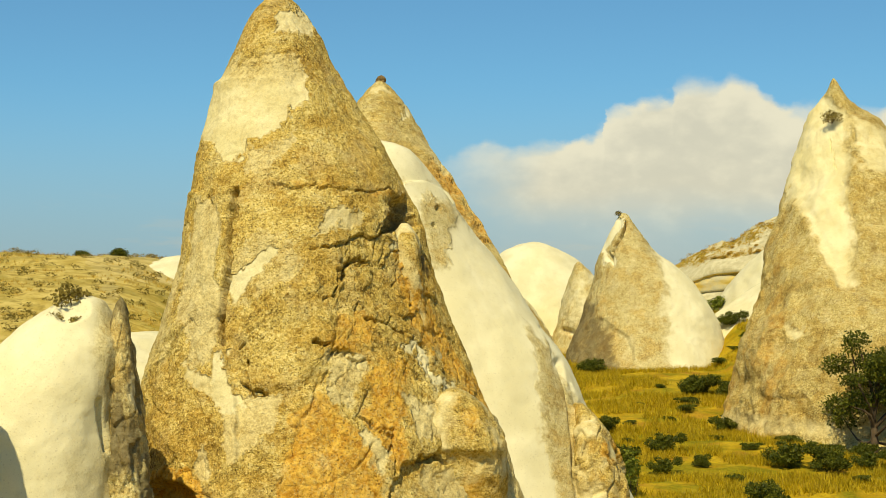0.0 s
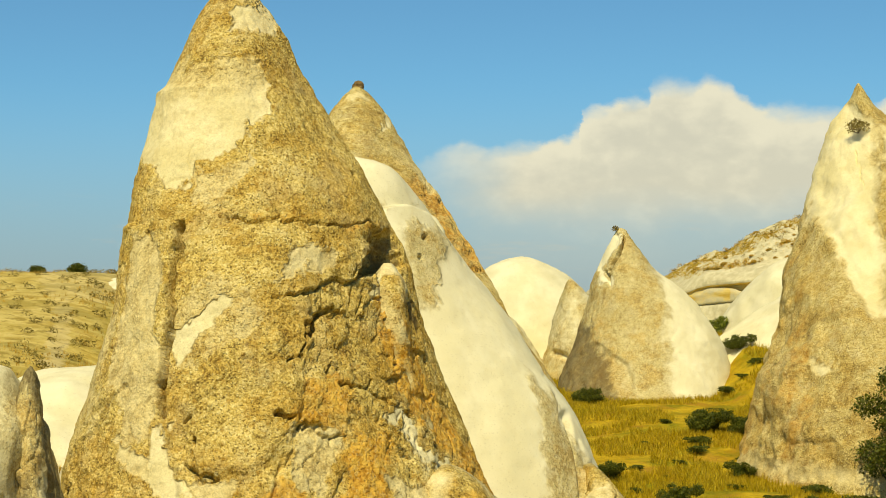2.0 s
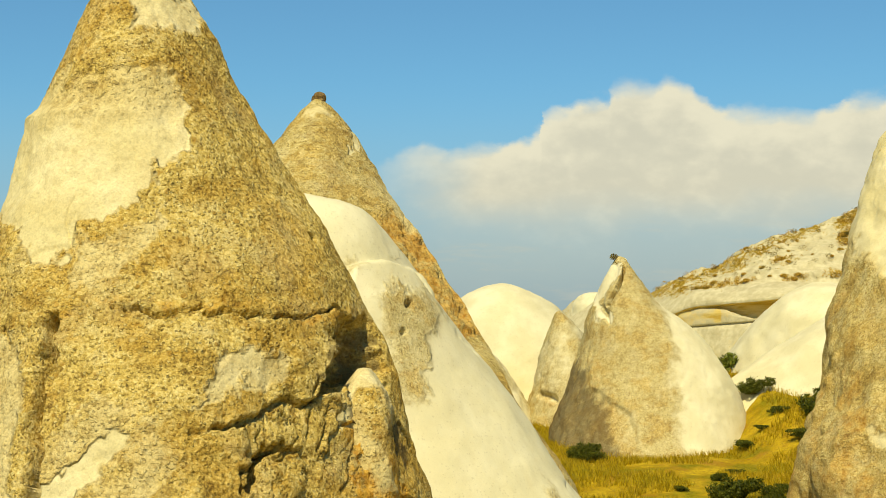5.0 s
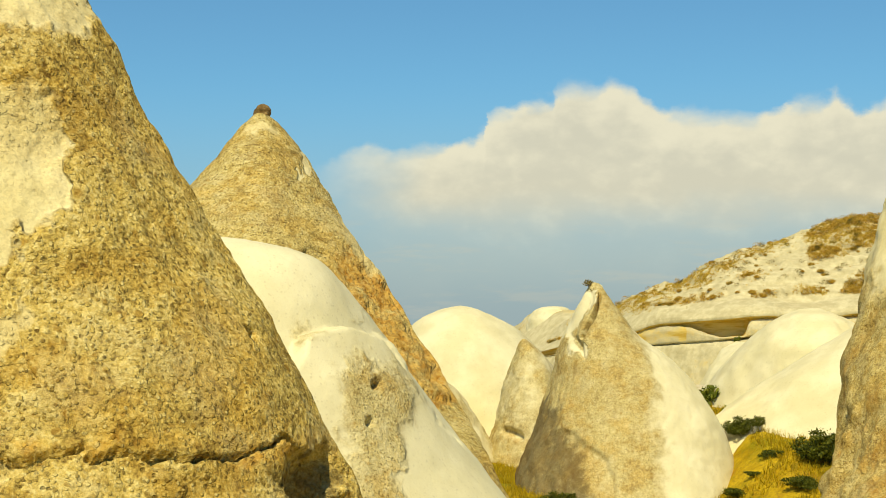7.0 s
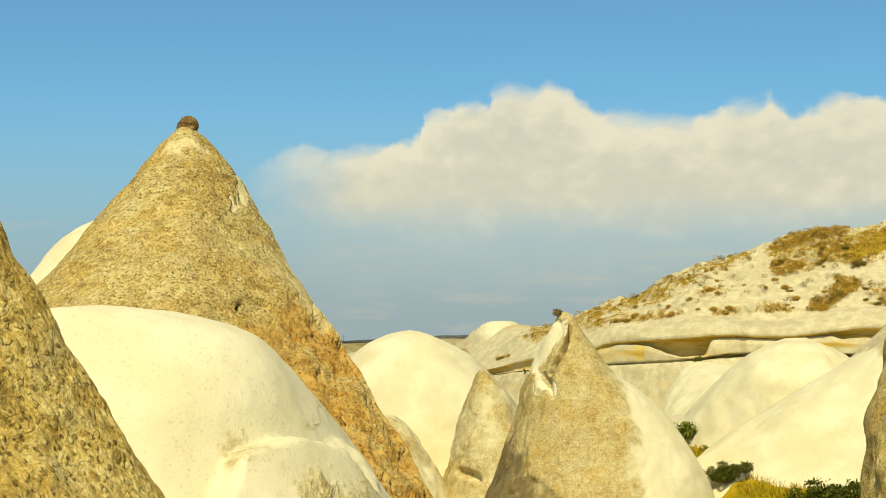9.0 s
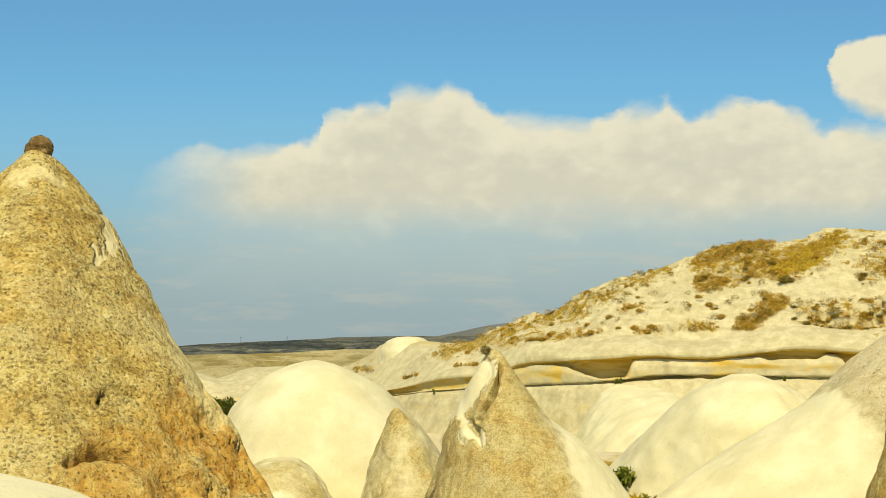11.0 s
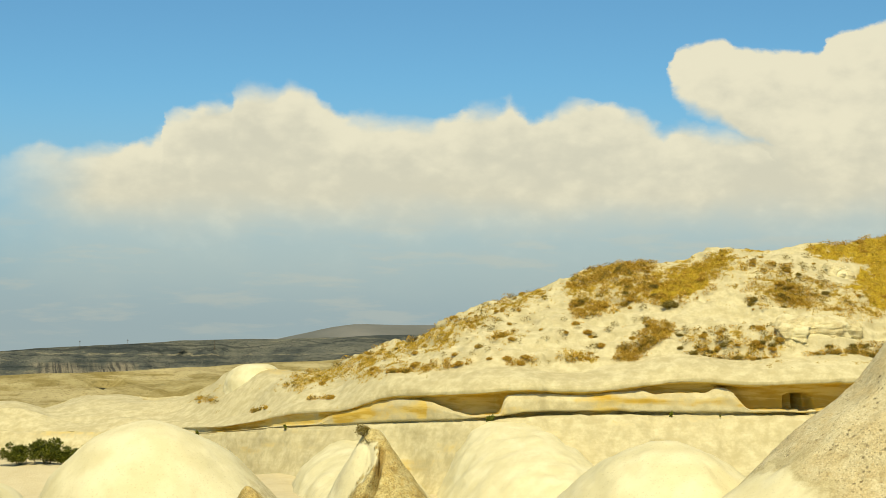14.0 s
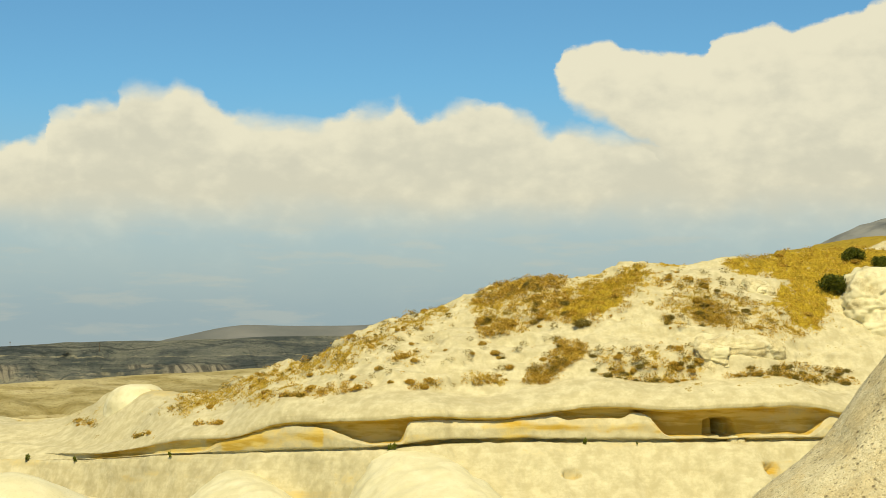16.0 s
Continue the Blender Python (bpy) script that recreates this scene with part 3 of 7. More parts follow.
def grid_quads(nu, nv, wrap=False):
    u, v = np.meshgrid(np.arange(nu - 1), np.arange(nv if wrap else nv - 1), indexing="ij")
    a = (u * nv + v).ravel()
    b = (u * nv + (v + 1) % nv).ravel()
    return np.stack([a, b, b + nv, a + nv], -1)


def grid_normals(g, wrap):
    du = np.gradient(g, axis=0)
    if wrap:
        dv = (np.roll(g, -1, 1) - np.roll(g, 1, 1)) / 2
    else:
        dv = np.gradient(g, axis=1)
    nrm = np.cross(dv, du)
    return nrm / (np.linalg.norm(nrm, axis=-1, keepdims=True) + 1e-9)


def part(name, me, parent=None, label=""):
    ob = new(name, me)
    ob.parent = parent
    return tagged(ob, label) if label else ob


def loft(name, prof, nz, na, mat, carve=None, colour=None, power=2.2, rough=(0.35, 2.6), fine=(0.06, 0.5), seed=0, front=0.62, power_right=None):
    """A weathered rock from a profile of (height, left, right, near, far); carve gives the inward offset, colour the paint."""
    prof = np.array(prof, float)
    z = np.linspace(0, 1, nz)
    z = prof[0, 0] + (prof[-1, 0] - prof[0, 0]) * (1 - (1 - z) ** 1.15)
    xl, xr, yf, yb = (curve(z, prof[:, 0], prof[:, k]) for k in range(1, 5))
    u = np.linspace(0, 1, na, endpoint=False)
    nf = front
    th = np.where(u < nf, math.pi + math.pi * u / nf, 2 * math.pi + math.pi * (u - nf) / (1 - nf))
    c, s = np.cos(th), np.sin(th)
    k = 2 / np.where(c > 0, power_right or power, power)
    c, s = np.sign(c) * np.abs(c) ** k, np.sign(s) * np.abs(s) ** k
    g = np.empty((nz, na, 3))
    g[..., 0] = ((xl + xr) / 2)[:, None] + ((xr - xl) / 2)[:, None] * c[None]
    g[..., 1] = ((yf + yb) / 2)[:, None] + ((yb - yf) / 2)[:, None] * s[None]
    g[..., 2] = z[:, None]
    nrm = grid_normals(g, True)
    p = g.reshape(-1, 3)
    width = np.repeat(np.minimum(xr - xl, yb - yf), na)
    damp = np.clip(width / 4.0, 0.04, 1)
    off = rough[0] * fbm(p, rough[1], 3, 0.5, seed) * damp + fine[0] * fbm(p, fine[1], 3, 0.55, seed + 5) * np.clip(width / 1.5, 0.1, 1)
    if carve is not None:
        off = off - carve(p, nrm.reshape(-1, 3)) * np.clip(damp * 2, 0, 1)
    p = p + nrm.reshape(-1, 3) * off[:, None]
    paint = np.zeros((len(p), 3)) if colour is None else np.clip(np.stack([np.zeros(len(p)) + k for k in colour(p, nrm.reshape(-1, 3))], -1), 0, 1)
    tip = p[-na:].mean(0) + (0, 0, 0.03)
    verts = np.vstack([p, tip])
    paint = np.vstack([paint, paint[-1]])
    quads = grid_quads(nz, na, True).tolist()
    last = (nz - 1) * na
    quads += [(last + k, last + (k + 1) % na, len(p)) for k in range(na)]
    return mesh_from(name, verts, quads, mat, paint)


def rock(name, label, category, me, group=""):
    return tagged(new(name, me), label, category, group)


# ---------------------------------------------------------------- ground
def ground_z(x, y):
    """Height of the valley floor."""
    x, y = np.asarray(x, float), np.asarray(y, float)
    base = curve(y, [-50, 50, 90, 115, 133, 152, 180, 230, 300, 400, 700], [-11.5, -9.8, -7.9, -6.1, -3.9, -2.5, -1.0, 0.5, 1.5, 0.5, -6.0])
    left = curve(y, [40, 80, 110, 150, 190, 215, 260, 400], [-9, -6.5, -2.2, 3.6, 8.8, 9.2, 7.0, 2.0])
    left = left - 0.10 * np.clip(np.abs(x + 42) - 8, 0, 200) * sstep(y, 90, 200)
    k = sstep(-x, 8, 30) * sstep(x, -180, -90)
    z = base + np.clip(left - base, 0, 30) * k + 4.2 * sstep(x, 21.5, 26) * sstep(y, 132, 162) * (1 - sstep(y, 190, 230))
    z = z + 2.4 * np.exp(-((x - 3) / 10) ** 2 - ((y - 264) / 11) ** 2)
    p = np.stack([x, y, 0 * x], -1).reshape(-1, 3)
    z = z + (0.35 * fbm(p, 9.0, 3, 0.5, 3)).reshape(z.shape)
    return np.where(y > 900, z + (y - 900) * 0.0, z)


def spot(x, y, sink=0.05):
    return (x, y, float(ground_z(np.array([x]), np.array([y]))[0]) - sink)


def build_ground():
    xs = np.concatenate([-np.geomspace(4500, 95, 26), np.arange(-90, 95, 0.8), np.geomspace(100, 4500, 26)])
    ys = np.concatenate([-np.geomspace(2500, 20, 14), np.arange(-10, 330, 0.8), np.geomspace(335, 4900, 40)])
    g = np.empty((len(ys), len(xs), 3))
    g[..., 0], g[..., 1] = xs[None], ys[:, None]
    g[..., 2] = ground_z(g[..., 0], g[..., 1])
    far = sstep(g[..., 1], 600, 1500)
    g[..., 2] = g[..., 2] * (1 - far) - 30 * far
    p = g.reshape(-1, 3)
    x, y, z = p.T
    pale = np.zeros(len(p))
    # chalk showing through on the hill's shoulder, and a footpath up it
    pale = np.maximum(pale, 0.85 * sstep(-np.hypot((x + 29) / 6, (y - 182) / 22), -1.1, -0.5))
    track = line_dist(x, y, [(-24, 130), (-29, 160), (-34, 178), (-36.5, 192)])
    pale = np.maximum(pale, 0.75 * (1 - sstep(track, 0.4, 1.4)))
    pale = np.maximum(pale, 0.7 * sstep(-np.hypot((x + 18) / 9, (y - 100) / 18), -1.1, -0.6))
    pale = np.maximum(pale, 0.9 * sstep(y, 176, 205) * sstep(x, -20, 10))
    pale = pale * (1 - sstep(y, 420, 520))
    dry = sstep(-x, 12, 30)
    me = mesh_from("ground", p, grid_quads(len(ys), len(xs)), M_GROUND, np.stack([pale, dry, 0 * x], -1))
    tagged(new("ground", me), "dry yellow meadow on the valley floor", "ground", kind="structure")


build_ground()


# ---------------------------------------------------------------- hillside with the overhanging ledge
def ledge_y(x):
    return curve(x, [-60, 0, 10, 20, 31, 41, 47, 60, 72, 85, 110, 170], [330, 308, 303, 295, 272, 257, 251, 249, 245, 243, 246, 262])


def ledge_z(x):
    return curve(x, [-60, 8, 20, 31, 44, 52, 72, 110, 170], [4.0, 4.6, 4.6, 6.2, 7.4, 8.0, 8.0, 8.4, 9.0])


def crest_z(x):
    return curve(x, [-60, -10, 6, 12, 23, 26, 28, 30.5, 33, 35.2, 38, 44, 51, 58, 63, 70, 75, 82, 91, 103, 125, 170],
                 [4.5, 5.2, 6.3, 8.2, 8.5, 10.0, 11.5, 12.1, 11.7, 11.3, 12.7, 15.6, 18.5, 21.0, 22.6, 23.1, 24.6, 24.4, 25.4, 27.0, 29.5, 31.0])


def window(x, lo, hi, soft):
    return sstep(x, lo - soft, lo + soft) * (1 - sstep(x, hi - soft, hi + soft))


# outlines, over x and z, of the grass and scrub on the slope
FIELD = [(67.21, 22.34), (70.80, 23.23), (72.75, 23.87), (75.67, 24.9), (73.98, 23.07), (71.40, 21.38), (70.33, 20.01), (68.24, 18.95), (65.87, 18.16), (64.72, 18.70), (64.21, 19.24), (65.96, 20.90)]
PASTURE = [(82.34, 24.46), (90.44, 26.5), (101.0, 28.0), (101.0, 22.4), (94.59, 22.0), (92.30, 21.97), (89.91, 19.24), (87.71, 17.61), (84.92, 18.40), (84.76, 19.47), (81.91, 20.27), (86.09, 21.44), (86.74, 23.14), (83.13, 23.13)]
CREST = [(58.15, 20.54), (60.86, 22.2), (63.33, 23.0), (67.67, 23.3), (66.27, 22.16), (62.82, 21.65), (61.04, 20.82), (59.23, 20.30)]
SPUR = [(29.62, 9.43), (32.93, 11.4), (37.28, 12.9), (42.44, 15.2), (45.83, 16.8), (50.71, 18.7), (54.92, 20.2), (57.14, 20.9), (55.36, 19.31), (49.62, 17.14), (44.39, 14.52), (39.02, 12.46), (36.23, 10.98), (31.99, 9.82)]
TONGUE = [(63.19, 17.11), (65.04, 16.84), (64.66, 15.81), (62.49, 14.55), (60.56, 13.05), (58.76, 13.05), (59.87, 14.03), (62.02, 15.56)]
CLUMP_A = [(57.91, 19.17), (60.92, 18.61), (59.41, 17.65), (56.60, 17.12)]
CLUMP_B = [(61.51, 19.70), (63.51, 19.97), (64.26, 18.70), (62.64, 18.17)]
CLUMP_C = [(53.27, 13.46), (55.31, 14.05), (57.49, 13.53), (56.83, 12.90), (53.43, 13.06)]
CLUMP_D = [(48.39, 13.19), (51.29, 13.66), (50.83, 12.88), (48.38, 12.60)]
CLUMP_E = [(47.98, 15.48), (50.97, 16.09), (49.96, 15.07), (48.03, 14.81)]
CLUMP_F = [(37.53, 11.88), (44.86, 13.26), (45.45, 12.97), (41.09, 11.79), (37.52, 11.32)]
CLUMP_G = [(31.90, 8.05), (34.52, 8.78), (34.18, 7.97), (32.24, 7.60)]
CLUMP_H = [(37.65, 8.66), (39.92, 9.69), (40.32, 8.90), (38.19, 8.29)]
CLUMP_I = [(28.30, 7.64), (29.11, 7.91), (29.30, 7.33), (28.35, 7.06)]
CLUMP_J = [(24.25, 8.25), (25.48, 8.59), (25.26, 7.98), (24.10, 7.81)]
CLUMP_K = [(74.29, 23.40), (76.38, 23.05), (79.47, 22.51), (77.65, 21.95), (74.08, 22.23)]
CLUMP_L = [(76.49, 20.01), (79.76, 20.28), (78.95, 18.39), (75.64, 18.12), (75.59, 19.19)]
CLUMP_M = [(73.12, 19.20), (75.73, 18.92), (74.54, 18.12), (72.80, 18.13)]
CLUMP_N = [(61.2, 21.9), (66.51, 21.76), (66.09, 20.34), (63.54, 20.07), (61.36, 21.23)]
DOTTED = [(64.96, 16.07), (73.95, 16.46), (73.68, 14.04), (72.88, 12.77), (64.99, 12.79), (64.78, 14.55)]
DOTTED_EAST = [(76.42, 13.43), (79.00, 14.62), (79.68, 14.02), (83.00, 15.00), (85.01, 14.49), (88.73, 13.95), (88.41, 12.94), (75.77, 12.86)]
SCATTER = [(50.0, 18.6), (58.0, 20.4), (64.0, 19.0), (60.0, 13.2), (49.0, 12.8), (42.0, 12.6)]
SCATTER_EAST = [(74.0, 23.8), (82.0, 23.6), (84.5, 20.0), (85.0, 17.9), (75.0, 18.2), (73.0, 20.0)]
BROW = [(58.2, 20.9), (61.8, 22.3), (67.1, 22.5), (67.0, 20.3), (65.5, 18.2), (62.9, 18.7), (59.3, 17.2), (57.1, 17.7), (57.4, 19.3)]
EASTERN = [(72.7, 20.0), (77.8, 22.5), (80.2, 21.4), (84.5, 19.2), (87.6, 17.6), (82.1, 16.8), (76.5, 18.4)]
GRASSY = [FIELD, PASTURE, CREST, SPUR, TONGUE, CLUMP_A, CLUMP_C, CLUMP_D, CLUMP_E, CLUMP_F, CLUMP_L, BROW, EASTERN]
BUSHY = [CLUMP_A, CLUMP_B, CLUMP_G, CLUMP_H, CLUMP_I, CLUMP_J, CLUMP_K, CLUMP_L, CLUMP_M, CLUMP_N, TONGUE, CREST]
SPECKLED = [DOTTED, DOTTED_EAST]


def on_slope(p, patches, lo=-0.5, hi=0.35):
    """How far points lie within the patches, with wandering edges."""
    x, z = p[:, 0] + 0.9 * fbm(p, 2.0, 4, 0.6, 65), p[:, 2] + 0.5 * fbm(p, 1.6, 4, 0.6, 66)
    k = np.zeros(len(p))
    for patch in patches:
        k = np.maximum(k, 1 - sstep(poly_dist(x, z, patch), lo, hi))
    return k


def build_hill():
    xs = np.concatenate([np.arange(-58, 0, 0.8), np.arange(0, 38, 0.25), np.arange(38, 70.5, 0.18), np.arange(70.5, 78.5, 0.085), np.arange(78.5, 100, 0.22), np.arange(100, 165, 0.8)])
    yl, zl, zc = ledge_y(xs), ledge_z(xs), crest_z(xs)
    line = np.stack([xs, 0 * xs, 0 * xs], -1)
    deep = 0.10 + 0.10 * fbm(line, 5.0, 3, 0.5, 31) + 1.5 * sstep(xs, 38.5, 45.5) * (1 - sstep(xs, 46.8, 47.4)) + 1.05 * window(xs, 66.8, 83.2, 0.8) + 0.7 * window(xs, 24, 28.5, 1.2) + 0.12 * window(xs, 29, 33, 1.5) - 0.08 * window(xs, 34, 38.5, 0.7) + 0.5 * window(xs, 60, 66, 1)
    deep = np.clip(deep, 0.02, 2.4)                      # how far the lip overhangs
    bench = 1.90 + 0.05 * fbm(line, 6.0, 2, 0.5, 33) - 1.75 * window(xs, 68.5, 82.8, 1.2) - 1.7 * sstep(xs, 39.5, 44.8) ** 1.3 * (1 - sstep(xs, 46.7, 47.3)) - 0.45 * window(xs, 60.5, 66, 0.7) - 1.75 * (1 - sstep(xs, 32.5, 34))
    bench = np.clip(bench, 0.12, 1.95)                    # height of the lit step under the hollow
    slot = np.clip(0.35 + 0.5 * fbm(line, 4.0, 3, 0.5, 35), 0.02, 0.9) * window(xs, 22, 86, 3)   # thin dark undercut at the base
    slot = slot + 0.5 * window(xs, 47, 60, 1.5)
    gape = 0.22 * window(xs, 47.2, 59, 2)
    tall = 1 + 0.18 * fbm(line, 11.0, 2, 0.5, 37) - 0.62 * (1 - sstep(xs, 33.5, 39))
    sway = 0.6 * fbm(line, 7.0, 3, 0.5, 41) - 1.1 * window(xs, 47.6, 50.5, 0.6)
    fins = 1.0 * fbm(line, 5.0, 3, 0.55, 43)
    one = np.ones_like(xs)
    lip = -0.40 - 0.22 * sstep(deep, 0.2, 0.8)              # how far the cap stands out
    # section: run (metres into the hill) and rise (metres over the ledge)
    keys = [(-22 - 2 * fins, -9.0 * one), (-12 - 2 * fins, -7.6 * one), (-7 - 1.9 * fins, -6.2 * one), (-4.2 - 1.6 * fins, -4.5 * one), (-2.6 - fins, -2.6 * one),
            (-1.4 - 0.5 * fins, -1.0 * one), (-0.8 - 0.2 * fins, -0.2 * one), (-0.35 * one, 0.0 * one), (slot, 0.03 * one), (slot, 0.22 + gape), (-0.30 * one, 0.30 + gape),
            (-0.35 * one, 0.25 + 0.7 * bench), (0.1 * one, 0.30 + bench), (0.2 + 0.9 * deep, 0.36 + bench), (0.3 + deep, 0.36 + bench + 0.5 * (2.0 - bench)), (0.28 + deep, 2.36 * one), (lip + 0.1, 2.50 * one),
            (lip, 2.58 * one), (lip - 0.05, 2.85 * one), (-0.35 * one, 3.15 * one), (0.6 * one, 3.75 * one), (1.9 * one, 4.25 * one), (3.6 * one, 4.7 * one)]
    # west of the ledge the section runs smoothly up the slope
    even = 1 - sstep(xs, 19.5, 23.5)
    keys = [(r, h) if i < 7 else (r * (1 - even) + even * (-0.35 + 3.95 * (h / 4.7) ** 1.15), h) for i, (r, h) in enumerate(keys)]
    steps = [4, 4, 5, 7, 7, 5, 3, 3, 3, 3, 6, 6, 4, 6, 8, 5, 4, 3, 4, 6, 6, 6]
    rows = []
    for k in range(len(keys) - 1):
        for i in range(steps[k]):
            t = i / steps[k]
            rows.append((keys[k][0] * (1 - t) + keys[k + 1][0] * t, keys[k][1] * (1 - t) + keys[k + 1][1] * t, k + t))
    up = np.concatenate([np.linspace(0.0, 1, 110), np.linspace(1.03, 5.0, 40)])
    nx, n1, n2 = len(xs), len(rows), len(up)
    g = np.empty((n1 + n2, nx, 3))
    for i, (r, h, k) in enumerate(rows):
        r = r + 0.5 * sway * (1 if k < 19 else max(0.0, 1 - (k - 19) / 3))
        g[i] = np.stack([xs, yl + r, zl + np.where(h > 0, h * tall, h)], -1)
    tops = zl + 4.7 * tall
    for j, t in enumerate(up):
        if t <= 1:
            d = 3.6 + 17 * t
            h = tops + np.maximum(zc - tops, 0.3) * (0.38 * t + 0.62 * math.sin(t * math.pi / 2))
        else:
            d = 20.6 + (t - 1) * 40
            h = np.maximum(np.maximum(zc, tops + 0.3) - (t - 1) * (0.4 + 42.0 * (1 - sstep(xs - 82 - 0.42 * (yl + d - 265), 0, 12))), -4.0)
        g[n1 + j] = np.stack([xs, yl + d, h + 0 * xs], -1)
    nrm = grid_normals(g, False)
    p, q = g.reshape(-1, 3), nrm.reshape(-1, 3)
    x, y, z = p.T
    key = np.repeat(np.concatenate([[k for _, _, k in rows], np.full(n2, 30.0)]), nx)
    slope = key > 29
    above = np.repeat(np.concatenate([np.zeros(n1), up]), nx)
    worn = 0.15 + 0.85 * sstep(x, 30, 44)                 # the western spur is smooth
    off = np.where(slope, sstep(above, 0, 0.1) * (0.55 * fbm(p, 7.0, 2, 0.4, 51) + worn * (0.14 * ridged(p * (1, 1, 3), 2.4, 3, 52) + 0.30 * ridged(p * (0.3, 0.3, 1.3), 2.0, 3, 57) + 0.16 * fbm(p, 1.1, 3, 0.6, 58))), 0.07 * fbm(p, 1.4, 4, 0.55, 53))
    off = off + np.where(key < 7, 0.22 * fbm(p * (1, 1, 0.5), 3.4, 3, 0.45, 54) + 0.04 * ridged(p * (0.25, 0.25, 1.5), 1.6, 3, 55) + 0.025 * fbm(p, 0.6, 3, 0.6, 56), 0)
    # a chalk cone, the rounded cap on the far spur, and hollows worn into the wall below
    off = off + np.where(slope, 1.3 * np.clip(1 - np.hypot(x - 54.6, (y - 259) * 0.6) / 3.2, 0, 1), 0)
    for hx, hz, hw, hh in ((60.3, 5.5, 0.75, 0.36), (77.1, 5.9, 0.9, 0.42), (44.2, 4.6, 0.5, 0.6), (34.0, 3.8, 0.35, 0.3)):
        off = off - np.where(key < 7, 0.9 * sstep(-np.hypot((x - hx) / hw, (z - hz) / hh), -1.2, -0.6), 0)
    stained = np.zeros(len(p))
    for hx, hz in ((60.3, 5.5), (77.1, 5.9), (44.2, 4.6)):
        stained = np.maximum(stained, sstep(-np.hypot((x - hx) / 1.4, (z - hz) / 0.6), -1.2, -0.5) * (key < 7))
    # the cave: an arched niche with a doorway at its back
    wall = (key > 10.5) & (key < 16.5)
    zf = np.interp(x, xs, zl)
    arch = np.maximum(np.abs(x - 74.35) / 1.6, ((z - zf) / 2.2) ** 1.0) + 0.45 * np.clip(np.abs(x - 74.35) / 1.6 - 0.45, 0, 1) * np.clip((z - zf) / 2.0, 0, 1)
    push = np.where(wall, 1.5 * (1 - sstep(arch, 0.92, 1.0)), 0)
    push = push + np.where(wall & (np.abs(x - 74.75) < 0.50) & (z - zf < 1.95), 7.0, 0)
    p = p + q * off[:, None]
    p[:, 1] += push
    # paint: dry grass on the slope, yellow beds and painted bounce light round the ledge
    x, y, z = p.T
    pat = 0.5 + 0.7 * fbm(p * (1, 1, 1.6), 3.5, 4, 0.6, 61)
    faint = np.where(slope, (0.10 + 0.18 * sstep(above, 0.3, 0.9) + 0.10 * window(x, 56, 92, 4) * sstep(above, 0.25, 0.5)) * pat * 1.5, 0)
    gaps = 0.85 + 0.30 * fbm(p, 1.3, 3, 0.6, 67)
    grass = np.maximum(faint, np.maximum(0.80 * on_slope(p, [FIELD, PASTURE, TONGUE], -0.9, 0.6), gaps * np.maximum(np.maximum(0.62 * on_slope(p, GRASSY[2:-2] + BUSHY, -0.8, 0.8), 0.50 * on_slope(p, [BROW, EASTERN], -0.8, 0.8)), 0.46 * on_slope(p, SPECKLED, -0.8, 0.8))))
    lush = on_slope(p, [FIELD, PASTURE])
    grass = np.where(key > 18.5, grass, 0)
    grass = np.where(slope & (above > 1.0), np.maximum(grass * 0.7, 0.25 + 0.65 * sstep(x, 72, 90)), grass)
    cap = window(x, 27.6, 34.4, 0.6) * sstep(above, 0.55, 0.8)
    grass = np.where(cap > 0.3, 0.05, grass)
    # the hollow's extra yellow stands for pigment and for bounced light
    yellow = np.where((key > 7) & (key < 16.6), 0.37 + 0.34 * fbm(p * (0.4, 0.4, 1.5), 2.0, 3, 0.5, 64) + (0.25 + 0.30 * sstep(x, 32, 40)) * ((key > 12.2) & (key < 16.6)) + 0.3 * ((x > 33) & (x < 41) & (key > 10)) + 0.22 * window(x, 46, 86, 2) * ((key > 8.5) & (key <= 12.2)) * (0.4 + fbm(p * (0.25, 0.25, 2.2), 1.6, 3, 0.5, 68)), 0) + np.where(key <= 7, 0.20 + 0.34 * fbm(p * (0.3, 0.3, 2), 3.0, 3, 0.5, 63), 0) + 0.5 * cap * slope + 0.38 * stained
    yellow = np.where(key > 7, yellow * sstep(x, 19.5, 24), yellow)
    me = mesh_from("hillside", p, grid_quads(n1 + n2, nx), M_HILL, np.clip(np.stack([np.maximum(lush, slope & (above > 1.0)), grass, yellow], -1), 0, 1))
    tagged(new("hillside", me), "chalky white hillside with an overhanging ledge, a cave and dry grass", "hill", kind="structure")
    return p.reshape(n1 + n2, nx, 3)[n1:]


HILL = build_hill()


# ---------------------------------------------------------------- the rock cones
def band(v, mid, half):
    return np.exp(-((v - mid) / half) ** 2)


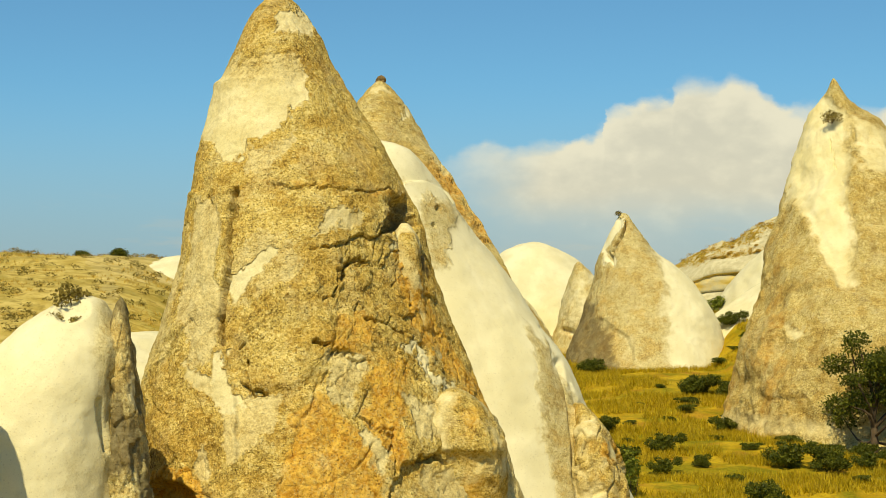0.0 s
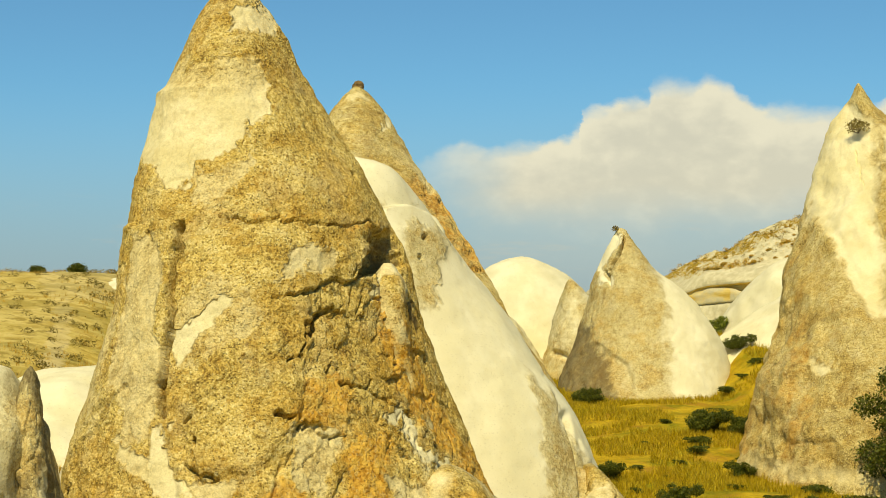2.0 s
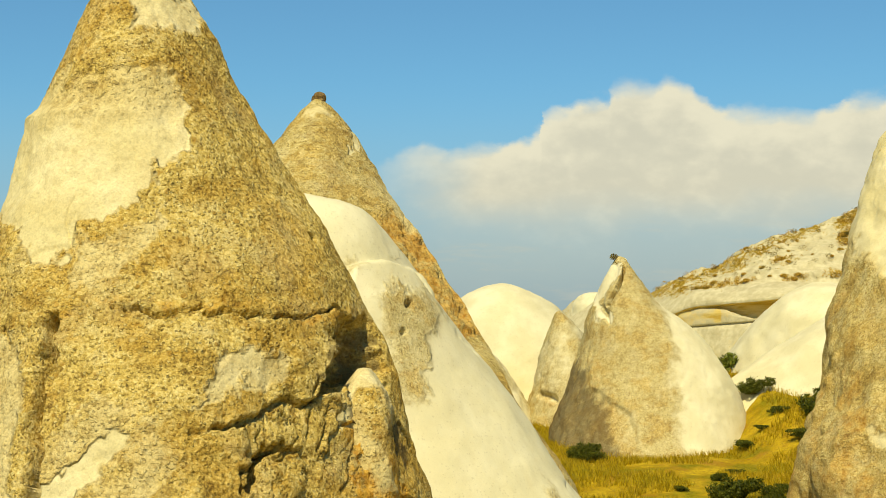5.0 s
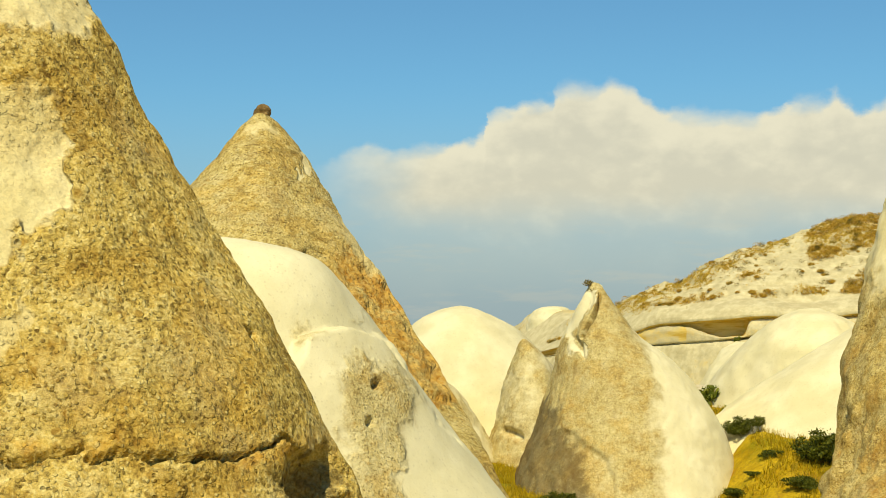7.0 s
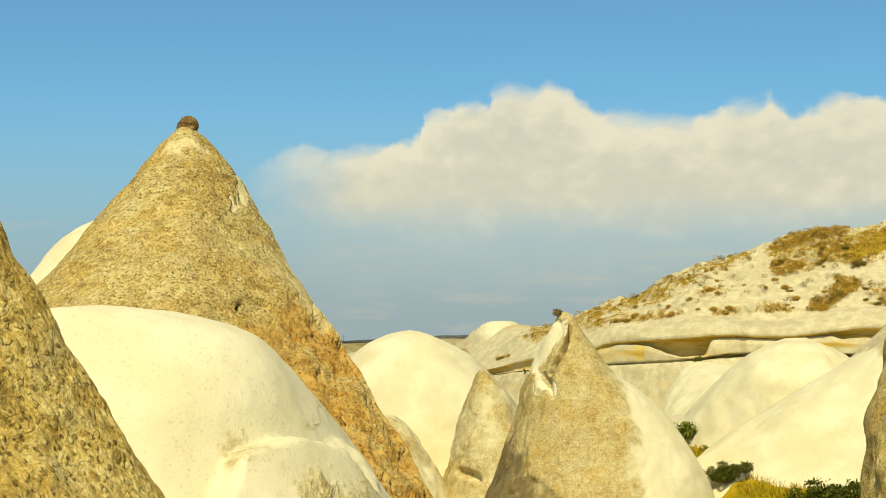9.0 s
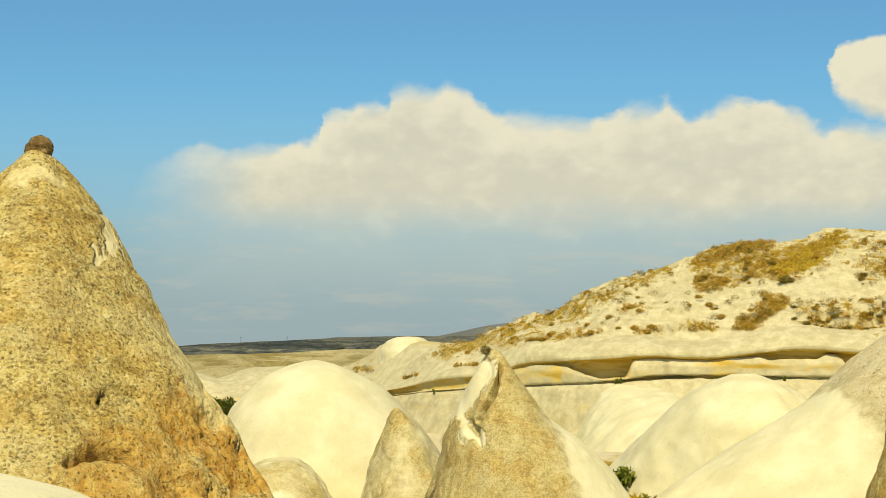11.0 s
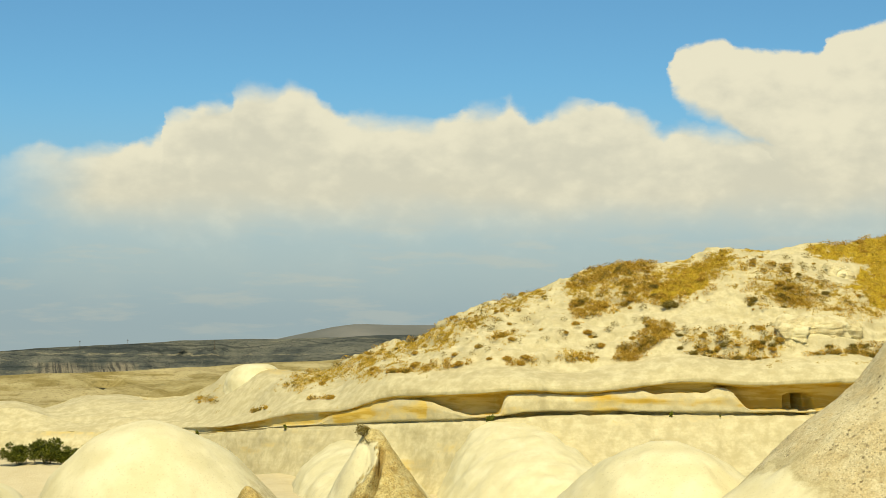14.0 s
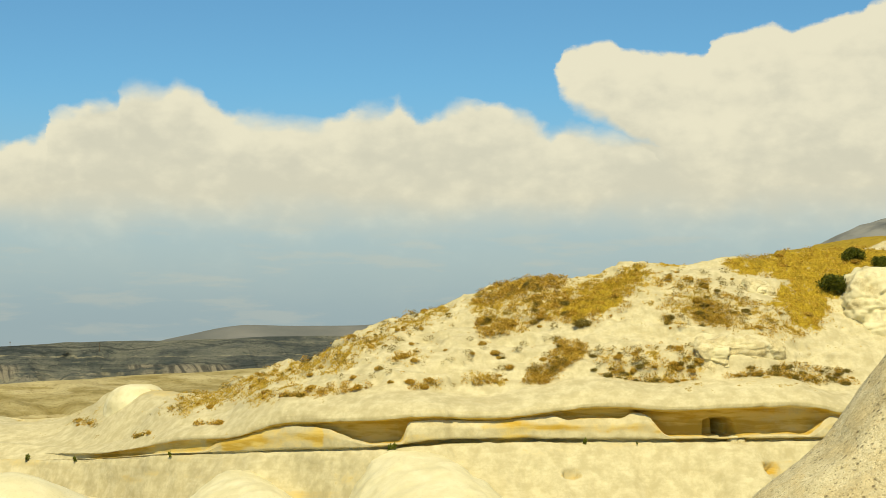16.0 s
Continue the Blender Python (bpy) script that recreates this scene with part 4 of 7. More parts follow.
def slab_block(x, y, z, wide, deep, high, seed, mat, cream):
    """An angular flake of rock whose foot is at (x, y, z)."""
    y = y + 0.5 * deep
    rows = [(z - 1.6 * high, x - 0.6 * wide, x + 0.6 * wide, y - 0.35 * deep, y + 0.6 * deep), (z + 0.1 * high, x - 0.52 * wide, x + 0.5 * wide, y - 0.32 * deep, y + 0.6 * deep),
            (z + 0.6 * high, x - 0.42 * wide, x + 0.38 * wide, y - 0.2 * deep, y + 0.6 * deep), (z + 0.92 * high, x - 0.2 * wide, x + 0.26 * wide, y - 0.02 * deep, y + 0.55 * deep), (z + high, x - 0.06 * wide, x + 0.12 * wide, y + 0.1 * deep, y + 0.4 * deep)]
    return loft("block", rows, 36, 60, mat, lambda p, q: 0.07 * wide * cells(p, 0.5 * wide, seed)[0], lambda p, q: (cream + 0.4 * fbm(p, 0.8, 3, 0.5, seed), 0.15, 0 * p[:, 0]),
                power=3.2, rough=(0.05, 0.8), fine=(0.02, 0.2), seed=seed)


def main_chimney():
    prof = [(-11.5, -13.3, 5.0, 60.5, 84), (-5.8, -11.7, 3.0, 63.0, 81.4), (-4.0, -11.7, 2.5, 63.8, 80.4), (-1.9, -11.55, 1.55, 64.8, 79.4),
            (0.55, -10.85, 0.4, 65.6, 78.4), (2.2, -10.45, -0.22, 66.2, 78.0), (4.6, -9.98, -0.9, 67.2, 77.2), (6.0, -9.83, -1.42, 67.9, 76.3), (7.4, -9.66, -2.27, 68.6, 75.6), (9.2, -9.22, -3.34, 69.4, 75.2), (9.9, -9.1, -3.74, 69.7, 75.0), (10.15, -9.08, -3.88, 69.8, 75.0), (10.4, -8.85, -4.02, 69.95, 74.9),
            (10.9, -8.6, -4.3, 70.2, 74.8), (12.2, -7.95, -5.03, 70.9, 74.3), (13.1, -7.5, -5.58, 71.5, 74.0), (13.75, -6.95, -6.1, 72.1, 73.4), (13.9, -6.75, -6.4, 72.4, 73.0)]
    bare = [(-8.60, 10.85), (-7.52, 11.30), (-6.22, 11.45), (-5.35, 11.10), (-5.20, 10.58), (-5.29, 9.93), (-5.58, 9.26), (-5.88, 8.80), (-5.97, 8.35), (-6.38, 7.89), (-7.35, 7.72), (-7.56, 7.58), (-7.64, 7.12), (-7.95, 6.73), (-8.45, 6.82), (-8.70, 7.63), (-9.9, 7.87), (-9.9, 9.7)]
    cavity = [(-1.73, 5.74), (-1.18, 5.67), (-0.88, 4.46), (-0.96, 3.50), (-1.52, 4.35), (-1.99, 4.14), (-2.45, 4.18), (-1.99, 5.10)]
    broken = [(-0.9, 5.75), (-1.72, 5.78), (-2.0, 5.54), (-2.19, 4.91), (-2.34, 4.34), (-2.55, 4.08), (-2.89, 4.17), (-3.23, 4.0), (-3.57, 3.55), (-3.61, 2.35), (-3.83, 1.03), (-4.14, -0.43), (-2.99, -1.78), (-1.74, -0.74), (-0.06, -1.99), (1.61, -1.78), (0.9, 0.52), (0.2, 4.29)]
    scoop = [(-0.88, -4.01), (0.97, -3.90), (2.20, -4.00), (2.92, -5.23), (2.92, -6.65), (-1.69, -6.66), (-1.90, -5.03)]
    slab = [(-7.58, 0.29), (-7.06, -1.76), (-6.44, -1.97), (-4.59, -1.76), (-4.02, -0.73), (-3.78, 0.92), (-4.61, 2.57), (-6.46, 2.15)]
    rib = [(-7.83, 5.67), (-7.75, 3.80), (-7.82, 2.15), (-7.93, 0.09), (-7.47, -1.15), (-7.05, -2.38), (-7.03, -6.06), (-14.00, -6.06), (-14.14, 5.66)]
    cracks = [[(-4.62, 5.67), (-1.73, 5.72), (-1.27, 5.59)], [(-7.73, 5.67), (-7.84, 3.80), (-7.78, 2.15), (-7.93, 0.09)],
              [(-4.70, -0.07), (-4.29, -0.03)], [(-4.29, 1.64), (-3.68, 1.84)], [(-3.77, -0.32), (-3.52, -0.48)], [(-4.70, 3.42), (-4.30, 3.52), (-3.60, 3.56)],
              [(-2.75, 2.77), (-3.27, 3.08), (-3.68, 2.57), (-3.78, 1.74)], [(-0.78, -4.01), (0.15, -4.25), (0.87, -3.96), (1.58, -4.21), (2.00, -3.96)],
              [(-2.84, -2.58), (-1.70, -3.19), (-1.91, -4.01)], [(-8.88, -5.24), (-7.85, -5.40), (-7.03, -5.69)], [(-4.08, -0.94), (-4.99, -3.19), (-5.60, -5.24)],
              [(-1.71, -0.11), (-0.89, -1.14), (-0.27, -2.37)], [(-8.68, 5.33), (-8.51, 4.99)], [(-3.53, 2.57), (-3.27, 3.08), (-2.55, 3.15), (-2.38, 2.77)], [(-1.92, 0.67), (-1.40, 0.30), (-0.89, 0.06), (-0.64, -0.21)], [(-2.95, -0.73), (-2.63, -1.76), (-2.94, -2.58)],
              [(-2.64, 0.92), (-1.92, 0.71), (-1.71, 1.02)], [(-3.98, -0.36), (-3.52, -0.42), (-3.15, -0.73), (-2.64, -0.73)], [(-1.31, 2.78), (-1.00, 2.16), (-1.10, 1.33)], [(-7.16, -1.45), (-6.75, -1.76), (-6.27, -1.84)], [(-2.42, -2.88), (-1.91, -3.39), (-1.60, -4.01), (-1.70, -4.62)], [(-2.76, 7.34), (-2.60, 7.28)]]
    cracks += [[(-4.30, 3.52), (-3.57, 3.55), (-3.23, 4.00), (-2.89, 4.17), (-2.59, 4.00), (-2.22, 4.18)], [(-3.61, 2.35), (-3.33, 2.88), (-2.98, 3.17), (-2.74, 3.02)],
               [(-3.73, -0.51), (-3.46, -0.39), (-3.12, -0.55)], [(-7.12, -0.01), (-7.24, -0.15)], [(-6.98, -0.71), (-6.73, -1.70), (-6.59, -1.99), (-6.23, -1.89)], [(1.72, -4.36), (1.62, -3.93), (2.55, -4.20)], [(-6.49, 5.94), (-5.2, 5.85), (-4.70, 5.88)]]

    def carve(p, q):
        x, y, z = p.T
        face = sstep(-q[:, 1], 0.05, 0.45)
        wx = x + 0.14 * fbm(p, 0.7, 3, 0.6, 71)
        wz = z + 0.14 * fbm(p, 0.7, 3, 0.6, 72)
        d = (0.06 + 0.12 * sstep(z, -1.0, 4.5)) * (1 - sstep(poly_dist(wx, wz, broken), -0.10, 0.02)) * (0.85 + 0.35 * fbm(p, 1.5, 3, 0.6, 73))
        d += 0.28 * (1 - sstep(poly_dist(wx, wz, scoop), -0.10, 0.03)) * sstep(z, -8, -4.5)
        d += 0.06 * (1 - sstep(poly_dist(*wob(p, 0.30, 0.16), bare), -0.05, 0.03))
        d -= 0.22 * (1 - sstep(poly_dist(wx, wz, slab), -0.45, 0.03))
        d -= 0.22 * (1 - sstep(poly_dist(wx, wz, rib), -0.12, 0.03))
        d += 1.25 * (1 - sstep(poly_dist(wx, wz, cavity), -0.16, 0.04))
        # flat-faced blocks where the stone has broken away
        val, joint = cells(p * (1, 1, 0.8) + 0.25 * np.stack([fbm(p, 0.8, 2, 0.5, 74)] * 3, -1), 1.15, 3)
        val2, joint2 = cells(p, 0.42, 4)
        wreck = np.clip(1 - sstep(poly_dist(x, z, broken), -0.2, 0.5) + 0.55 * sstep(-z, 0.8, 3.5) + 0.35 * sstep(-x, 9.0, 9.8) * sstep(-z, -6, -3), 0, 1)
        d += wreck * (0.09 * val + 0.025 * val2 + 0.16 * (1 - sstep(joint, 0.01, 0.05)) * (val > 0.6) + 0.07 * (1 - sstep(joint2, 0.01, 0.04)) * (val2 > 0.66))
        d += 0.03 * fbm(p, 0.5, 3, 0.62, 76) * (1 - sstep(z, 3, 7))
        val3, joint3 = cells(p * (1, 1, 0.7) + 0.5 * np.stack([fbm(p, 1.6, 2, 0.5, 75)] * 3, -1), 2.5, 5)
        d += (1 - 0.6 * wreck) * (0.05 * val3 + 0.07 * (1 - sstep(joint3, 0.01, 0.05)) * (val3 > 0.5)) * (1 - sstep(z, 6, 9))
        for k, line in enumerate(cracks):
            dist = line_dist(wx, wz, line)
            wide = 0.14 if k in (1, 7) else 0.09 if k == 2 else 0.07 if k > 18 else 0.05
            d += (0.55 if k in (1, 2, 7, 23) else 0.10 if k in (5, 10, 11, 15) else 0.30) * (1 - sstep(dist, 0.02, wide))
        # the hollow at the left foot
        d += 0.7 * sstep(-np.hypot((x + 9.6) / 1.1, (z + 5.6) / 0.65), -1.1, -0.85)
        return d * face

    bare2 = [(-6.65, 12.02), (-5.20, 12.17), (-5.10, 12.64), (-5.6, 13.2), (-6.18, 13.12), (-6.45, 12.83)]
    drip = [(-8.61, 7.76), (-7.48, 7.65), (-7.67, 7.05), (-8.07, 6.69), (-8.60, 7.12)]
    # pale scars: strength and outline
    pales = [(0.82, [(-7.78, 1.56), (-7.80, 2.25), (-6.83, 2.80), (-6.46, 3.59), (-6.15, 3.17), (-6.50, 2.30), (-7.21, 1.80)]), (0.58, [(-4.72, 3.97), (-4.31, 4.32), (-4.10, 4.80), (-2.86, 4.76), (-2.96, 4.33), (-3.79, 4.12)]),
             (0.85, [(-1.93, 3.60), (-1.47, 4.33), (-1.00, 3.81)]), (0.9, [(-1.55, 0.18), (-1.26, 0.10), (-0.48, -0.93), (0.34, -1.94), (1.26, -2.55), (1.98, -3.36), (1.16, -2.84), (0.34, -2.18), (-0.48, -1.25), (-1.19, -0.35)]),
             (0.8, [(-7.64, -0.32), (-7.37, -0.94), (-6.99, -2.38), (-7.26, -2.68), (-7.98, -1.97), (-7.93, -0.53)]), (0.50, [(-9.31, 5.75), (-8.51, 5.54), (-8.07, 2.18), (-8.09, -0.75), (-9.36, -0.75), (-9.75, 2.60)]),
             (0.62, [(-9.53, -0.74), (-7.99, -1.15), (-7.88, -1.97), (-8.50, -1.76), (-9.32, -1.15)]), (0.6, [(-2.74, -2.78), (-1.91, -3.80), (-2.11, -4.62), (-2.42, -4.43), (-2.74, -3.39)]),
             (0.55, [(-1.19, -2.0), (0.14, -2.37), (0.9, -3.40), (-0.88, -3.60)]), (0.55, [(-8.79, -3.81), (-8.38, -3.40), (-8.06, -4.63), (-8.47, -5.04)]), (0.5, [(-3.98, -0.32), (-2.74, -0.63), (-2.94, -2.37), (-3.76, -1.96)]),
             (0.52, [(-7.47, -1.97), (-5.41, -1.96), (-5.81, -3.19), (-7.25, -4.01), (-7.66, -3.20)]), (0.46, [(-7.43, 7.44), (-5.54, 7.65), (-6.59, 6.49), (-7.42, 6.38)]), (0.5, [(-0.26, -4.62), (2.61, -4.21), (3.02, -6.04), (-0.06, -6.05)]),
             (0.37, [(-7.9, 1.4), (-7.85, 2.9), (-6.6, 4.3), (-5.4, 3.8), (-5.2, 2.6), (-6.6, 1.5)])]
    rusts = [(1.0, [(-1.98, 3.49), (-1.35, 3.73), (-0.81, 2.21), (-0.18, 0.97), (0.59, -0.33), (1.76, -2.24), (2.53, -3.66), (1.16, -2.35), (0.14, -1.34), (-0.69, -0.10), (-1.32, 0.93), (-1.74, 1.98)]), (0.9, [(-2.68, -0.71), (-1.45, -0.71), (-1.27, -1.91), (-1.35, -3.46), (-1.84, -3.26), (-2.56, -2.29)]),
             (0.62, [(-2.63, -1.24), (-1.40, -1.14), (-1.29, -3.80), (-1.70, -4.62), (-2.32, -3.39), (-2.73, -2.37)]), (0.55, [(-5.20, -2.78), (-3.76, -1.76), (-2.11, -4.01), (-1.90, -6.05), (-6.00, -6.05)]),
             (0.5, [(-3.78, 0.92), (-2.54, 1.33), (-2.12, 0.09), (-2.95, -0.73), (-3.98, -0.32)]), (0.45, [(-8.05, 6.00), (-4.69, 6.05), (-1.33, 5.93), (-1.33, 5.63), (-4.69, 5.75), (-8.05, 5.71)])]

    # outline of the dark grey stripe beside the orange one
    grey_stripe = [(-1.75, 4.0), (-1.05, 4.12), (-0.51, 2.93), (-0.67, 2.23), (-1.33, 2.62), (-1.6, 3.27)]
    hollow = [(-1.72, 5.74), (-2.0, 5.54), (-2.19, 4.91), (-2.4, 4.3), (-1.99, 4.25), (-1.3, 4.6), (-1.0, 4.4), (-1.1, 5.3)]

    def colour(p, q):
        x, y, z = p.T
        x, z = wob(p, 0.30, 0.16)
        cream = 0.80 * (1 - sstep(poly_dist(x, z, bare), -0.10, 0.10)) * (1 - 0.45 * sstep(z, 9.4, 11.3))
        cream = np.maximum(cream, 0.30 * sstep(z, 10.2, 11.6) * (1 - sstep(x, -5.6, -4.9)))
        cream = np.maximum(cream, 0.95 * (1 - sstep(poly_dist(x, z, drip), -0.2, 0.25)))
        cream = np.maximum(cream, 0.75 * (1 - sstep(poly_dist(x, z, bare2), -0.15, 0.2)))
        for k, poly in pales:
            cream = np.maximum(cream, min(1.0, 1.15 * k) * (1 - sstep(poly_dist(x, z, poly), -0.10, 0.22)))
        cream = np.maximum(cream, 0.52 * sstep(-x, 9.2, 10.3) * sstep(z, -6, 2) * (1 - sstep(z, 7, 9)))
        cream = np.maximum(cream, 0.42 * sstep(-z, 2.2, 4.5) * (0.6 + 0.8 * fbm(p, 1.6, 3, 0.5, 77)))
        cream = np.where(q[:, 1] > 0.2, 0.35, cream)
        rust = 0.42 * (1 - sstep(poly_dist(x, z, broken), -0.6, 0.3)) * (0.7 + 0.5 * fbm(p, 1.4, 3, 0.5, 78))
        for k, poly in rusts:
            rust = np.maximum(rust, min(1.0, 1.25 * k) * (1 - sstep(poly_dist(x, z, poly), -0.30, 0.30)))
        cream = cream * (1 - 0.85 * sstep(rust, 0.55, 0.9))
        for k, poly in (pales[2], pales[3]):
            cream = np.maximum(cream, k * (1 - sstep(poly_dist(x, z, poly), -0.10, 0.12)))
        den = sstep(-np.hypot((x + 9.6) / 1.5, (z + 5.3) / 0.85), -1.1, -0.7)
        rust, cream = np.maximum(rust, den), cream * (1 - den)
        lich_shade = 0.22 * band(z, 8.6, 1.2) * sstep(x, -7, -4.5)
        lich_shade = np.maximum(lich_shade, 0.75 * (1 - sstep(poly_dist(x, z, grey_stripe), -0.15, 0.15)))
        # the cavity's deep shade, painted on besides being carved
        lich_shade = np.maximum(lich_shade, 0.62 * (1 - sstep(poly_dist(x, z, hollow), -0.15, 0.15)))
        return cream, rust, lich_shade

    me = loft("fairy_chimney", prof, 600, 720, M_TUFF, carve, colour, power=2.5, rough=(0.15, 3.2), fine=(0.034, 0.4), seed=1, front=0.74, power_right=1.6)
    top = tagged(new("fairy_chimney"), "tall ochre-brown tuff cone with cream patches and deep cracks", "rock", "fairy chimneys")
    part("cone", me, top)

    def block(label, rows, seed, cream, rust):
        part("block", loft("block", rows, 70, 90, M_TUFF, lambda p, q: 0.08 * cells(p, 0.9, seed)[0] + 0.03 * cells(p, 0.35, seed)[0],
                           lambda p, q: (np.maximum(cream + 0.4 * fbm(p, 0.9, 3, 0.5, seed), 0.72 * sstep(p[:, 2] + 0.3 * fbm(p, 0.5, 2, 0.5, 7), 3.8, 4.1)), (rust + 0.4 * fbm(p, 1.1, 2, 0.5, seed + 1)) * (1 - 0.75 * sstep(p[:, 2], 2.0, 3.0)), 0.0), power=3.4, rough=(0.05, 0.9), fine=(0.03, 0.25), seed=seed), top, label)

    block("pale pointed block under the crack", [(-2.5, -1.2, 0.6, 69.6, 72.6), (0.4, -1.9, -0.3, 69.3, 72.4), (1.8, -2.1, -0.7, 69.3, 72.4), (2.9, -2.25, -0.78, 69.5, 72.4), (3.5, -2.2, -0.84, 69.7, 72.3), (3.95, -2.02, -0.95, 69.9, 72.2), (4.3, -1.8, -1.14, 70.1, 71.9), (4.55, -1.6, -1.32, 70.4, 71.5)], 501, 0.2, 0.95)
    block("jutting cream block low on the face", [(-8, -0.6, 2.3, 67.4, 72), (-4.3, -0.8, 2.4, 67.0, 72), (-3.85, -0.9, 2.4, 66.7, 71.8), (-3.0, -0.9, 2.0, 67.0, 71.6), (-2.4, -0.6, 1.5, 67.4, 71.4), (-1.9, 0.0, 0.9, 67.9, 71), (-1.75, 0.2, 0.6, 68.3, 70.6)], 503, 0.45, 0.15)


def second_chimney():
    prof = [(-9, -15, 9.5, 84, 112), (-4, -13, 7.3, 88.5, 106), (0, -11.6, 5.6, 90.5, 101.5), (3.6, -10.6, 3.7, 94, 101.5), (5.3, -10.2, 2.8, 96.8, 104.4), (8.3, -9.35, 1.2, 101.2, 108.4), (10.6, -8.0, -0.1, 103.8, 110.3),
            (12.2, -6.85, -1.05, 105.3, 111.1), (13.1, -6.1, -1.6, 106.3, 111.2), (14.2, -5.15, -2.3, 107.4, 111), (15.2, -4.35, -3.1, 108.6, 110.2), (15.55, -4.0, -3.5, 109, 109.8), (15.65, -3.88, -3.66, 109.2, 109.6)]
    arch = [(-2.19, 10.18), (-2.10, 10.40), (-1.90, 10.44), (-1.62, 10.42), (-1.39, 10.25)]
    lip = [(-2.62, 9.06), (-2.19, 9.20), (-1.92, 9.18), (-1.55, 9.06)]
    under = [(-2.79, 9.07), (-2.59, 9.18), (-2.07, 9.22), (-1.53, 9.11), (-1.09, 8.70), (-0.92, 8.19), (-1.2, 7.4), (-3.2, 7.4), (-3.1, 8.6)]
    foot = [(-3.50, 8.90), (-2.18, 9.89), (-1.26, 10.47), (-0.53, 10.79), (0.76, 8.45), (1.09, 7.61), (1.95, 5.07), (-3.85, 5.21), (-3.79, 8.29)]
    rust_zone = [(-1.21, 10.19), (-0.80, 10.52), (0.3, 10.6), (0.6, 9.8), (1.6, 8.2), (3.4, 5.2), (0.2, 5.2), (-0.95, 8.19), (-1.11, 9.01)]

    def carve(p, q):
        x, y, z = p.T
        face = sstep(-q[:, 1] + 0.3 * q[:, 0], 0.0, 0.4)
        d = 0.40 * (1 - sstep(line_dist(x, z, arch), 0.015, 0.06)) + 0.55 * (1 - sstep(line_dist(x, z - 0.08, lip), 0.06, 0.16)) * (z > 8.6) - 0.25 * (1 - sstep(poly_dist(x, z, under), -0.25, 0.05))
        zone = 1 - sstep(poly_dist(x, z, rust_zone), -0.5, 0.25)
        val, joint = cells(p, 0.8, 12)
        d += zone * (0.16 + 0.09 * val + 0.12 * fbm(p, 0.7, 4, 0.65, 83) + 0.25 * (1 - sstep(joint, 0.01, 0.06)) * (val > 0.35))
        return d * face

    def colour(p, q):
        x, y, z = p.T
        x, z = wob(p, 0.35, 0.15)
        cream = 0.70 * sstep(-np.hypot((x + 3.75) / 0.70, (z - 14.75) / 0.50), -1.2, -0.4)
        cream = np.maximum(cream, 0.8 * (1 - sstep(line_dist(x, z, [(-2.35, 14.25), (-1.98, 13.35)]), 0.05, 0.20)))
        cream = np.maximum(cream, 0.62 * (1 - sstep(line_dist(x, z, [(-1.0, 11.6), (-0.3, 10.7), (0.25, 9.95)]), 0.2, 0.9)))
        rust = 0.72 * (1 - sstep(poly_dist(x, z, rust_zone), -0.3, 0.5)) * (0.9 + 0.5 * fbm(p, 0.8, 3, 0.6, 84))
        rust = np.maximum(rust, 0.25 * sstep(-z, -12, -6))
        rust = np.maximum(rust, 0.66 * (1 - sstep(poly_dist(x, z, foot), -0.8, 0.6)))
        return cream, rust, 0.25 * band(z, 13.2, 0.5)

    top = tagged(new("fairy_chimney"), "grey-brown stony tuff cone with a boulder tip", "rock", "fairy chimneys")
    me = loft("cone", prof, 330, 460, M_TAN, carve, colour, power=2.1, rough=(0.14, 3.0), fine=(0.035, 0.5), seed=2, front=0.66, power_right=1.5)
    part("cone", me, top)
    cap = [(15.4, -3.98, -3.52, 109.1, 109.7), (15.55, -4.02, -3.44, 109.05, 109.8), (15.72, -3.96, -3.42, 109.05, 109.75), (15.86, -3.86, -3.5, 109.15, 109.65), (15.92, -3.76, -3.6, 109.3, 109.5)]
    part("cap_boulder", loft("cap_boulder", cap, 36, 56, M_DARKROCK, lambda p, q: 0.10 * cells(p, 0.22, 41)[0], power=2.8, seed=4, rough=(0.22, 0.35), fine=(0.05, 0.12)), top, "dark brown boulder at the tip")


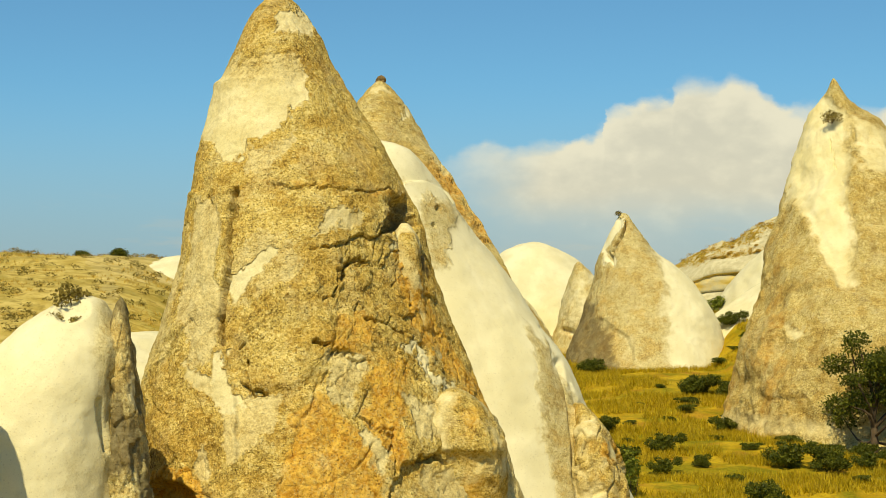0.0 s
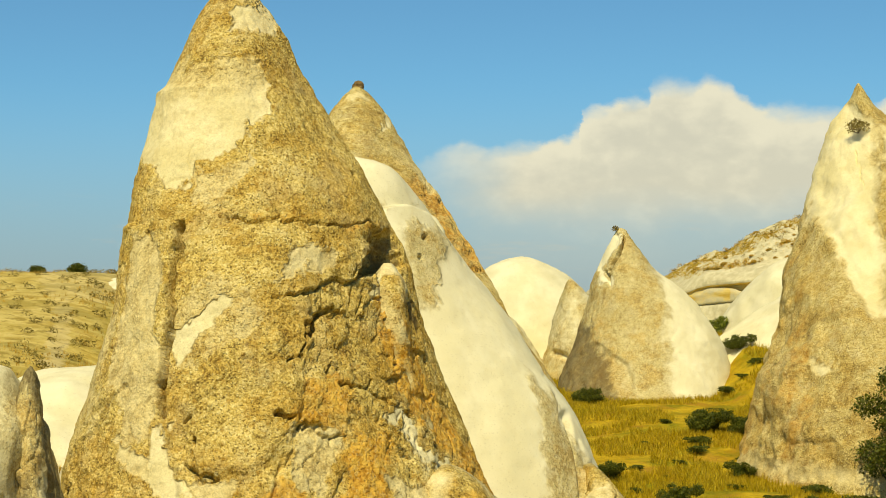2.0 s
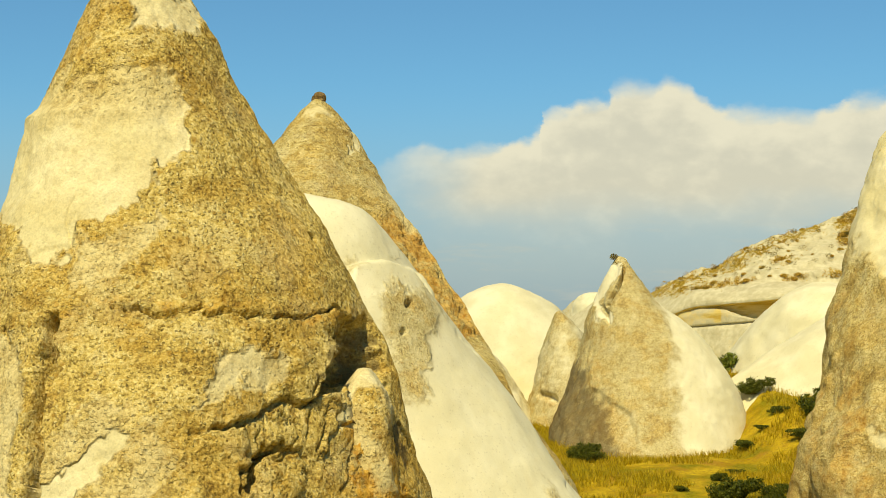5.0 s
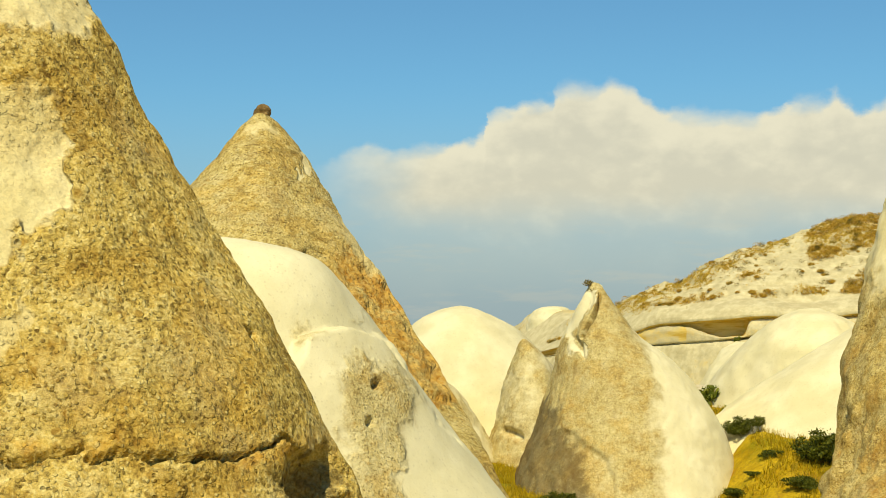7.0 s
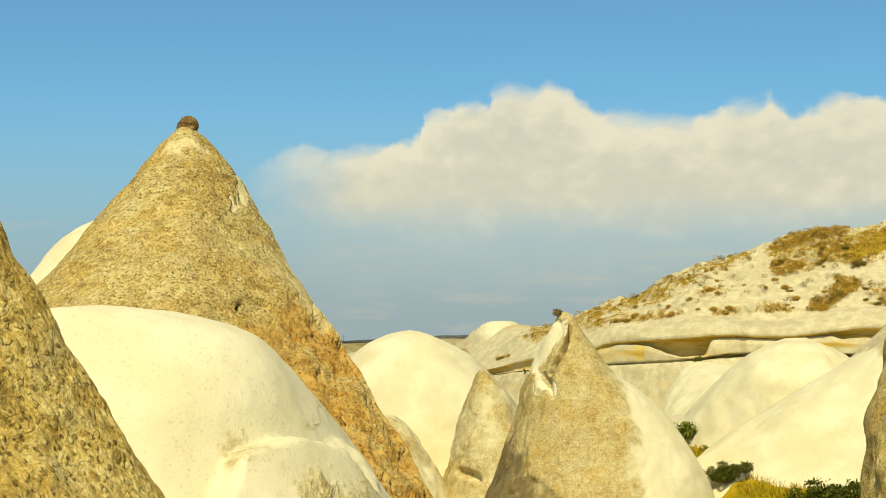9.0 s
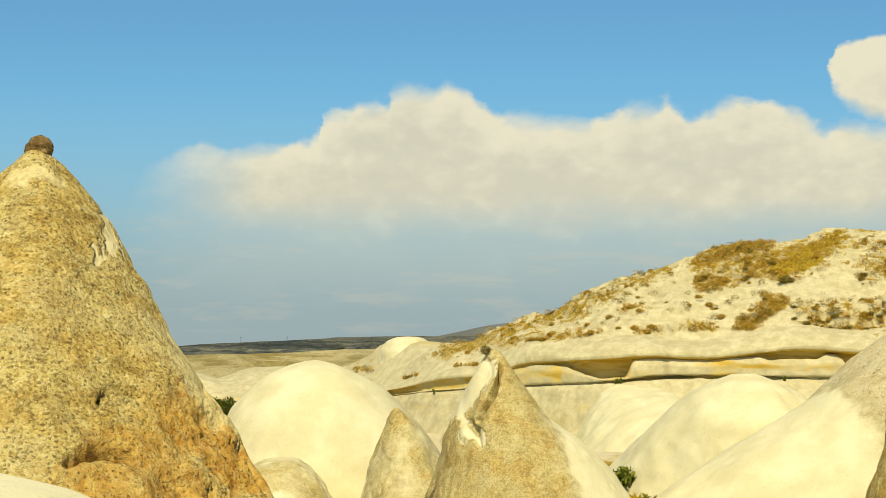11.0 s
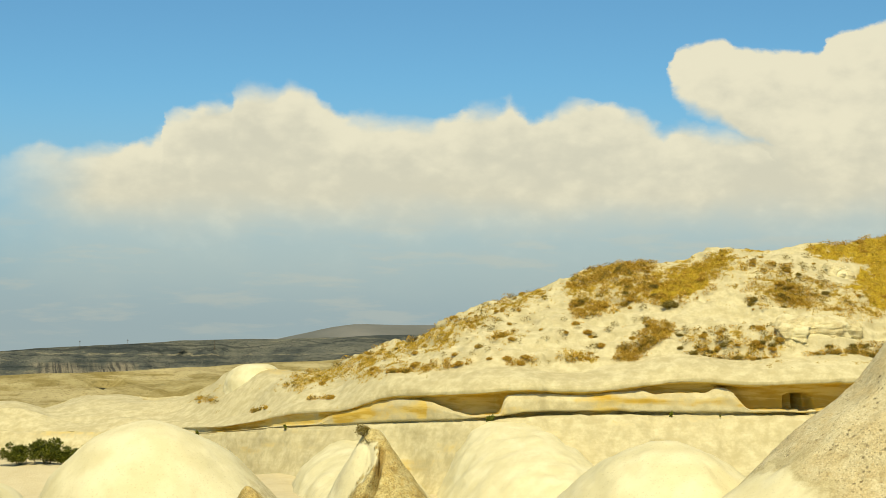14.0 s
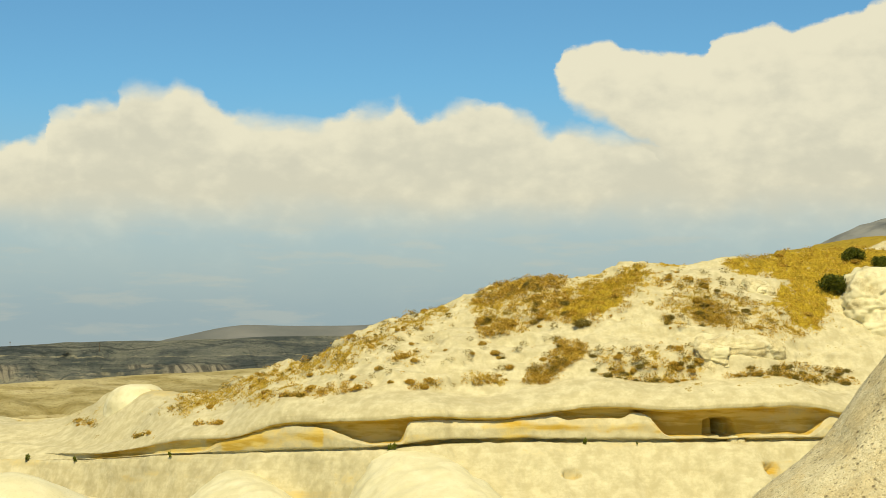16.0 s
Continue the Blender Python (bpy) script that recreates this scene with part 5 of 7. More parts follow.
def cream_ridge():
    prof = [(-12, -20, 13, 78, 104), (-8, -17, 9.6, 79.5, 102), (-6.1, -16, 8.7, 80.3, 101), (-3.5, -14.5, 7.15, 81.3, 99), (-1.1, -13, 6.1, 82.2, 98.5), (1.0, -12.1, 4.6, 83, 99), (2.7, -11.3, 3.5, 83.7, 99.5), (4.4, -10.5, 2.35, 84.4, 100.5),
            (6.2, -9.4, 1.12, 85.1, 100.5), (7.5, -8.5, 0.12, 85.8, 98), (8.4, -7.6, -0.6, 86.4, 95), (9.3, -6.5, -1.5, 87.2, 92.4), (9.6, -6.0, -2.2, 87.6, 91.6), (9.85, -5.5, -3.3, 88.1, 90.8), (9.93, -4.9, -4.0, 88.5, 89.8)]
    rind1 = [(-1.10, 6.95), (-0.21, 7.10), (0.38, 6.80), (0.96, 5.92), (0.37, 5.04), (0.08, 3.00), (-1.09, 3.01), (-1.31, 4.76)]
    flank = [(3.79, 1.24), (5.59, -0.97), (6.82, -3.17), (8.74, -7.56), (8.73, -9.75), (4.61, -9.76), (4.89, -5.37), (4.20, -2.07)]
    knob = [(-2.72, 6.1), (-2.51, 6.84), (-2.09, 7.38), (-1.67, 7.53), (-1.14, 7.61), (-0.34, 7.53), (0.15, 7.2), (0.60, 6.6), (1.26, 5.62), (2.73, 4.00), (4.05, 2.09), (12.00, -18.79), (-5.33, -18.16), (-2.84, 3.02)]

    def carve(p, q):
        x, y, z = p.T
        face = sstep(-q[:, 1], 0.0, 0.4)
        kx, kz = wob(p, 0.2, 0.05, 3)
        d = -0.50 * (1 - sstep(poly_dist(kx, kz, knob), -0.30, 0.05)) * face
        for hole in ([(-0.68, 5.26), (-0.67, 5.25)], [(-0.57, 6.07), (-0.51, 6.10)]):
            d = d + 0.35 * (1 - sstep(line_dist(x, z, hole), 0.03, 0.12)) * face
        d = d + 0.30 * (1 - sstep(line_dist(x, z, [(5.52, -0.96), (5.65, -4.23), (5.92, -7.54)]), 0.05, 0.30)) * face
        d = d + 0.22 * sstep(x, 4.5, 7) * np.round(2 * fbm(p * (1, 1, 0.5), 1.6, 2, 0.5, 93)) / 2 * face
        return d

    def colour(p, q):
        x, y, z = p.T
        x, z = wob(p, 0.35, 0.15)
        cream = np.full(len(p), 0.95)
        cream = np.minimum(cream, 0.36 + 0.66 * sstep(poly_dist(x, z, rind1), -0.5, 0.4))
        cream = cream - 0.35 * sstep(fbm(p, 0.9, 4, 0.6, 94), 0.22, 0.65) * (1 - sstep(poly_dist(x, z, rind1), -0.3, 0.6))
        cream = np.minimum(cream, 0.28 + 0.7 * sstep(poly_dist(x, z, flank), -0.6, 0.3))
        for worn in ([(-2.38, 7.38), (-2.24, 7.60), (-1.78, 7.64), (-1.62, 7.56), (-2.09, 7.27), (-2.30, 7.16)], [(-0.81, 7.98), (0.10, 7.76), (-0.21, 7.66), (-0.64, 7.66)]):
            cream = np.minimum(cream, 0.52 + 0.5 * sstep(poly_dist(x, z, worn), -0.30, 0.30))
        rust = 0.5 * sstep(x, 6.5, 8.5) * sstep(-z, 1.0, 3.0)
        return cream, rust, 0 * x

    me = loft("rock_ridge", prof, 300, 420, M_GREY, carve, colour, power=2.1, rough=(0.13, 3.8), fine=(0.016, 0.6), seed=6, front=0.68)
    top = tagged(new("rock_ridge"), "smooth cream tuff ridge with stony grey flanks", "rock")
    part("ridge", me, top)
    part("block", loft("block", [(-10, 5.4, 8.9, 82.8, 88), (-6.4, 5.6, 8.4, 83.0, 88), (-5.0, 5.8, 8.0, 83.4, 88), (-4.0, 6.0, 7.5, 84.0, 88), (-3.2, 6.1, 6.9, 84.8, 88), (-2.9, 6.2, 6.6, 85.4, 87.6)], 110, 130, M_TUFF,
                       lambda p, q: 0.20 * cells(p * (1, 1, 0.5), 0.9, 531)[0] + 0.12 * (1 - sstep(cells(p * (1, 1, 0.5), 0.9, 531)[1], 0.01, 0.06)),
                       lambda p, q: (0.45 + 0.5 * fbm(p, 1.0, 3, 0.5, 532), 0.25 + 0.75 * sstep(-np.hypot((p[:, 0] - 7.8) / 0.7, (p[:, 2] + 5.0) / 0.6), -1.2, -0.5), 0 * p[:, 0]), power=2.8, rough=(0.08, 1.0), fine=(0.03, 0.25), seed=531), top, "cracked tan block with a rusty stain")


def split_chimney():
    prof = [(-5, 9.0, 26.0, 148, 170), (-2.2, 10.5, 24.7, 150.2, 168), (-0.8, 10.8, 24.55, 151.2, 167.5), (1.2, 11.7, 24.1, 152.3, 167), (2.2, 12.1, 23.7, 152.8, 166.7), (4.3, 12.75, 22.3, 153.8, 165.5), (6.35, 13.3, 20.4, 154.9, 164),
            (7.8, 13.8, 18.4, 155.6, 162.5), (9.2, 14.35, 17.25, 156.4, 161), (10.2, 14.9, 16.5, 157.2, 159.8), (10.75, 15.2, 16.15, 157.8, 159.2), (11.05, 15.4, 15.95, 158.2, 158.9), (11.12, 15.5, 15.75, 158.4, 158.7)]
    split = [(15.80, 10.35), (15.47, 9.45), (14.86, 8.36), (14.50, 7.70)]
    head = [(15.02, 10.89), (15.58, 10.67), (15.41, 9.88), (14.69, 8.92), (14.25, 7.82), (14.58, 7.28), (14.59, 6.32), (13.92, 7.01), (13.69, 8.23), (13.96, 9.19), (14.46, 10.15)]
    flank = [(17.1, 9.61), (17.9, 6.17), (18.0, 3.43), (18.0, 0.70), (18.2, -2.71), (26.92, -2.79), (27.06, 8.91), (17.64, 10.30)]
    toe = [(11.64, 0.84), (13.16, 2.17), (15.53, 0.49), (16.02, -1.52), (14.83, -2.52), (11.62, -2.49)]

    def carve(p, q):
        x, y, z = p.T
        face = sstep(-q[:, 1], 0.0, 0.4)
        d = 0.9 * (1 - sstep(line_dist(x + 0.1 * fbm(p, 0.8, 2, 0.5, 7), z, split), 0.05, 0.18)) * face
        d = d + 0.35 * (1 - sstep(poly_dist(x, z, head), -0.3, 0.1)) * face
        d = d + 0.25 * (1 - sstep(poly_dist(x + 0.2 * fbm(p, 1.0, 2, 0.5, 8), z, toe), -0.3, 0.05)) * face
        return d + 0.14 * sstep(-x, -14.5, -12.5) * fbm(p * (1, 1, 0.4), 0.9, 3, 0.6, 101)

    def colour(p, q):
        x, y, z = p.T
        x, z = wob(p, 0.35, 0.15)
        cream = 0.97 * (1 - sstep(poly_dist(x + 0.3 * fbm(p, 2.2, 3, 0.5, 105), z, flank), -1.6, 1.0))
        cream = np.maximum(cream, 0.85 * (1 - sstep(poly_dist(x, z, head), -0.15, 0.25)))
        cream = np.maximum(cream, 0.5 * (1 - sstep(poly_dist(x, z, toe), -0.4, 0.4)))
        cream = np.where(q[:, 1] > 0.3, 0.8, cream)
        west = sstep(-x - 0.30 * z, -16.0, -13.6)
        return cream * (1 - 0.6 * west), 0.50 * west * (0.8 + 0.5 * fbm(p * (1, 1, 0.4), 1.6, 3, 0.5, 106)), 0.72 * sstep(-x - 0.30 * z, -15.2, -13.4)

    me = loft("fairy_chimney", prof, 190, 320, M_GREY, carve, colour, power=2.1, rough=(0.09, 2.6), fine=(0.022, 0.5), seed=8, front=0.68)
    top = tagged(new("fairy_chimney"), "grey-brown split-topped tuff cone with a smooth cream flank", "rock", "fairy chimneys")
    part("cone", me, top)
    part("tip_block", slab_block(15.95, 157.9, 10.3, 0.55, 0.8, 0.7, 525, M_GREY, 0.85), top, "pale split stone at the tip")


def cream_dome():
    prof = [(-4, -2.5, 21, 178, 202), (0, 0.3, 19.6, 180, 200.5), (4.3, 2.9, 17.6, 181.5, 199), (6.9, 3.95, 15.6, 183, 197.5), (8.4, 5.2, 14.1, 184.3, 196), (9.5, 6.4, 12.3, 185.8, 194.3), (10.0, 7.6, 11.2, 187, 193), (10.28, 8.7, 10.1, 188.2, 191.6), (10.33, 9.2, 9.6, 189.4, 190.4)]

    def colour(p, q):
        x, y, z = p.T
        # less cream towards the right side
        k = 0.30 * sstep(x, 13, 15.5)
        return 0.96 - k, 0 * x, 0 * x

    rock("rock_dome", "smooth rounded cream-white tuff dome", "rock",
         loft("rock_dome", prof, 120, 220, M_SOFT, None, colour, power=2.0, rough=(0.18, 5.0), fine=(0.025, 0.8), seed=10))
    prof = [(-3, 9.5, 19.5, 169, 184), (1.5, 11.0, 17.6, 171, 182), (2.5, 11.15, 16.9, 171.6, 181.5), (4.4, 11.55, 15.7, 172.8, 180), (5.2, 11.85, 15.1, 173.3, 179), (6.6, 12.4, 14.2, 174.4, 177.6), (7.3, 12.65, 13.5, 175, 176.6), (7.6, 12.85, 13.1, 175.4, 176)]

    def carve(p, q):
        x, y, z = p.T
        return 0.5 * (1 - sstep(line_dist(x, z, [(11.46, 1.07), (12.05, 0.86)]), 0.1, 0.45)) * sstep(-q[:, 1], 0, 0.4)

    def grey(p, q):
        x, y, z = p.T
        return 0.45 + 0.35 * fbm(p, 2.5, 3, 0.5, 111), 0.7 * sstep(-np.hypot(x - 12.2, z - 0.7), -1.0, -0.3), 0 * x

    rock("fairy_chimney", "small grey tuff cone leaning against the cream dome", "rock",
         loft("fairy_chimney", prof, 110, 180, M_GREY, carve, grey, rough=(0.18, 2.2), fine=(0.05, 0.5), seed=11), "fairy chimneys")
    prof = [(-3, 0.5, 12.5, 170, 186), (1.5, 2.5, 10.0, 172, 184), (2.4, 3.2, 9.5, 173, 183), (3.6, 4.2, 8.6, 174.5, 182), (4.3, 5.0, 7.8, 175.8, 180.5), (4.55, 6.2, 7.3, 177, 179.4), (4.62, 6.7, 7.0, 177.8, 178.6)]
    rock("rock_mound", "low greyish cream tuff mound", "rock",
         loft("rock_mound", prof, 80, 150, M_GREY, None, lambda p, q: (0.62 + 0.3 * fbm(p, 2.0, 3, 0.5, 113), 0 * p[:, 0], 0 * p[:, 0]), rough=(0.2, 2.5), seed=12))


def right_chimney():
    prof = [(-10, 17, 40, 106, 132), (-6.2, 18.75, 38.2, 110, 130), (-3.2, 19, 37.2, 111.5, 129), (0.2, 20.1, 36, 112.7, 128.61), (3.23, 21.23, 35.19, 114.96, 129.08), (7.16, 22.35, 34.06, 118.26, 130.63), (9.42, 23.09, 33.18, 119.81, 130.56), (11.67, 23.86, 32.05, 121.45, 130.25),
            (13.31, 24.42, 31.33, 122.88, 130.05), (15.16, 25.09, 30.31, 124.31, 129.54), (16.59, 26.11, 28.57, 125.54, 128.61), (17.41, 26.73, 27.85, 126.16, 128), (18.12, 27.03, 27.44, 126.77, 127.49), (18.33, 27.14, 27.29, 126.98, 127.28)]
    chute = [(26.25, 17.78), (27.90, 15.52), (27.50, 12.14), (26.73, 9.89), (26.85, 6.90), (25.89, 3.14), (24.97, 3.14), (24.30, 5.38), (23.74, 8.40), (23.19, 10.27), (23.40, 12.89), (24.54, 14.39)]
    chute2 = [(27.96, 15.66), (32.27, 13.00), (32.23, 10.36), (27.73, 11.49)]
    crack = [(25.96, 14.58), (26.19, 11.77), (26.72, 8.78), (26.75, 5.76)]
    ledge = [(20.37, -3.62), (21.25, -3.54), (22.21, -3.40)]
    low = [(17.56, -5.05), (18.26, -4.53), (19.14, -3.83)]

    def carve(p, q):
        x, y, z = p.T
        face = sstep(-q[:, 1], -0.1, 0.3)
        d = 0.16 * (1 - sstep(line_dist(x + 0.15 * fbm(p, 0.8, 3, 0.6, 9), z, crack), 0.015, 0.06)) * (fbm(p, 0.9, 2, 0.5, 10) > -0.1)
        wz = z + 0.12 * fbm(p, 0.6, 3, 0.6, 122)
        d += 0.30 * (1 - sstep(line_dist(x, wz, ledge), 0.02, 0.09)) + 0.25 * (1 - sstep(line_dist(x, wz, low), 0.02, 0.08))
        d += 0.35 * (1 - sstep(poly_dist(x, z, chute), -0.7, 0.1))
        return d * face + 0.35 * sstep(-x, -23.5, -20.5) * fbm(p * (1, 1, 0.5), 1.3, 3, 0.6, 121)

    def colour(p, q):
        x, y, z = p.T
        x, z = wob(p, 0.35, 0.15)
        cream = 0.92 * (1 - sstep(poly_dist(x, z, chute), -0.7, 0.7))
        cream = np.maximum(cream, 0.75 * (1 - sstep(poly_dist(x, z, chute2), -0.4, 0.4)))
        cream = np.maximum(cream, 0.62 * band(z, -5.2, 0.9))
        cream = np.maximum(cream, 0.8 * sstep(-np.hypot((x - 22.2) / 0.8, (z - 0.8) / 0.6), -1.0, -0.3))
        # blue darkens the far right where the surface turns to the right
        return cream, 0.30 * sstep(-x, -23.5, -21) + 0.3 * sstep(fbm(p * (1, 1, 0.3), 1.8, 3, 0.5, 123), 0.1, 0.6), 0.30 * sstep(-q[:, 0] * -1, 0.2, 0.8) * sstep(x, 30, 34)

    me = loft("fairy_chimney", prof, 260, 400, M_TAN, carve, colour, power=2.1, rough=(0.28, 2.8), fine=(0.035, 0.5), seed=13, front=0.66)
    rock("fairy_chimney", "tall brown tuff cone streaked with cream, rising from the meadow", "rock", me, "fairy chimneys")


def pale_rock():
    prof = [(-10, -26, -9.4, 54, 70), (-5.1, -21.3, -10.0, 56.2, 67), (-1.8, -17.0, -10.2, 57.4, 65.5), (-0.3, -14.7, -10.4, 58.2, 64), (0.5, -13.8, -10.8, 58.8, 63), (1.0, -13.1, -11.0, 59.2, 62.3), (1.35, -12.5, -11.2, 59.8, 61.7), (1.5, -12.1, -11.6, 60.4, 61.2)]
    gash = [(-10.95, -1.89), (-10.81, -2.77), (-10.72, -3.48)]
    seam = [(-10.12, 0.78), (-9.89, -0.64), (-9.66, -2.06), (-9.47, -3.48), (-9.25, -4.93)]
    seam2 = [(-10.26, 0.07), (-9.99, -1.71), (-9.72, -3.48), (-9.46, -5.25)]

    def carve(p, q):
        x, y, z = p.T
        face = sstep(-q[:, 1], -0.2, 0.3)
        wx = x + 0.1 * fbm(p, 0.7, 2, 0.5, 14)
        d = 0.35 * (1 - sstep(line_dist(x, z, gash), 0.03, 0.1)) + 0.55 * (1 - sstep(line_dist(wx, z, seam), 0.04, 0.2)) + 0.25 * (1 - sstep(line_dist(wx, z, seam2), 0.03, 0.14))
        d += 0.35 * sstep(-np.hypot((x + 12.0) / 0.6, (z - 1.0) / 0.4), -1.1, -0.5)
        return d * face + 0.25 * sstep(x, -11.2, -10) * fbm(p * (1, 1, 0.35), 0.8, 3, 0.6, 131)

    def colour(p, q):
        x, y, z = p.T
        # less cream towards the right edge and the foot, darkest at the edge
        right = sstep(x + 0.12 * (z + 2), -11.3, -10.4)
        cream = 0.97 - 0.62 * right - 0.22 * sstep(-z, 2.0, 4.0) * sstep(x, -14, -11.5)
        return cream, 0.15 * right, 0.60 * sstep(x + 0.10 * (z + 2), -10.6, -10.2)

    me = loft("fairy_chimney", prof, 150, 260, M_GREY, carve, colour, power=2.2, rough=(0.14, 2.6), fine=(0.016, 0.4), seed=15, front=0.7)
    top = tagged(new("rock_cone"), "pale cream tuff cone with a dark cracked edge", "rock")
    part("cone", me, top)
    spire = [(-6, -10.9, -9.4, 58.6, 61.6), (-3, -10.9, -9.75, 59.0, 61.2), (-0.8, -10.95, -10.05, 59.3, 60.9), (0.4, -10.85, -10.2, 59.6, 60.6), (1.0, -10.75, -10.3, 59.8, 60.4), (1.3, -10.65, -10.4, 59.95, 60.25), (1.42, -10.56, -10.48, 60.05, 60.15)]
    part("rib", loft("rib", spire, 130, 90, M_GREY, lambda p, q: 0.16 * cells(p * (1, 1, 0.5), 0.4, 16)[0] + 0.10 * (1 - sstep(cells(p * (1, 1, 0.5), 0.4, 16)[1], 0.01, 0.06)), lambda p, q: (0.15 + 0.4 * fbm(p * (1, 1, 0.3), 0.5, 3, 0.5, 17), 0.1, 0.62 + 0.5 * fbm(p * (1, 1, 0.3), 0.5, 3, 0.5, 18)), rough=(0.16, 0.6), fine=(0.05, 0.2), seed=16), top, "jagged dark stone rib")
    # the rock whose shadow falls across the pale one
    shade = [(-11, -27, -13.4, 47, 60), (-5, -23, -14.0, 48.5, 57.5), (-1, -20, -13.9, 50, 56), (1.4, -18.7, -14.2, 51, 55), (2.7, -17.6, -14.9, 52, 54.2), (3.2, -16.7, -15.8, 52.8, 53.4)]
    rock("rock_cone", "cream tuff cone beside the pale rock", "rock", loft("rock_cone", shade, 60, 90, M_GREY, None, lambda p, q: (0.8, 0.0, 0 * p[:, 0]), seed=17))


def big_slope_cone():
    prof = [(-5, 17, 92, 147, 177), (0, 21.5, 88, 149, 175), (3.7, 26.0, 84, 150.5, 173.5), (6.2, 30.2, 80, 151, 173), (9.0, 34.5, 76, 151.5, 172.5), (10.7, 36.5, 74, 152, 172), (12.6, 39.0, 72, 152.6, 171.4), (14, 40.4, 70, 153, 171), (15.8, 41.8, 68, 154, 170), (17, 42.6, 67, 154.6, 169.4), (22, 46, 62, 157, 167), (26, 51, 57, 159.8, 164.2), (27, 53.5, 54.5, 161.5, 162.5)]

    def colour(p, q):
        x, y, z = p.T
        stony = sstep(x + 0.25 * (z - 9) + 1.8 * fbm(p, 3.0, 3, 0.5, 141), 32.5, 37.5)
        return 0.92 - 0.80 * stony, 0 * x, 0 * x

    rock("rock_slope", "broad pale tuff cone with a stony grey flank", "rock",
         loft("rock_slope", prof, 190, 320, M_SLOPE, None, colour, power=2.0, rough=(0.25, 5.0), fine=(0.05, 0.7), seed=18))
    prof = [(-3, 22.5, 46, 164, 188), (1, 24.3, 43, 165.5, 186), (4, 26.1, 40.5, 166.4, 183), (6.5, 28.0, 38.5, 166.5, 180), (8.3, 29.6, 36.6, 168.3, 177), (9.3, 31.0, 35.0, 170, 174.6), (9.75, 32.4, 33.8, 171.4, 173)]
    rock("rock_mound", "smooth cream tuff shoulder below the pale slope", "rock",
         loft("rock_mound", prof, 100, 180, M_SOFT, None, lambda p, q: (0.97, 0.0, 0 * p[:, 0]), power=2.0, rough=(0.25, 4.0), fine=(0.03, 0.7), seed=19))


def hill_fins():
    cream = lambda p, q: (0.95 + 0.1 * fbm(p, 2.0, 2), 0.0, 0 * p[:, 0])
    for label, seed, prof in (("rounded cream fin below the ledge", 61, [(-3, 37, 57, 222, 258), (1, 39.5, 54.5, 227, 257), (4, 41.3, 52.5, 233, 256.5), (5.8, 42.8, 51, 238.5, 256), (6.9, 44.3, 49.6, 243.5, 255.5), (7.4, 46, 48, 248, 254)]),
                              ("cream tuff shoulder beneath the cliff", 62, [(-3, 26, 41, 232, 268), (1, 28, 39.5, 238, 267), (3.4, 30, 38, 245, 266), (4.8, 32, 36.6, 252, 265), (5.4, 33.4, 35.4, 258, 263)]),
                              ("smooth cream mound beside the dome", 63, [(-4, -16, 9, 196, 226), (0, -12, 6.5, 199, 222), (3, -9, 4.6, 201.5, 219), (5.0, -6.5, 2.4, 204, 216), (5.9, -4.5, 0.2, 206.5, 213.5), (6.15, -2.8, -1.4, 209, 211)]),
                              ("rounded yellowish cap on the far spur", 66, [(7.5, 26.2, 33.8, 290.5, 302), (10.4, 26.7, 33.3, 291, 301), (11.4, 27.2, 32.9, 291.6, 300), (12.0, 27.8, 32.3, 292.3, 298.5), (12.35, 28.8, 31.4, 293.4, 297), (12.42, 29.6, 30.6, 294.4, 295.8)]),
                              ("white tuff cone on the hill's shoulder", 64, [(3, -34, -18, 172, 192), (6, -31, -20.5, 175, 190), (7.6, -29, -22.5, 178, 188), (8.4, -27.3, -24.6, 181, 186)]),
                              ("pale tuff cone behind the stony cone", 67, [(-3, -21, 3, 138, 164), (5, -17.5, -1.5, 141.5, 160), (10, -15, -4, 144, 157), (13.4, -12.6, -6, 146.5, 154), (15.0, -11, -7.4, 148.3, 152), (15.7, -9.8, -8.5, 149.5, 150.6)]),
                              ("white tuff slope behind the tall cone", 65, [(-9, -36, -12, 104, 132), (-5, -31, -14, 108, 130), (-2, -27, -15.5, 112, 127), (0, -23.5, -17, 116, 124), (0.6, -21, -18.6, 119, 122)])):
        rock("rock_mound", label, "rock", loft("rock_mound", prof, 80, 150, M_SOFT, (lambda p, q: 0.10 * ridged(p * (1, 1, 0.35), 3.0, 2, seed)) if seed != 66 else None, cream, power=2.0, rough=(0.35 if seed != 66 else 0.12, 5.0), fine=(0.05, 0.8), seed=seed))


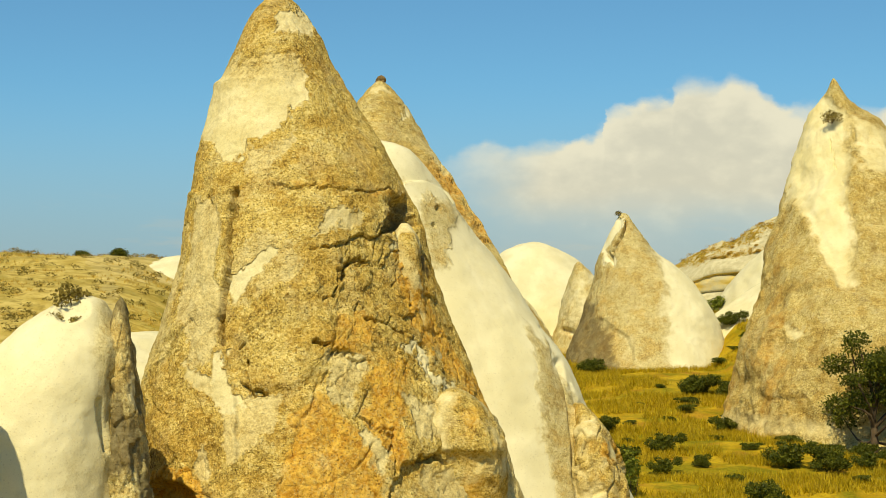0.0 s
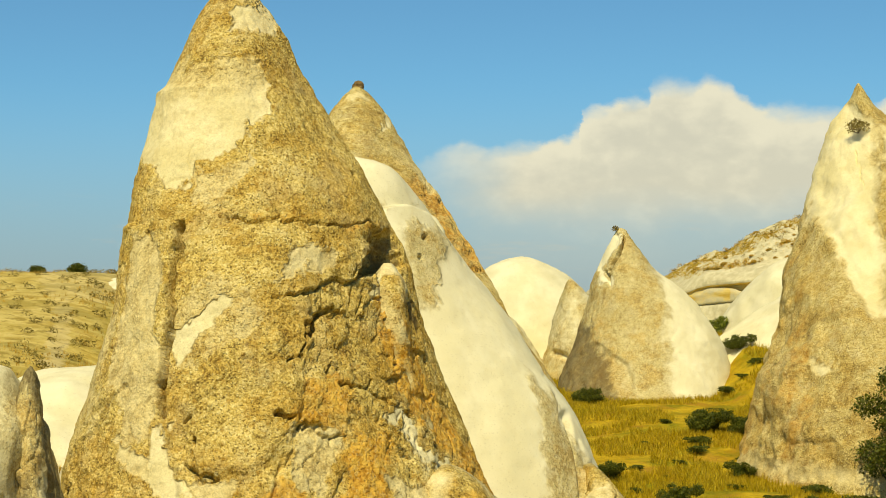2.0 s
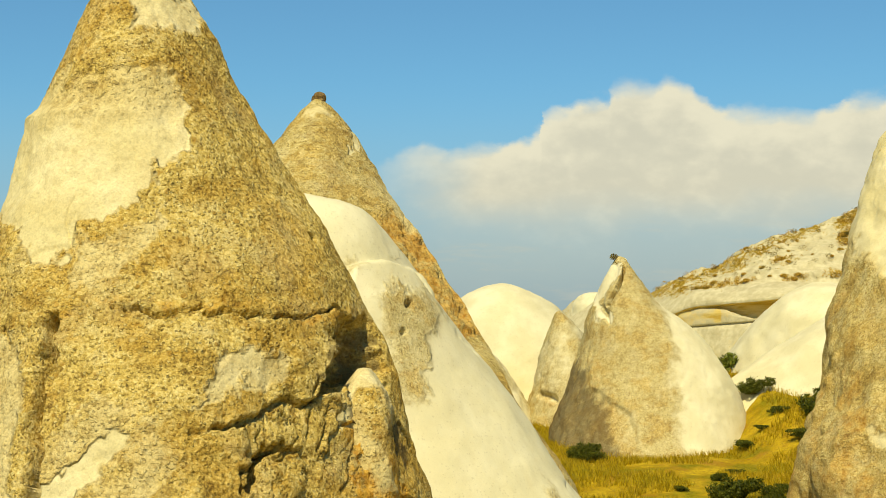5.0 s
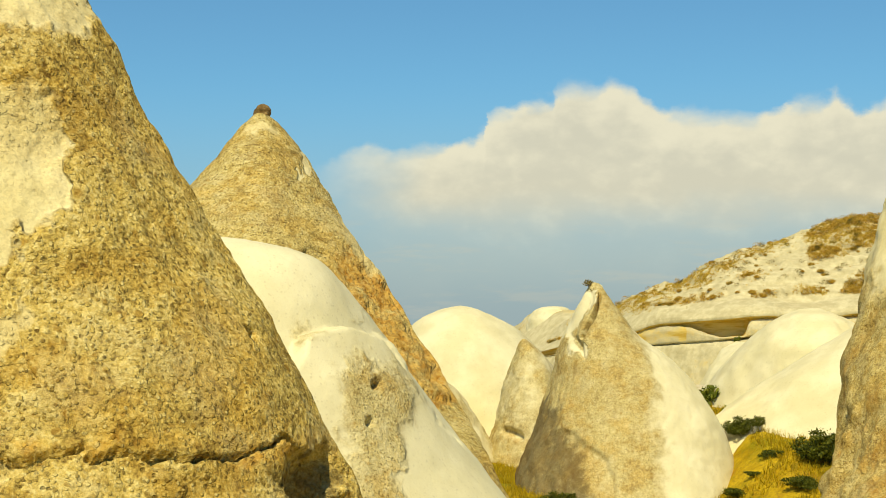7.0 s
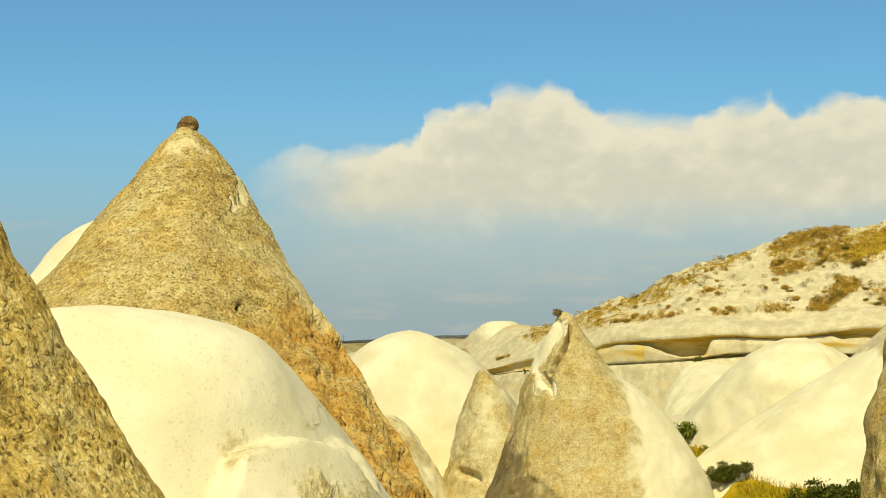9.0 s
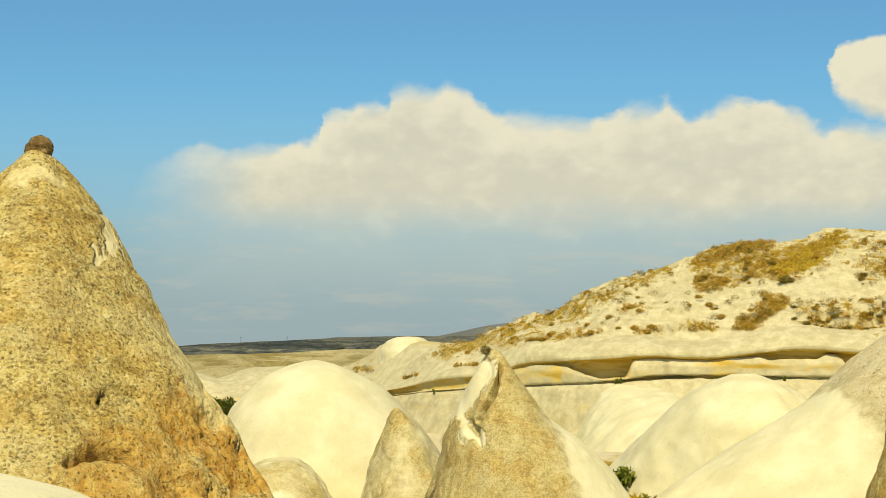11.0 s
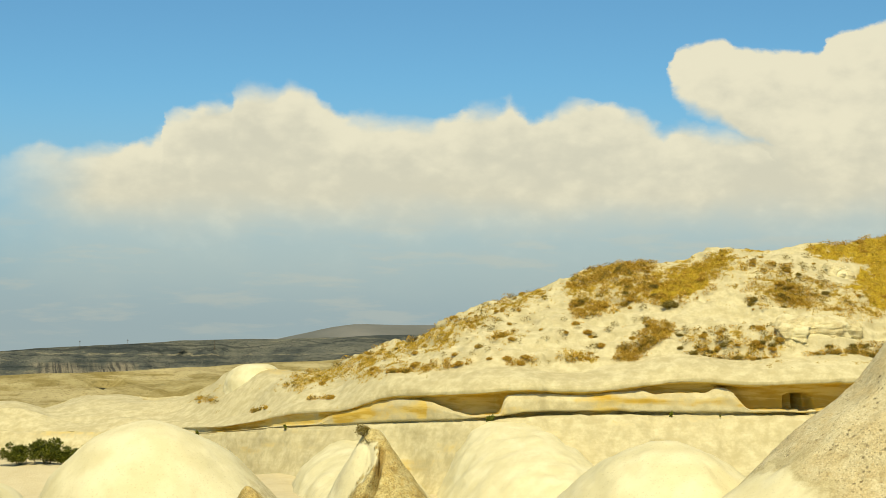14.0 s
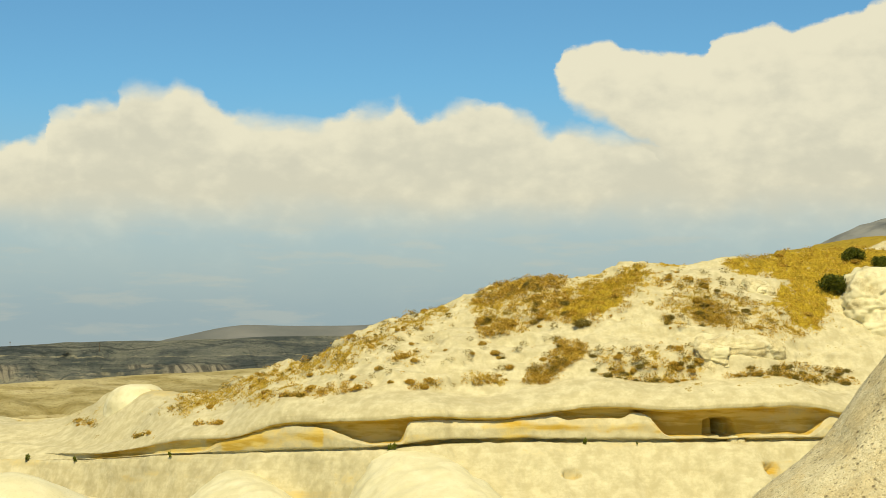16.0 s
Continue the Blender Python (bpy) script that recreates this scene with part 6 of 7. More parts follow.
def mushroom_chimney():
    top = tagged(new("fairy_chimney"), "grey capped tuff chimney with a dark undercut neck", "rock", "fairy chimneys")
    prof = [(0, -5.6, 2.2, 280, 291), (4.4, -4.4, 0.8, 282, 288.5), (6.3, -4.15, 0.4, 282.4, 288), (6.8, -4.0, 0.2, 282.6, 287.8), (7.0, -3.6, -0.35, 283.2, 287.2), (7.2, -3.45, -0.55, 283.4, 287), (7.9, -3.4, -0.6, 283.5, 287)]
    part("stem", loft("stem", prof, 50, 80, M_GREY, None, lambda p, q: (0.10, 0.0, 0.30 + 0.3 * fbm(p, 1.0, 3, 0.5, 26)), rough=(0.15, 1.2), seed=21), top)
    cap = [(7.6, -4.4, 0.3, 282.4, 287.6), (7.9, -4.85, 0.7, 282, 288), (8.4, -4.7, 0.6, 282.2, 287.8), (9.3, -4.4, 0.15, 282.6, 287.2), (10.4, -3.75, -0.5, 283.2, 286.5), (11.4, -3.3, -0.95, 283.8, 286), (12.2, -2.8, -1.3, 284.3, 285.6), (12.45, -2.4, -1.6, 284.7, 285.2)]
    part("cap_rock", loft("cap_rock", cap, 60, 90, M_TUFF, lambda p, q: 0.22 * band(p[:, 2], 9.6, 0.15) + 0.18 * band(p[:, 2], 11.2, 0.12), lambda p, q: (0.08, 0.0, 0.42 + 0.3 * fbm(p, 1.2, 3, 0.5, 25)), rough=(0.18, 1.2), seed=22), top, "layered brown cap rock")
    knob = [(12.3, -2.4, -1.6, 284.6, 285.4), (12.6, -2.45, -1.55, 284.6, 285.4), (12.85, -2.25, -1.75, 284.8, 285.2)]
    part("tip_stone", loft("tip_stone", knob, 14, 24, M_DARKROCK, rough=(0.1, 0.5), seed=23), top)


for build in (main_chimney, second_chimney, cream_ridge, split_chimney, cream_dome, right_chimney, pale_rock, big_slope_cone, hill_fins, mushroom_chimney):
    build()


# ---------------------------------------------------------------- distance
def far_ridge(name, label, pts, depth, base, mat, rough, size, seed, rows=26, x0=-3000.0, x1=3000.0, step=12.0, paint=None):
    """A long ridge whose crest runs through (x, y, z) points; it falls towards the viewer down to base."""
    pts = np.array(pts, float)
    xs = np.arange(x0, x1, step)
    cy, cz = curve(xs, pts[:, 0], pts[:, 1]), curve(xs, pts[:, 0], pts[:, 2])
    t = np.linspace(0, 1, rows)
    g = np.empty((rows + 8, len(xs), 3))
    for i, k in enumerate(t):
        fall = (0.25 * k + 0.75 * k ** 2.2)
        g[i] = np.stack([xs, cy - depth * (1 - k), base + (cz - base) * fall], -1)
    for j in range(8):
        g[rows + j] = np.stack([xs, cy + depth * 0.12 * (j + 1), cz - (cz - base) * 0.012 * (j + 1) ** 2], -1)
    p = g.reshape(-1, 3)
    keep = np.concatenate([np.repeat(np.sin(np.clip(t, 0, 1) * math.pi) * 0.9 + 0.08, len(xs)), np.full(8 * len(xs), 0.1)])
    p[:, 1] -= rough * keep * ridged(p * (1, 0.3, 0.6), size, 4, seed) * 1.2
    p[:, 2] += rough * 0.22 * keep * fbm(p, size, 4, 0.55, seed + 3)
    tagged(new(name, mesh_from(name, p, grid_quads(rows + 8, len(xs)), mat, None if paint is None else np.tile(paint, (len(p), 1)))), label, "hill", kind="structure")


far_ridge("ridge_yellow", "low yellowish tuff ridge across the valley", [(-200, 430, 3), (-60, 430, 6.5), (0, 430, 8.8), (25, 430, 10), (60, 440, 11.4), (85, 450, 13), (180, 470, 15), (300, 480, 12)],
          95, -2.0, M_RIDGE, 20.0, 24, 151, x0=-200, x1=300, step=2.0)
far_ridge("mesa", "dark scrubby mesa with pale rock bands", [(-2500, 2300, -40), (-900, 2400, -18), (-80, 2500, 0), (120, 2500, 16), (220, 2500, 20), (430, 2500, 27), (650, 2550, 31), (1100, 2600, 34), (2500, 2600, 30)],
          420, -70.0, M_MESA, 95.0, 130, 161, rows=70, x0=-1500, x1=2000, step=5.0)
far_ridge("far_mountain", "blue-grey mountain beyond the mesa", [(-2000, 4200, -60), (500, 4200, -20), (600, 4200, 22), (700, 4200, 46), (810, 4200, 65), (920, 4200, 63), (1050, 4200, 64), (1300, 4200, 85), (2200, 4200, 100)],
          900, -80.0, M_BLUEHILL, 30.0, 300, 171, x0=-1900, x1=2200, step=30.0)
peak = [(-10, 165, 900, 560, 840), (30, 275, 760, 610, 790), (50, 334, 680, 640, 760), (63, 374, 620, 660, 740), (78, 425, 560, 675, 725), (88, 462, 500, 690, 710), (90, 470, 490, 698, 702)]
tagged(new("far_peak", loft("far_peak", peak, 70, 120, M_GREYPEAK, None, None, rough=(4.0, 60.0), fine=(1.2, 12.0), seed=24)), "bare grey peak behind the grassy hill", "hill", kind="structure")


# ---------------------------------------------------------------- loose rocks on the hill
def boulder(prof, label, seed, cream=0.9):
    rock("boulder", label, "rock", loft("boulder", prof, 70, 120, M_SOFT, lambda p, q: 0.07 * ridged(p * (0.35, 0.35, 2.2), 1.3, 3, seed) + 0.22 * cells(p * (1, 1, 1.2), 2.2, seed)[0] + 0.12 * (1 - sstep(cells(p * (1, 1, 1.2), 2.2, seed)[1], 0.02, 0.10)), lambda p, q: (cream + 0.3 * fbm(p, 1.2, 3, 0.5, seed), 0.0, 0 * p[:, 0]),
                                         power=2.8, rough=(0.5, 1.8), fine=(0.10, 0.5), seed=seed), "hillside boulders")


def hill_z(x, y):
    d = (HILL[..., 0] - x) ** 2 + (HILL[..., 1] - y) ** 2
    return float(HILL.reshape(-1, 3)[int(np.argmin(d)), 2])


for x, y, wide, deep_, high, label, seed, cream in ((96.5, 255.5, 10.0, 8.0, 4.2, "big white outcrop on the grassy slope", 25, 0.85), (84.0, 257.5, 3.2, 3.0, 1.3, "pale boulder half sunk in the slope", 26, 0.8),
                                                    (78.2, 250.5, 9.5, 5.0, 1.3, "flat cracked outcrop of pale stone", 27, 0.6)):
    z = hill_z(x, y - 0.3 * deep_)
    boulder([(z - 2.5, x - 0.52 * wide, x + 0.52 * wide, y - 0.52 * deep_, y + 0.5 * deep_), (z, x - 0.5 * wide, x + 0.5 * wide, y - 0.5 * deep_, y + 0.5 * deep_),
             (z + 0.55 * high, x - 0.45 * wide, x + 0.46 * wide, y - 0.42 * deep_, y + 0.45 * deep_), (z + 0.88 * high, x - 0.34 * wide, x + 0.36 * wide, y - 0.28 * deep_, y + 0.35 * deep_),
             (z + high, x - 0.12 * wide, x + 0.14 * wide, y - 0.08 * deep_, y + 0.12 * deep_)], label, seed, cream)


# ---------------------------------------------------------------- plants
def tube(a, b, ra, rb, sides=7, bend=0.0, seed=0):
    rng = np.random.default_rng(seed)
    a, b = np.array(a, float), np.array(b, float)
    n = 6
    t = np.linspace(0, 1, n)
    side = rng.normal(size=3) * bend * np.linalg.norm(b - a)
    mid = a + (b - a) * t[:, None] + side * np.sin(t * math.pi)[:, None]
    d = (b - a) / np.linalg.norm(b - a)
    e1 = np.cross(d, (0.3, 0.9, 0.2))
    e1 /= np.linalg.norm(e1)
    e2 = np.cross(d, e1)
    an = np.arange(sides) * 2 * math.pi / sides
    r = ra + (rb - ra) * t
    g = mid[:, None] + r[:, None, None] * (np.cos(an)[None, :, None] * e1 + np.sin(an)[None, :, None] * e2)
    return g.reshape(-1, 3), grid_quads(n, sides, True)


def join(pieces):
    vs, qs, k = [], [], 0
    for v, q in pieces:
        vs.append(v)
        qs.append(np.asarray(q) + k)
        k += len(v)
    return np.vstack(vs), np.vstack(qs)


def leaves(lobes, count, size, seed, droop=0.2):
    """Small folded leaves filling lobes of (x, y, z, rx, ry, rz), thicker towards their skins."""
    rng = np.random.default_rng(seed)
    lobes = np.array(lobes, float)
    wgt = lobes[:, 3] * lobes[:, 4] * lobes[:, 5]
    pick = rng.choice(len(lobes), count, p=wgt / wgt.sum())
    d = rng.normal(size=(count, 3))
    d /= np.linalg.norm(d, axis=1, keepdims=True)
    rad = rng.uniform(0.25, 1.0, count) ** 0.45 * (1 + 0.18 * rng.normal(size=count))
    c = lobes[pick, :3] + d * rad[:, None] * lobes[pick, 3:]
    ax = rng.normal(size=(count, 3)) + d * 0.8 + (0, 0, -droop)
    ax /= np.linalg.norm(ax, axis=1, keepdims=True)
    sd = np.cross(ax, rng.normal(size=(count, 3)))
    sd /= np.linalg.norm(sd, axis=1, keepdims=True)
    s = size * rng.uniform(0.6, 1.35, count)[:, None]
    v = np.stack([c - ax * s, c + sd * s * 0.5, c + ax * s, c - sd * s * 0.5], 1).reshape(-1, 3)
    return v, np.arange(count * 4).reshape(-1, 4)


def make_shrub(lobes, count, size, leaf, seed, label, at, name="shrub", group="shrubs", stems=5, category="shrub"):
    top = tagged(new(name), label, category, group)
    v, q = leaves(lobes, count, size, seed)
    part("foliage", mesh_from("foliage", v, q, leaf, smooth=False), top)
    rng = np.random.default_rng(seed + 1)
    pieces = []
    for k in range(stems):
        lo = lobes[k % len(lobes)]
        tip = np.array(lo[:3]) + rng.normal(size=3) * 0.3 * np.array(lo[3:])
        pieces.append(tube((rng.normal() * 0.06, rng.normal() * 0.06, -0.1), tip, 0.035 * lo[5] + 0.012, 0.008, 5, 0.12, seed + k))
    part("stem", mesh_from("stem", *join(pieces), M_BARK), top)
    top.matrix_basis = at
    return top


def stand(x, y, turn=0.0, size=1.0, z=None):
    px_, py_, pz = spot(x, y)
    return pose(px_, py_, pz if z is None else z, 0, 0, turn) @ Matrix.Scale(size, 4)


def clump(seed, wide, tall, count):
    r = np.random.default_rng(seed)
    out = [(0, 0, 0.42 * tall, 0.42 * wide, 0.40 * wide, 0.34 * tall)]
    for _ in range(count):
        a_, d_, s_ = r.uniform(0, 2 * math.pi), wide * r.uniform(0.15, 0.75), r.uniform(0.5, 1.0)
        out.append((d_ * math.cos(a_), d_ * math.sin(a_), tall * r.uniform(0.25, 0.95) * (1.1 - 0.55 * d_ / wide), 0.30 * wide * s_, 0.28 * wide * s_, 0.20 * tall * s_))
    return out


ROUND = [(0, 0, 0.55, 0.75, 0.7, 0.5), (0.55, 0.1, 0.45, 0.5, 0.5, 0.42), (-0.5, -0.1, 0.42, 0.55, 0.5, 0.4), (0.1, 0.4, 0.75, 0.45, 0.4, 0.35), (-0.15, -0.35, 0.7, 0.4, 0.4, 0.35)]
LOW = [(0, 0, 0.3, 0.9, 0.7, 0.3), (0.8, 0.2, 0.25, 0.6, 0.5, 0.25), (-0.8, -0.1, 0.22, 0.55, 0.5, 0.24), (0.2, 0.5, 0.35, 0.5, 0.4, 0.25)]
green_shrub = make_shrub(clump(211, 1.1, 1.25, 13), 4200, 0.055, M_LEAF, 201, "dark green leafy shrub in dry grass", stand(18.6, 132.5, 20, 1.15))
low_shrub = make_shrub(clump(212, 1.5, 0.7, 12), 2800, 0.055, M_LEAF, 202, "low spreading green shrub in dry grass", stand(17.0, 126.0, 0, 1.0))
bright_shrub = make_shrub(ROUND, 700, 0.13, M_LEAF_BRIGHT, 203, "bright green sapling between the rocks", pose(26.1, 172.5, 2.9) @ Matrix.Scale(1.3, 4))
for x, y, turn, size, kind in ((20.4, 131, 130, 1.0, 0), (19.3, 121, 60, 0.9, 1), (18.0, 118, 200, 0.8, 0), (21.2, 111.5, 10, 1.0, 1), (23.4, 110, 90, 0.9, 1), (19.5, 103, 45, 1.25, 0), (21.5, 102, 145, 1.2, 0),
                               (13.1, 108, 45, 1.0, 0), (9.9, 104, 10, 1.1, 0), (12.6, 149.3, 75, 1.3, 1), (12.0, 150.0, 15, 1.0, 0), (22.9, 150.5, 30, 0.9, 1), (25.0, 158, 30, 1.1, 0), (25.2, 152.5, 240, 0.8, 1), (28.3, 150.5, 30, 1.7, 0),
                               (26.0, 147, 0, 1.2, 1), (8.9, 97.5, 0, 1.0, 0), (10.2, 116, 0, 0.9, 0), (24.5, 107.5, 0, 0.8, 0), (27.5, 108.0, 110, 1.0, 0), (18.4, 132.0, 26, 1.29, 0), (16.2, 123.5, 190, 0.80, 1), (18.1, 108.5, 289, 0.71, 1), (12.0, 119.0, 217, 0.56, 1), (19.6, 103.0, 108, 0.49, 1), (12.7, 158.0, 115, 0.94, 1), (15.9, 90.0, 160, 1.20, 0), (13.5, 117.0, 200, 0.25, 1), (23.7, 158.5, 250, 0.75, 1), (24.1, 151.5, 100, 0.54, 1), (22.1, 98.0, 200, 0.70, 1), (28.6, 133.5, 280, 0.47, 1), (20.5, 142, 110, 0.6, 1), (16.2, 136, 40, 0.5, 1), (18.8, 139, 10, 0.45, 0), (22.3, 136, 70, 0.7, 1), (21.6, 124, 20, 0.6, 0), (17.0, 113, 90, 0.5, 1), (14.5, 103, 130, 0.6, 0), (15.8, 98.5, 15, 0.7, 1), (11.4, 112.5, 30, 0.5, 1), (24.0, 103.5, 60, 0.9, 0), (12.2, 101, 60, 0.8, 0), (15.0, 121, 70, 0.45, 1), (13.8, 128, 20, 0.4, 1)):
    copy_thing(low_shrub if kind else green_shrub, stand(x, y, turn, size))
sapling = make_shrub(clump(213, 0.75, 2.4, 16), 1500, 0.07, M_LEAF_BRIGHT, 208, "leggy green sapling in dry grass", stand(9.5, 92.5, 0, 1.1), stems=9)
copy_thing(bright_shrub, pose(27.0, 169.5, 1.6, 0, 0, 100) @ Matrix.Scale(0.9, 4))
for x, y, turn, size in ((3.5, 264, 80, 1.7), (6.0, 263, 150, 1.9), (8.2, 262, 40, 1.5)):
    copy_thing(green_shrub, stand(x, y, turn, size))

top_shrub = make_shrub(ROUND, 420, 0.11, M_LEAF_GREY, 204, "wiry grey-green bush rooted in a rock face", pose(26.5, 124.4, 14.95, 0, 0, 0) @ Matrix.Scale(0.78, 4), stems=8)
copy_thing(top_shrub, pose(-12.15, 60.0, 1.1, 0, 0, 40) @ Matrix.Scale(0.95, 4))
copy_thing(top_shrub, pose(-12.55, 59.35, 0.6, 0, 0, 140) @ Matrix.Scale(0.42, 4))
copy_thing(top_shrub, pose(-11.85, 59.3, 0.5, 0, 0, 250) @ Matrix.Scale(0.38, 4))
copy_thing(top_shrub, pose(15.2, 158.3, 10.9, 0, 0, 40) @ Matrix.Scale(0.5, 4))


def make_tree(at, seed, label):
    top = tagged(new("tree"), label, "tree")
    rng = np.random.default_rng(seed)
    pieces = [tube((0, 0, -0.3), (0.1, 0, 1.5), 0.20, 0.14, 9, 0.05, seed)]
    lobes = []
    for k in range(15):
        a = k * 2.4 + rng.uniform(-0.4, 0.4)
        h = 1.1 + 0.23 * k
        r = (2.2 - 0.09 * k) * rng.uniform(0.8, 1.1)
        tip = (r * math.cos(a), r * math.sin(a) * 0.8, h + rng.uniform(0.2, 0.7))
        pieces.append(tube((0.1, 0, 0.7 + 0.10 * k), tip, 0.08, 0.02, 6, 0.12, seed + k))
        lobes.append((*tip, rng.uniform(0.42, 0.78), rng.uniform(0.4, 0.7), rng.uniform(0.26, 0.46)))
    for k in range(6):
        lobes.append((rng.uniform(-1, 1), rng.uniform(-0.8, 0.8), rng.uniform(2.2, 4.6), 0.7, 0.7, 0.5))
    part("trunk", mesh_from("trunk", *join(pieces), M_BARK), top)
    v, q = leaves(lobes, 15000, 0.065, seed, 0.3)
    part("crown", mesh_from("crown", v, q, M_LEAF, smooth=False), top)
    top.matrix_basis = at
    return top


make_tree(stand(25.5, 109.5, 0, 1.45), 301, "dark green bushy tree beside the rock's foot")
hill_bush = make_shrub(ROUND, 2600, 0.08, M_LEAF, 205, "dark round bush on the grassy hill", pose(96.3, 260.6, hill_z(96.3, 260.6) - 0.2) @ Matrix.Scale(1.35, 4))
copy_thing(hill_bush, pose(98.9, 259.6, hill_z(98.9, 259.6) - 0.2, 0, 0, 60) @ Matrix.Scale(1.0, 4))
copy_thing(hill_bush, pose(91.7, 256.3, hill_z(91.7, 256.3) - 0.2, 0, 0, 120) @ Matrix.Scale(1.2, 4))
copy_thing(hill_bush, stand(-38.2, 194.2, 120, 0.75))
copy_thing(hill_bush, stand(-33.9, 192.0, 20, 0.75))


# scrub on the chalk slope
FRONT = HILL[:111]


def hill_at(u, v):
    """A place on the slope: u along it (x in metres), v from the ledge (0) to the crest (1)."""
    i = int(np.clip(v * 109, 0, len(FRONT) - 1))
    return FRONT[i, int(np.argmin(np.abs(FRONT[i, :, 0] - u)))]


def hill_face(x, z):
    """The place on the slope that shows at (x, z)."""
    j = int(np.argmin(np.abs(FRONT[60, :, 0] - x)))
    col = FRONT[:, max(j - 2, 0):j + 3].reshape(-1, 3)
    return col[int(np.argmin(np.abs(col[:, 2] - z) + 0.5 * np.abs(col[:, 0] - x)))]


rng = np.random.default_rng(77)
MOUND = [(0, 0, 0.28, 0.75, 0.7, 0.38), (0.55, 0.1, 0.2, 0.45, 0.45, 0.3), (-0.5, -0.15, 0.2, 0.5, 0.45, 0.28), (0.1, 0.45, 0.3, 0.4, 0.35, 0.3)]
brush = make_shrub(MOUND, 1500, 0.085, M_BRUSH, 206, "dry golden-brown scrub clump on white chalk", pose(*hill_at(60, 0.5)), name="scrub", group="hillside scrub", stems=4, category="scrub")
olive = make_shrub(MOUND, 1500, 0.08, M_LEAF_GREY, 207, "olive brown scrub bush on white chalk", pose(*hill_at(66, 0.4)), name="scrub", group="hillside scrub", stems=4, category="scrub")

ledge_shrub = make_shrub(clump(214, 0.55, 1.5, 12), 900, 0.075, M_LEAF_BRIGHT, 209, "small green shrub rooted in the ledge", pose(45.9, float(ledge_y(np.array(45.9))) - 0.7, float(ledge_z(np.array(45.9))) - 0.1) @ Matrix.Scale(0.5, 4), group="ledge shrubs", stems=7)


def in_patch(patch):
    """A random place on the slope within an outline."""
    xs_, zs_ = [q_[0] for q_ in patch], [q_[1] for q_ in patch]
    for _ in range(60):
        x, z = rng.uniform(min(xs_), max(xs_)), rng.uniform(min(zs_), max(zs_))
        if poly_dist(np.array([x]), np.array([z]), patch)[0] < 0.1:
            break
    return hill_face(x, z)


def extent(patch):
    xs_, zs_ = [q_[0] for q_ in patch], [q_[1] for q_ in patch]
    return (max(xs_) - min(xs_)) * (max(zs_) - min(zs_))


for patches, dense, share, most in ((BUSHY, 1.6, 0.72, 10), (SPECKLED, 1.8, 0.5, 38), ([SPUR], 0.5, 0.85, 36), ([FIELD, PASTURE], 0.12, 0.7, 7), ([SCATTER, SCATTER_EAST], 0.4, 0.75, 16), ([CLUMP_C, CLUMP_D, CLUMP_E, CLUMP_F], 1.3, 0.9, 8)):
    for patch in patches:
        for _ in range(int(np.clip(dense * extent(patch), 3, most))):
            q = in_patch(patch)
            copy_thing(brush if rng.random() < share else olive, pose(q[0], q[1], q[2] - 0.10, 0, 0, rng.uniform(0, 360)) @ Matrix.Scale(rng.uniform(0.18, 0.62), 4))
for x_, y_, w_, h_ in ((75.1, 244.9, 0.5, 0.55), (75.7, 244.7, 0.45, 0.35)):
    z_ = float(ledge_z(np.array(x_)))
    rock("boulder", "loose stone at the cave mouth", "rock", loft("boulder", [(z_ - 0.2, x_ - w_, x_ + w_, y_ - w_, y_ + w_), (z_ + 0.4 * h_, x_ - 0.95 * w_, x_ + 0.9 * w_, y_ - 0.9 * w_, y_ + w_), (z_ + 0.9 * h_, x_ - 0.7 * w_, x_ + 0.75 * w_, y_ - 0.7 * w_, y_ + 0.7 * w_), (z_ + h_, x_ - 0.3 * w_, x_ + 0.3 * w_, y_ - 0.3 * w_, y_ + 0.3 * w_)],
                                                                   16, 24, M_SOFT, None, lambda p, q: (0.7, 0.1, 0 * p[:, 0]), power=3.2, rough=(0.06, 0.6), fine=(0.02, 0.2), seed=int(10 * x_)), "cave stones")
for u, size in ((18.6, 1.2), (22.8, 0.9), (30.0, 0.9), (45.6, 1.0), (62.3, 0.9), (66.5, 0.45)):
    q = np.array([u, float(ledge_y(np.array(u))) - 0.7, float(ledge_z(np.array(u))) - 0.15])
    copy_thing(ledge_shrub, pose(*q, 0, 0, 40 * u) @ Matrix.Scale(size, 4))


def tufts(name, label, places, height, mat, seed, blades=6):
    """Blades of dry grass; too many to count."""
    r = np.random.default_rng(seed)
    n = len(places) * blades
    base = np.repeat(places, blades, 0) + np.stack([r.normal(size=n) * 0.10, r.normal(size=n) * 0.10, np.zeros(n) - 0.03], -1)
    h = height * r.uniform(0.5, 1.3, n)
    tip = base + np.stack([r.normal(size=n) * 0.35 * h, r.normal(size=n) * 0.35 * h, h], -1)
    a = r.uniform(0, math.pi, n)
    wd = np.stack([np.cos(a), np.sin(a), 0 * a], -1) * (0.018 + 0.03 * height)
    v = np.stack([base - wd, base + wd, tip], 1).reshape(-1, 3)
    tagged(new(name, mesh_from(name, v, np.arange(n * 3).reshape(-1, 3), mat, smooth=False)), label, "grass", kind="stuff")


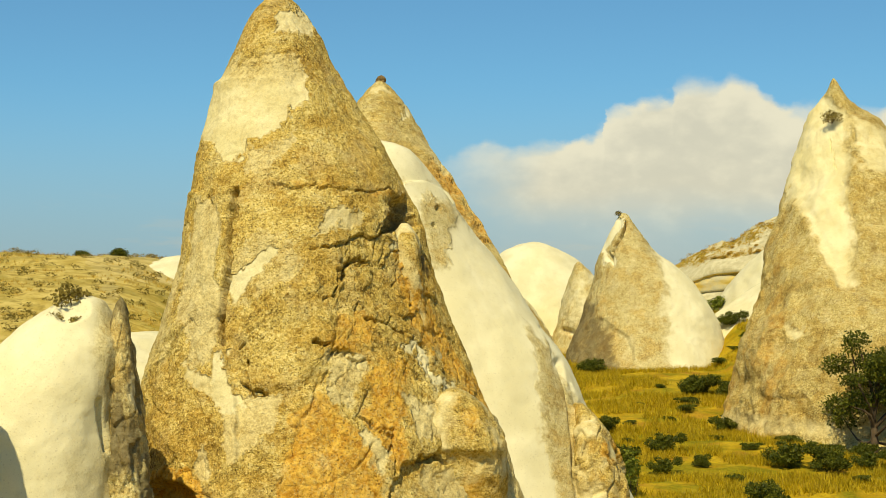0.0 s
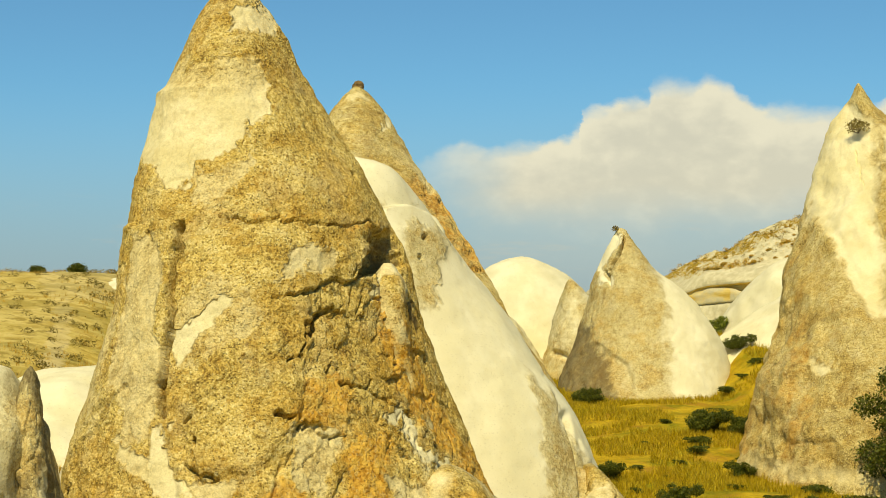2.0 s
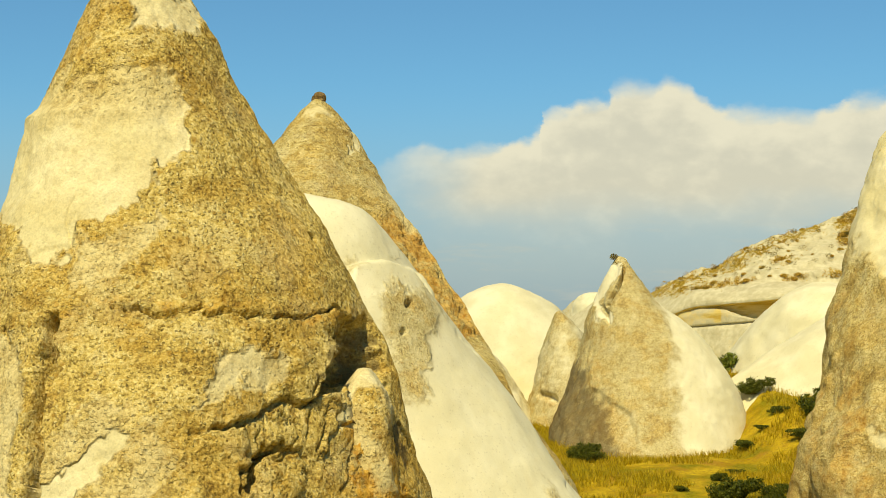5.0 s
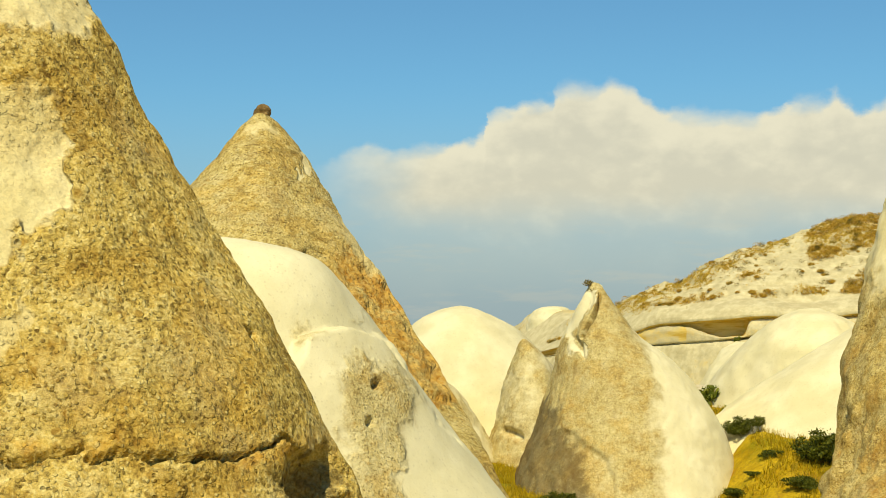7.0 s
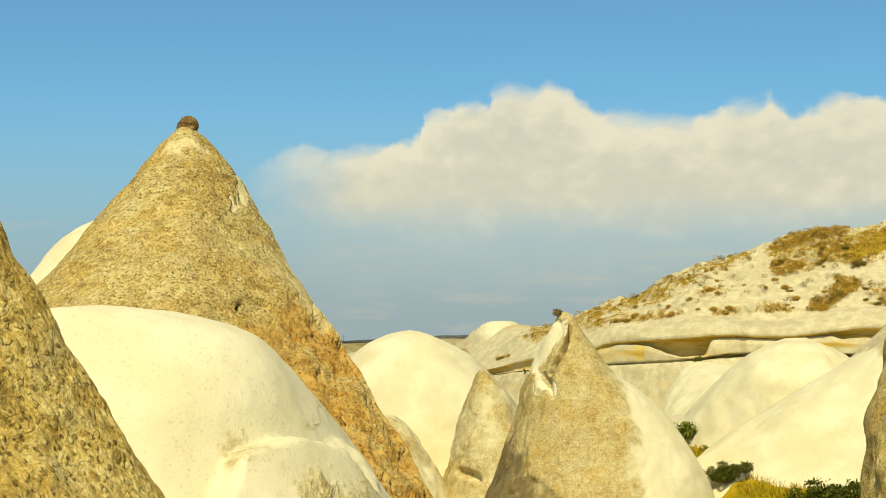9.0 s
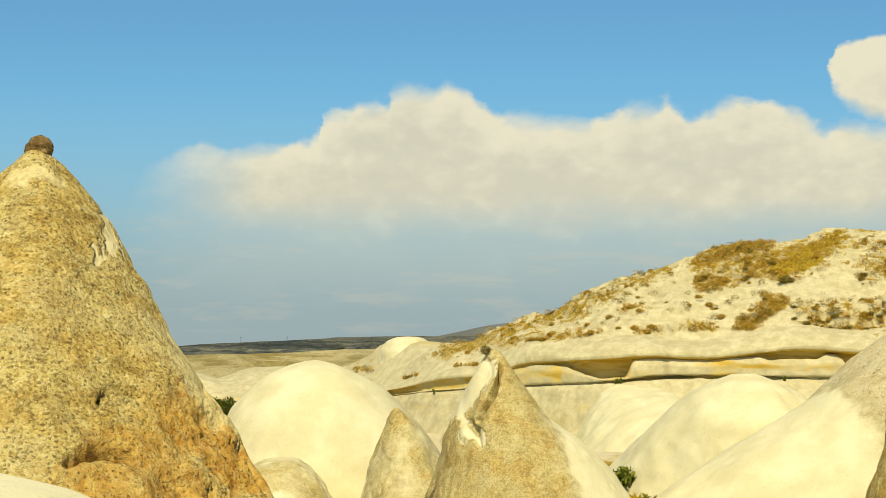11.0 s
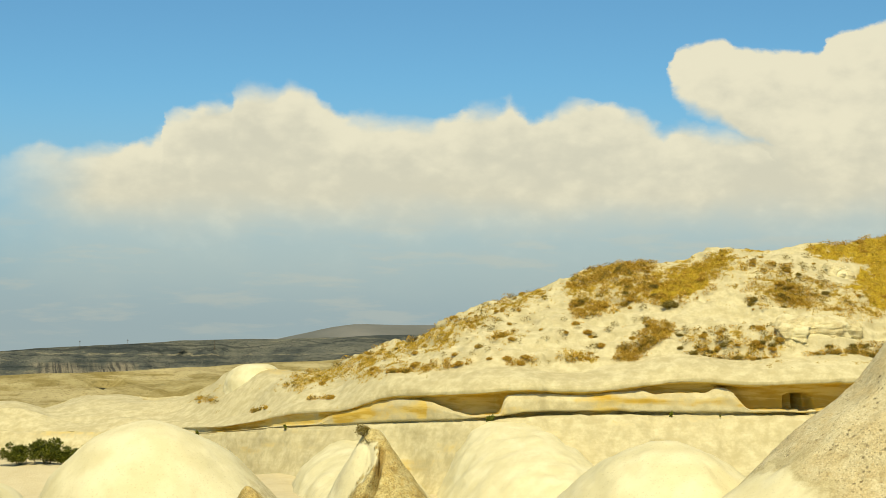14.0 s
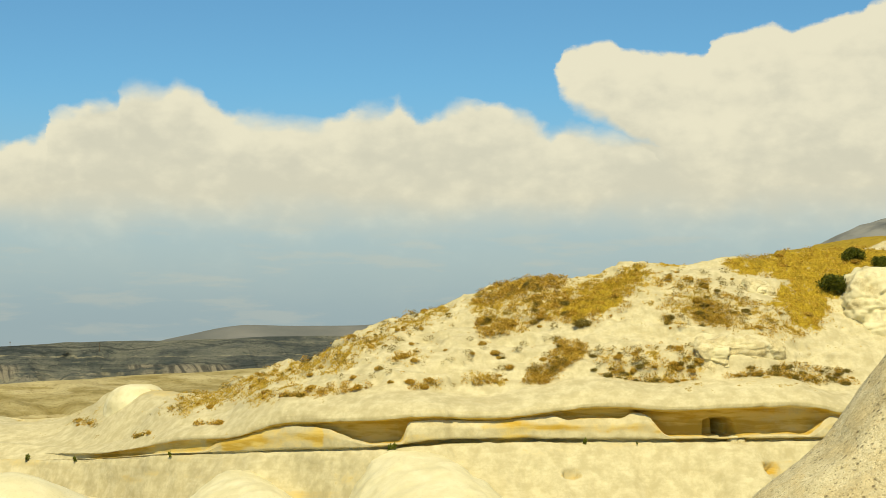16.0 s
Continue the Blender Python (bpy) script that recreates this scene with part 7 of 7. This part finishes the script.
lobes = []
for patch in GRASSY + BUSHY + SPECKLED:
    for _ in range(int(np.clip(4 * extent(patch), 8, 110))):
        q = in_patch(patch)
        r = rng.uniform(0.14, 0.42)
        lobes.append((q[0], q[1], q[2] + 0.4 * r, r * 1.3, r * 1.1, r * 0.8))
for _ in range(260):
    q = hill_at(rng.uniform(40, 95), rng.uniform(0.05, 1.0))
    r = rng.uniform(0.08, 0.2)
    lobes.append((q[0], q[1], q[2] + 0.4 * r, r * 1.3, r * 1.1, r * 0.8))
dark_lobes = []
for patch in SPECKLED + BUSHY + [SPUR, SCATTER, SCATTER_EAST]:
    for _ in range(int(np.clip(1.8 * extent(patch), 5, 70))):
        q = in_patch(patch)
        r = rng.uniform(0.12, 0.38)
        dark_lobes.append((q[0], q[1], q[2] + 0.4 * r, r * 1.3, r * 1.1, r * 0.9))
v, q = leaves(dark_lobes, 26000, 0.06, 85)
tagged(new("slope_scrub", mesh_from("slope_scrub", v, q, M_LEAF_GREY, smooth=False)), "small olive scrub dotting the chalk slope", "scrub", kind="stuff")
v, q = leaves(lobes, 70000, 0.07, 83)
tagged(new("slope_scrub", mesh_from("slope_scrub", v, q, M_BRUSH, smooth=False)), "small brown scrub dotting the chalk slope", "scrub", kind="stuff")
lobes = []
for _ in range(640):
    x_, y_ = rng.uniform(-62, -20), rng.uniform(110, 198)
    r = rng.uniform(0.18, 0.45)
    lobes.append((x_, y_, float(ground_z(np.array([x_]), np.array([y_]))[0]) + 0.4 * r, r * 1.4, r * 1.2, r * 0.8))
v, q = leaves(lobes, 30000, 0.09, 84)
tagged(new("hill_scrub", mesh_from("hill_scrub", v, q, M_LEAF_GREY, smooth=False)), "low dry scrub on the grassy hill", "scrub", kind="stuff")

gx, gy = rng.uniform(3, 36, 40000), 84 + 92 * rng.uniform(0, 1, 40000) ** 1.2
keep = vnoise(np.stack([gx / 3, gy / 3, 0 * gx], -1), 9) > -0.25
tufts("meadow_grass", "tall dry yellow grass of the meadow", np.stack([gx, gy, ground_z(gx, gy)], -1)[keep], 0.38, M_MEADOW, 401)
gx, gy = rng.uniform(-75, -18, 9000), rng.uniform(95, 205, 9000)
keep = vnoise(np.stack([gx / 4, gy / 4, 0 * gx], -1), 19) > -0.1
tufts("hill_grass", "short dry grass on the distant hillside", np.stack([gx, gy, ground_z(gx, gy)], -1)[keep], 0.30, M_BRUSH, 402, 5)
rr, cc = rng.integers(0, 112, 60000), rng.integers(0, HILL.shape[1], 60000)
q = HILL[rr, cc]
keep = rng.uniform(0.25, 1.1, len(q)) < on_slope(q, GRASSY)
tufts("slope_grass", "ochre dry grass patches on the chalk slope", q[keep], 0.22, M_STRAW, 403, 5)


# ---------------------------------------------------------------- masts on the mesa
def mast(x, y, z, high):
    top = tagged(new("radio_mast"), "thin grey radio mast on the mesa", "mast", "radio masts")
    part("pole", mesh_from("pole", *tube((0, 0, -6), (0, 0, high), 0.35, 0.2, 6), M_BARK), top)
    part("cross_arm", mesh_from("cross_arm", *tube((-1.2, 0, 0.8 * high), (1.2, 0, 0.8 * high), 0.2, 0.2, 5), M_BARK), top)
    top.matrix_basis = pose(x, y, z)


for x_, y_, z_, h_ in ((109.4, 2480.0, 13.9, 8.5), (169.8, 2480.0, 14.2, 9.5), (281.6, 2480.0, 14.8, 7.0)):
    mast(x_, y_, z_, h_)
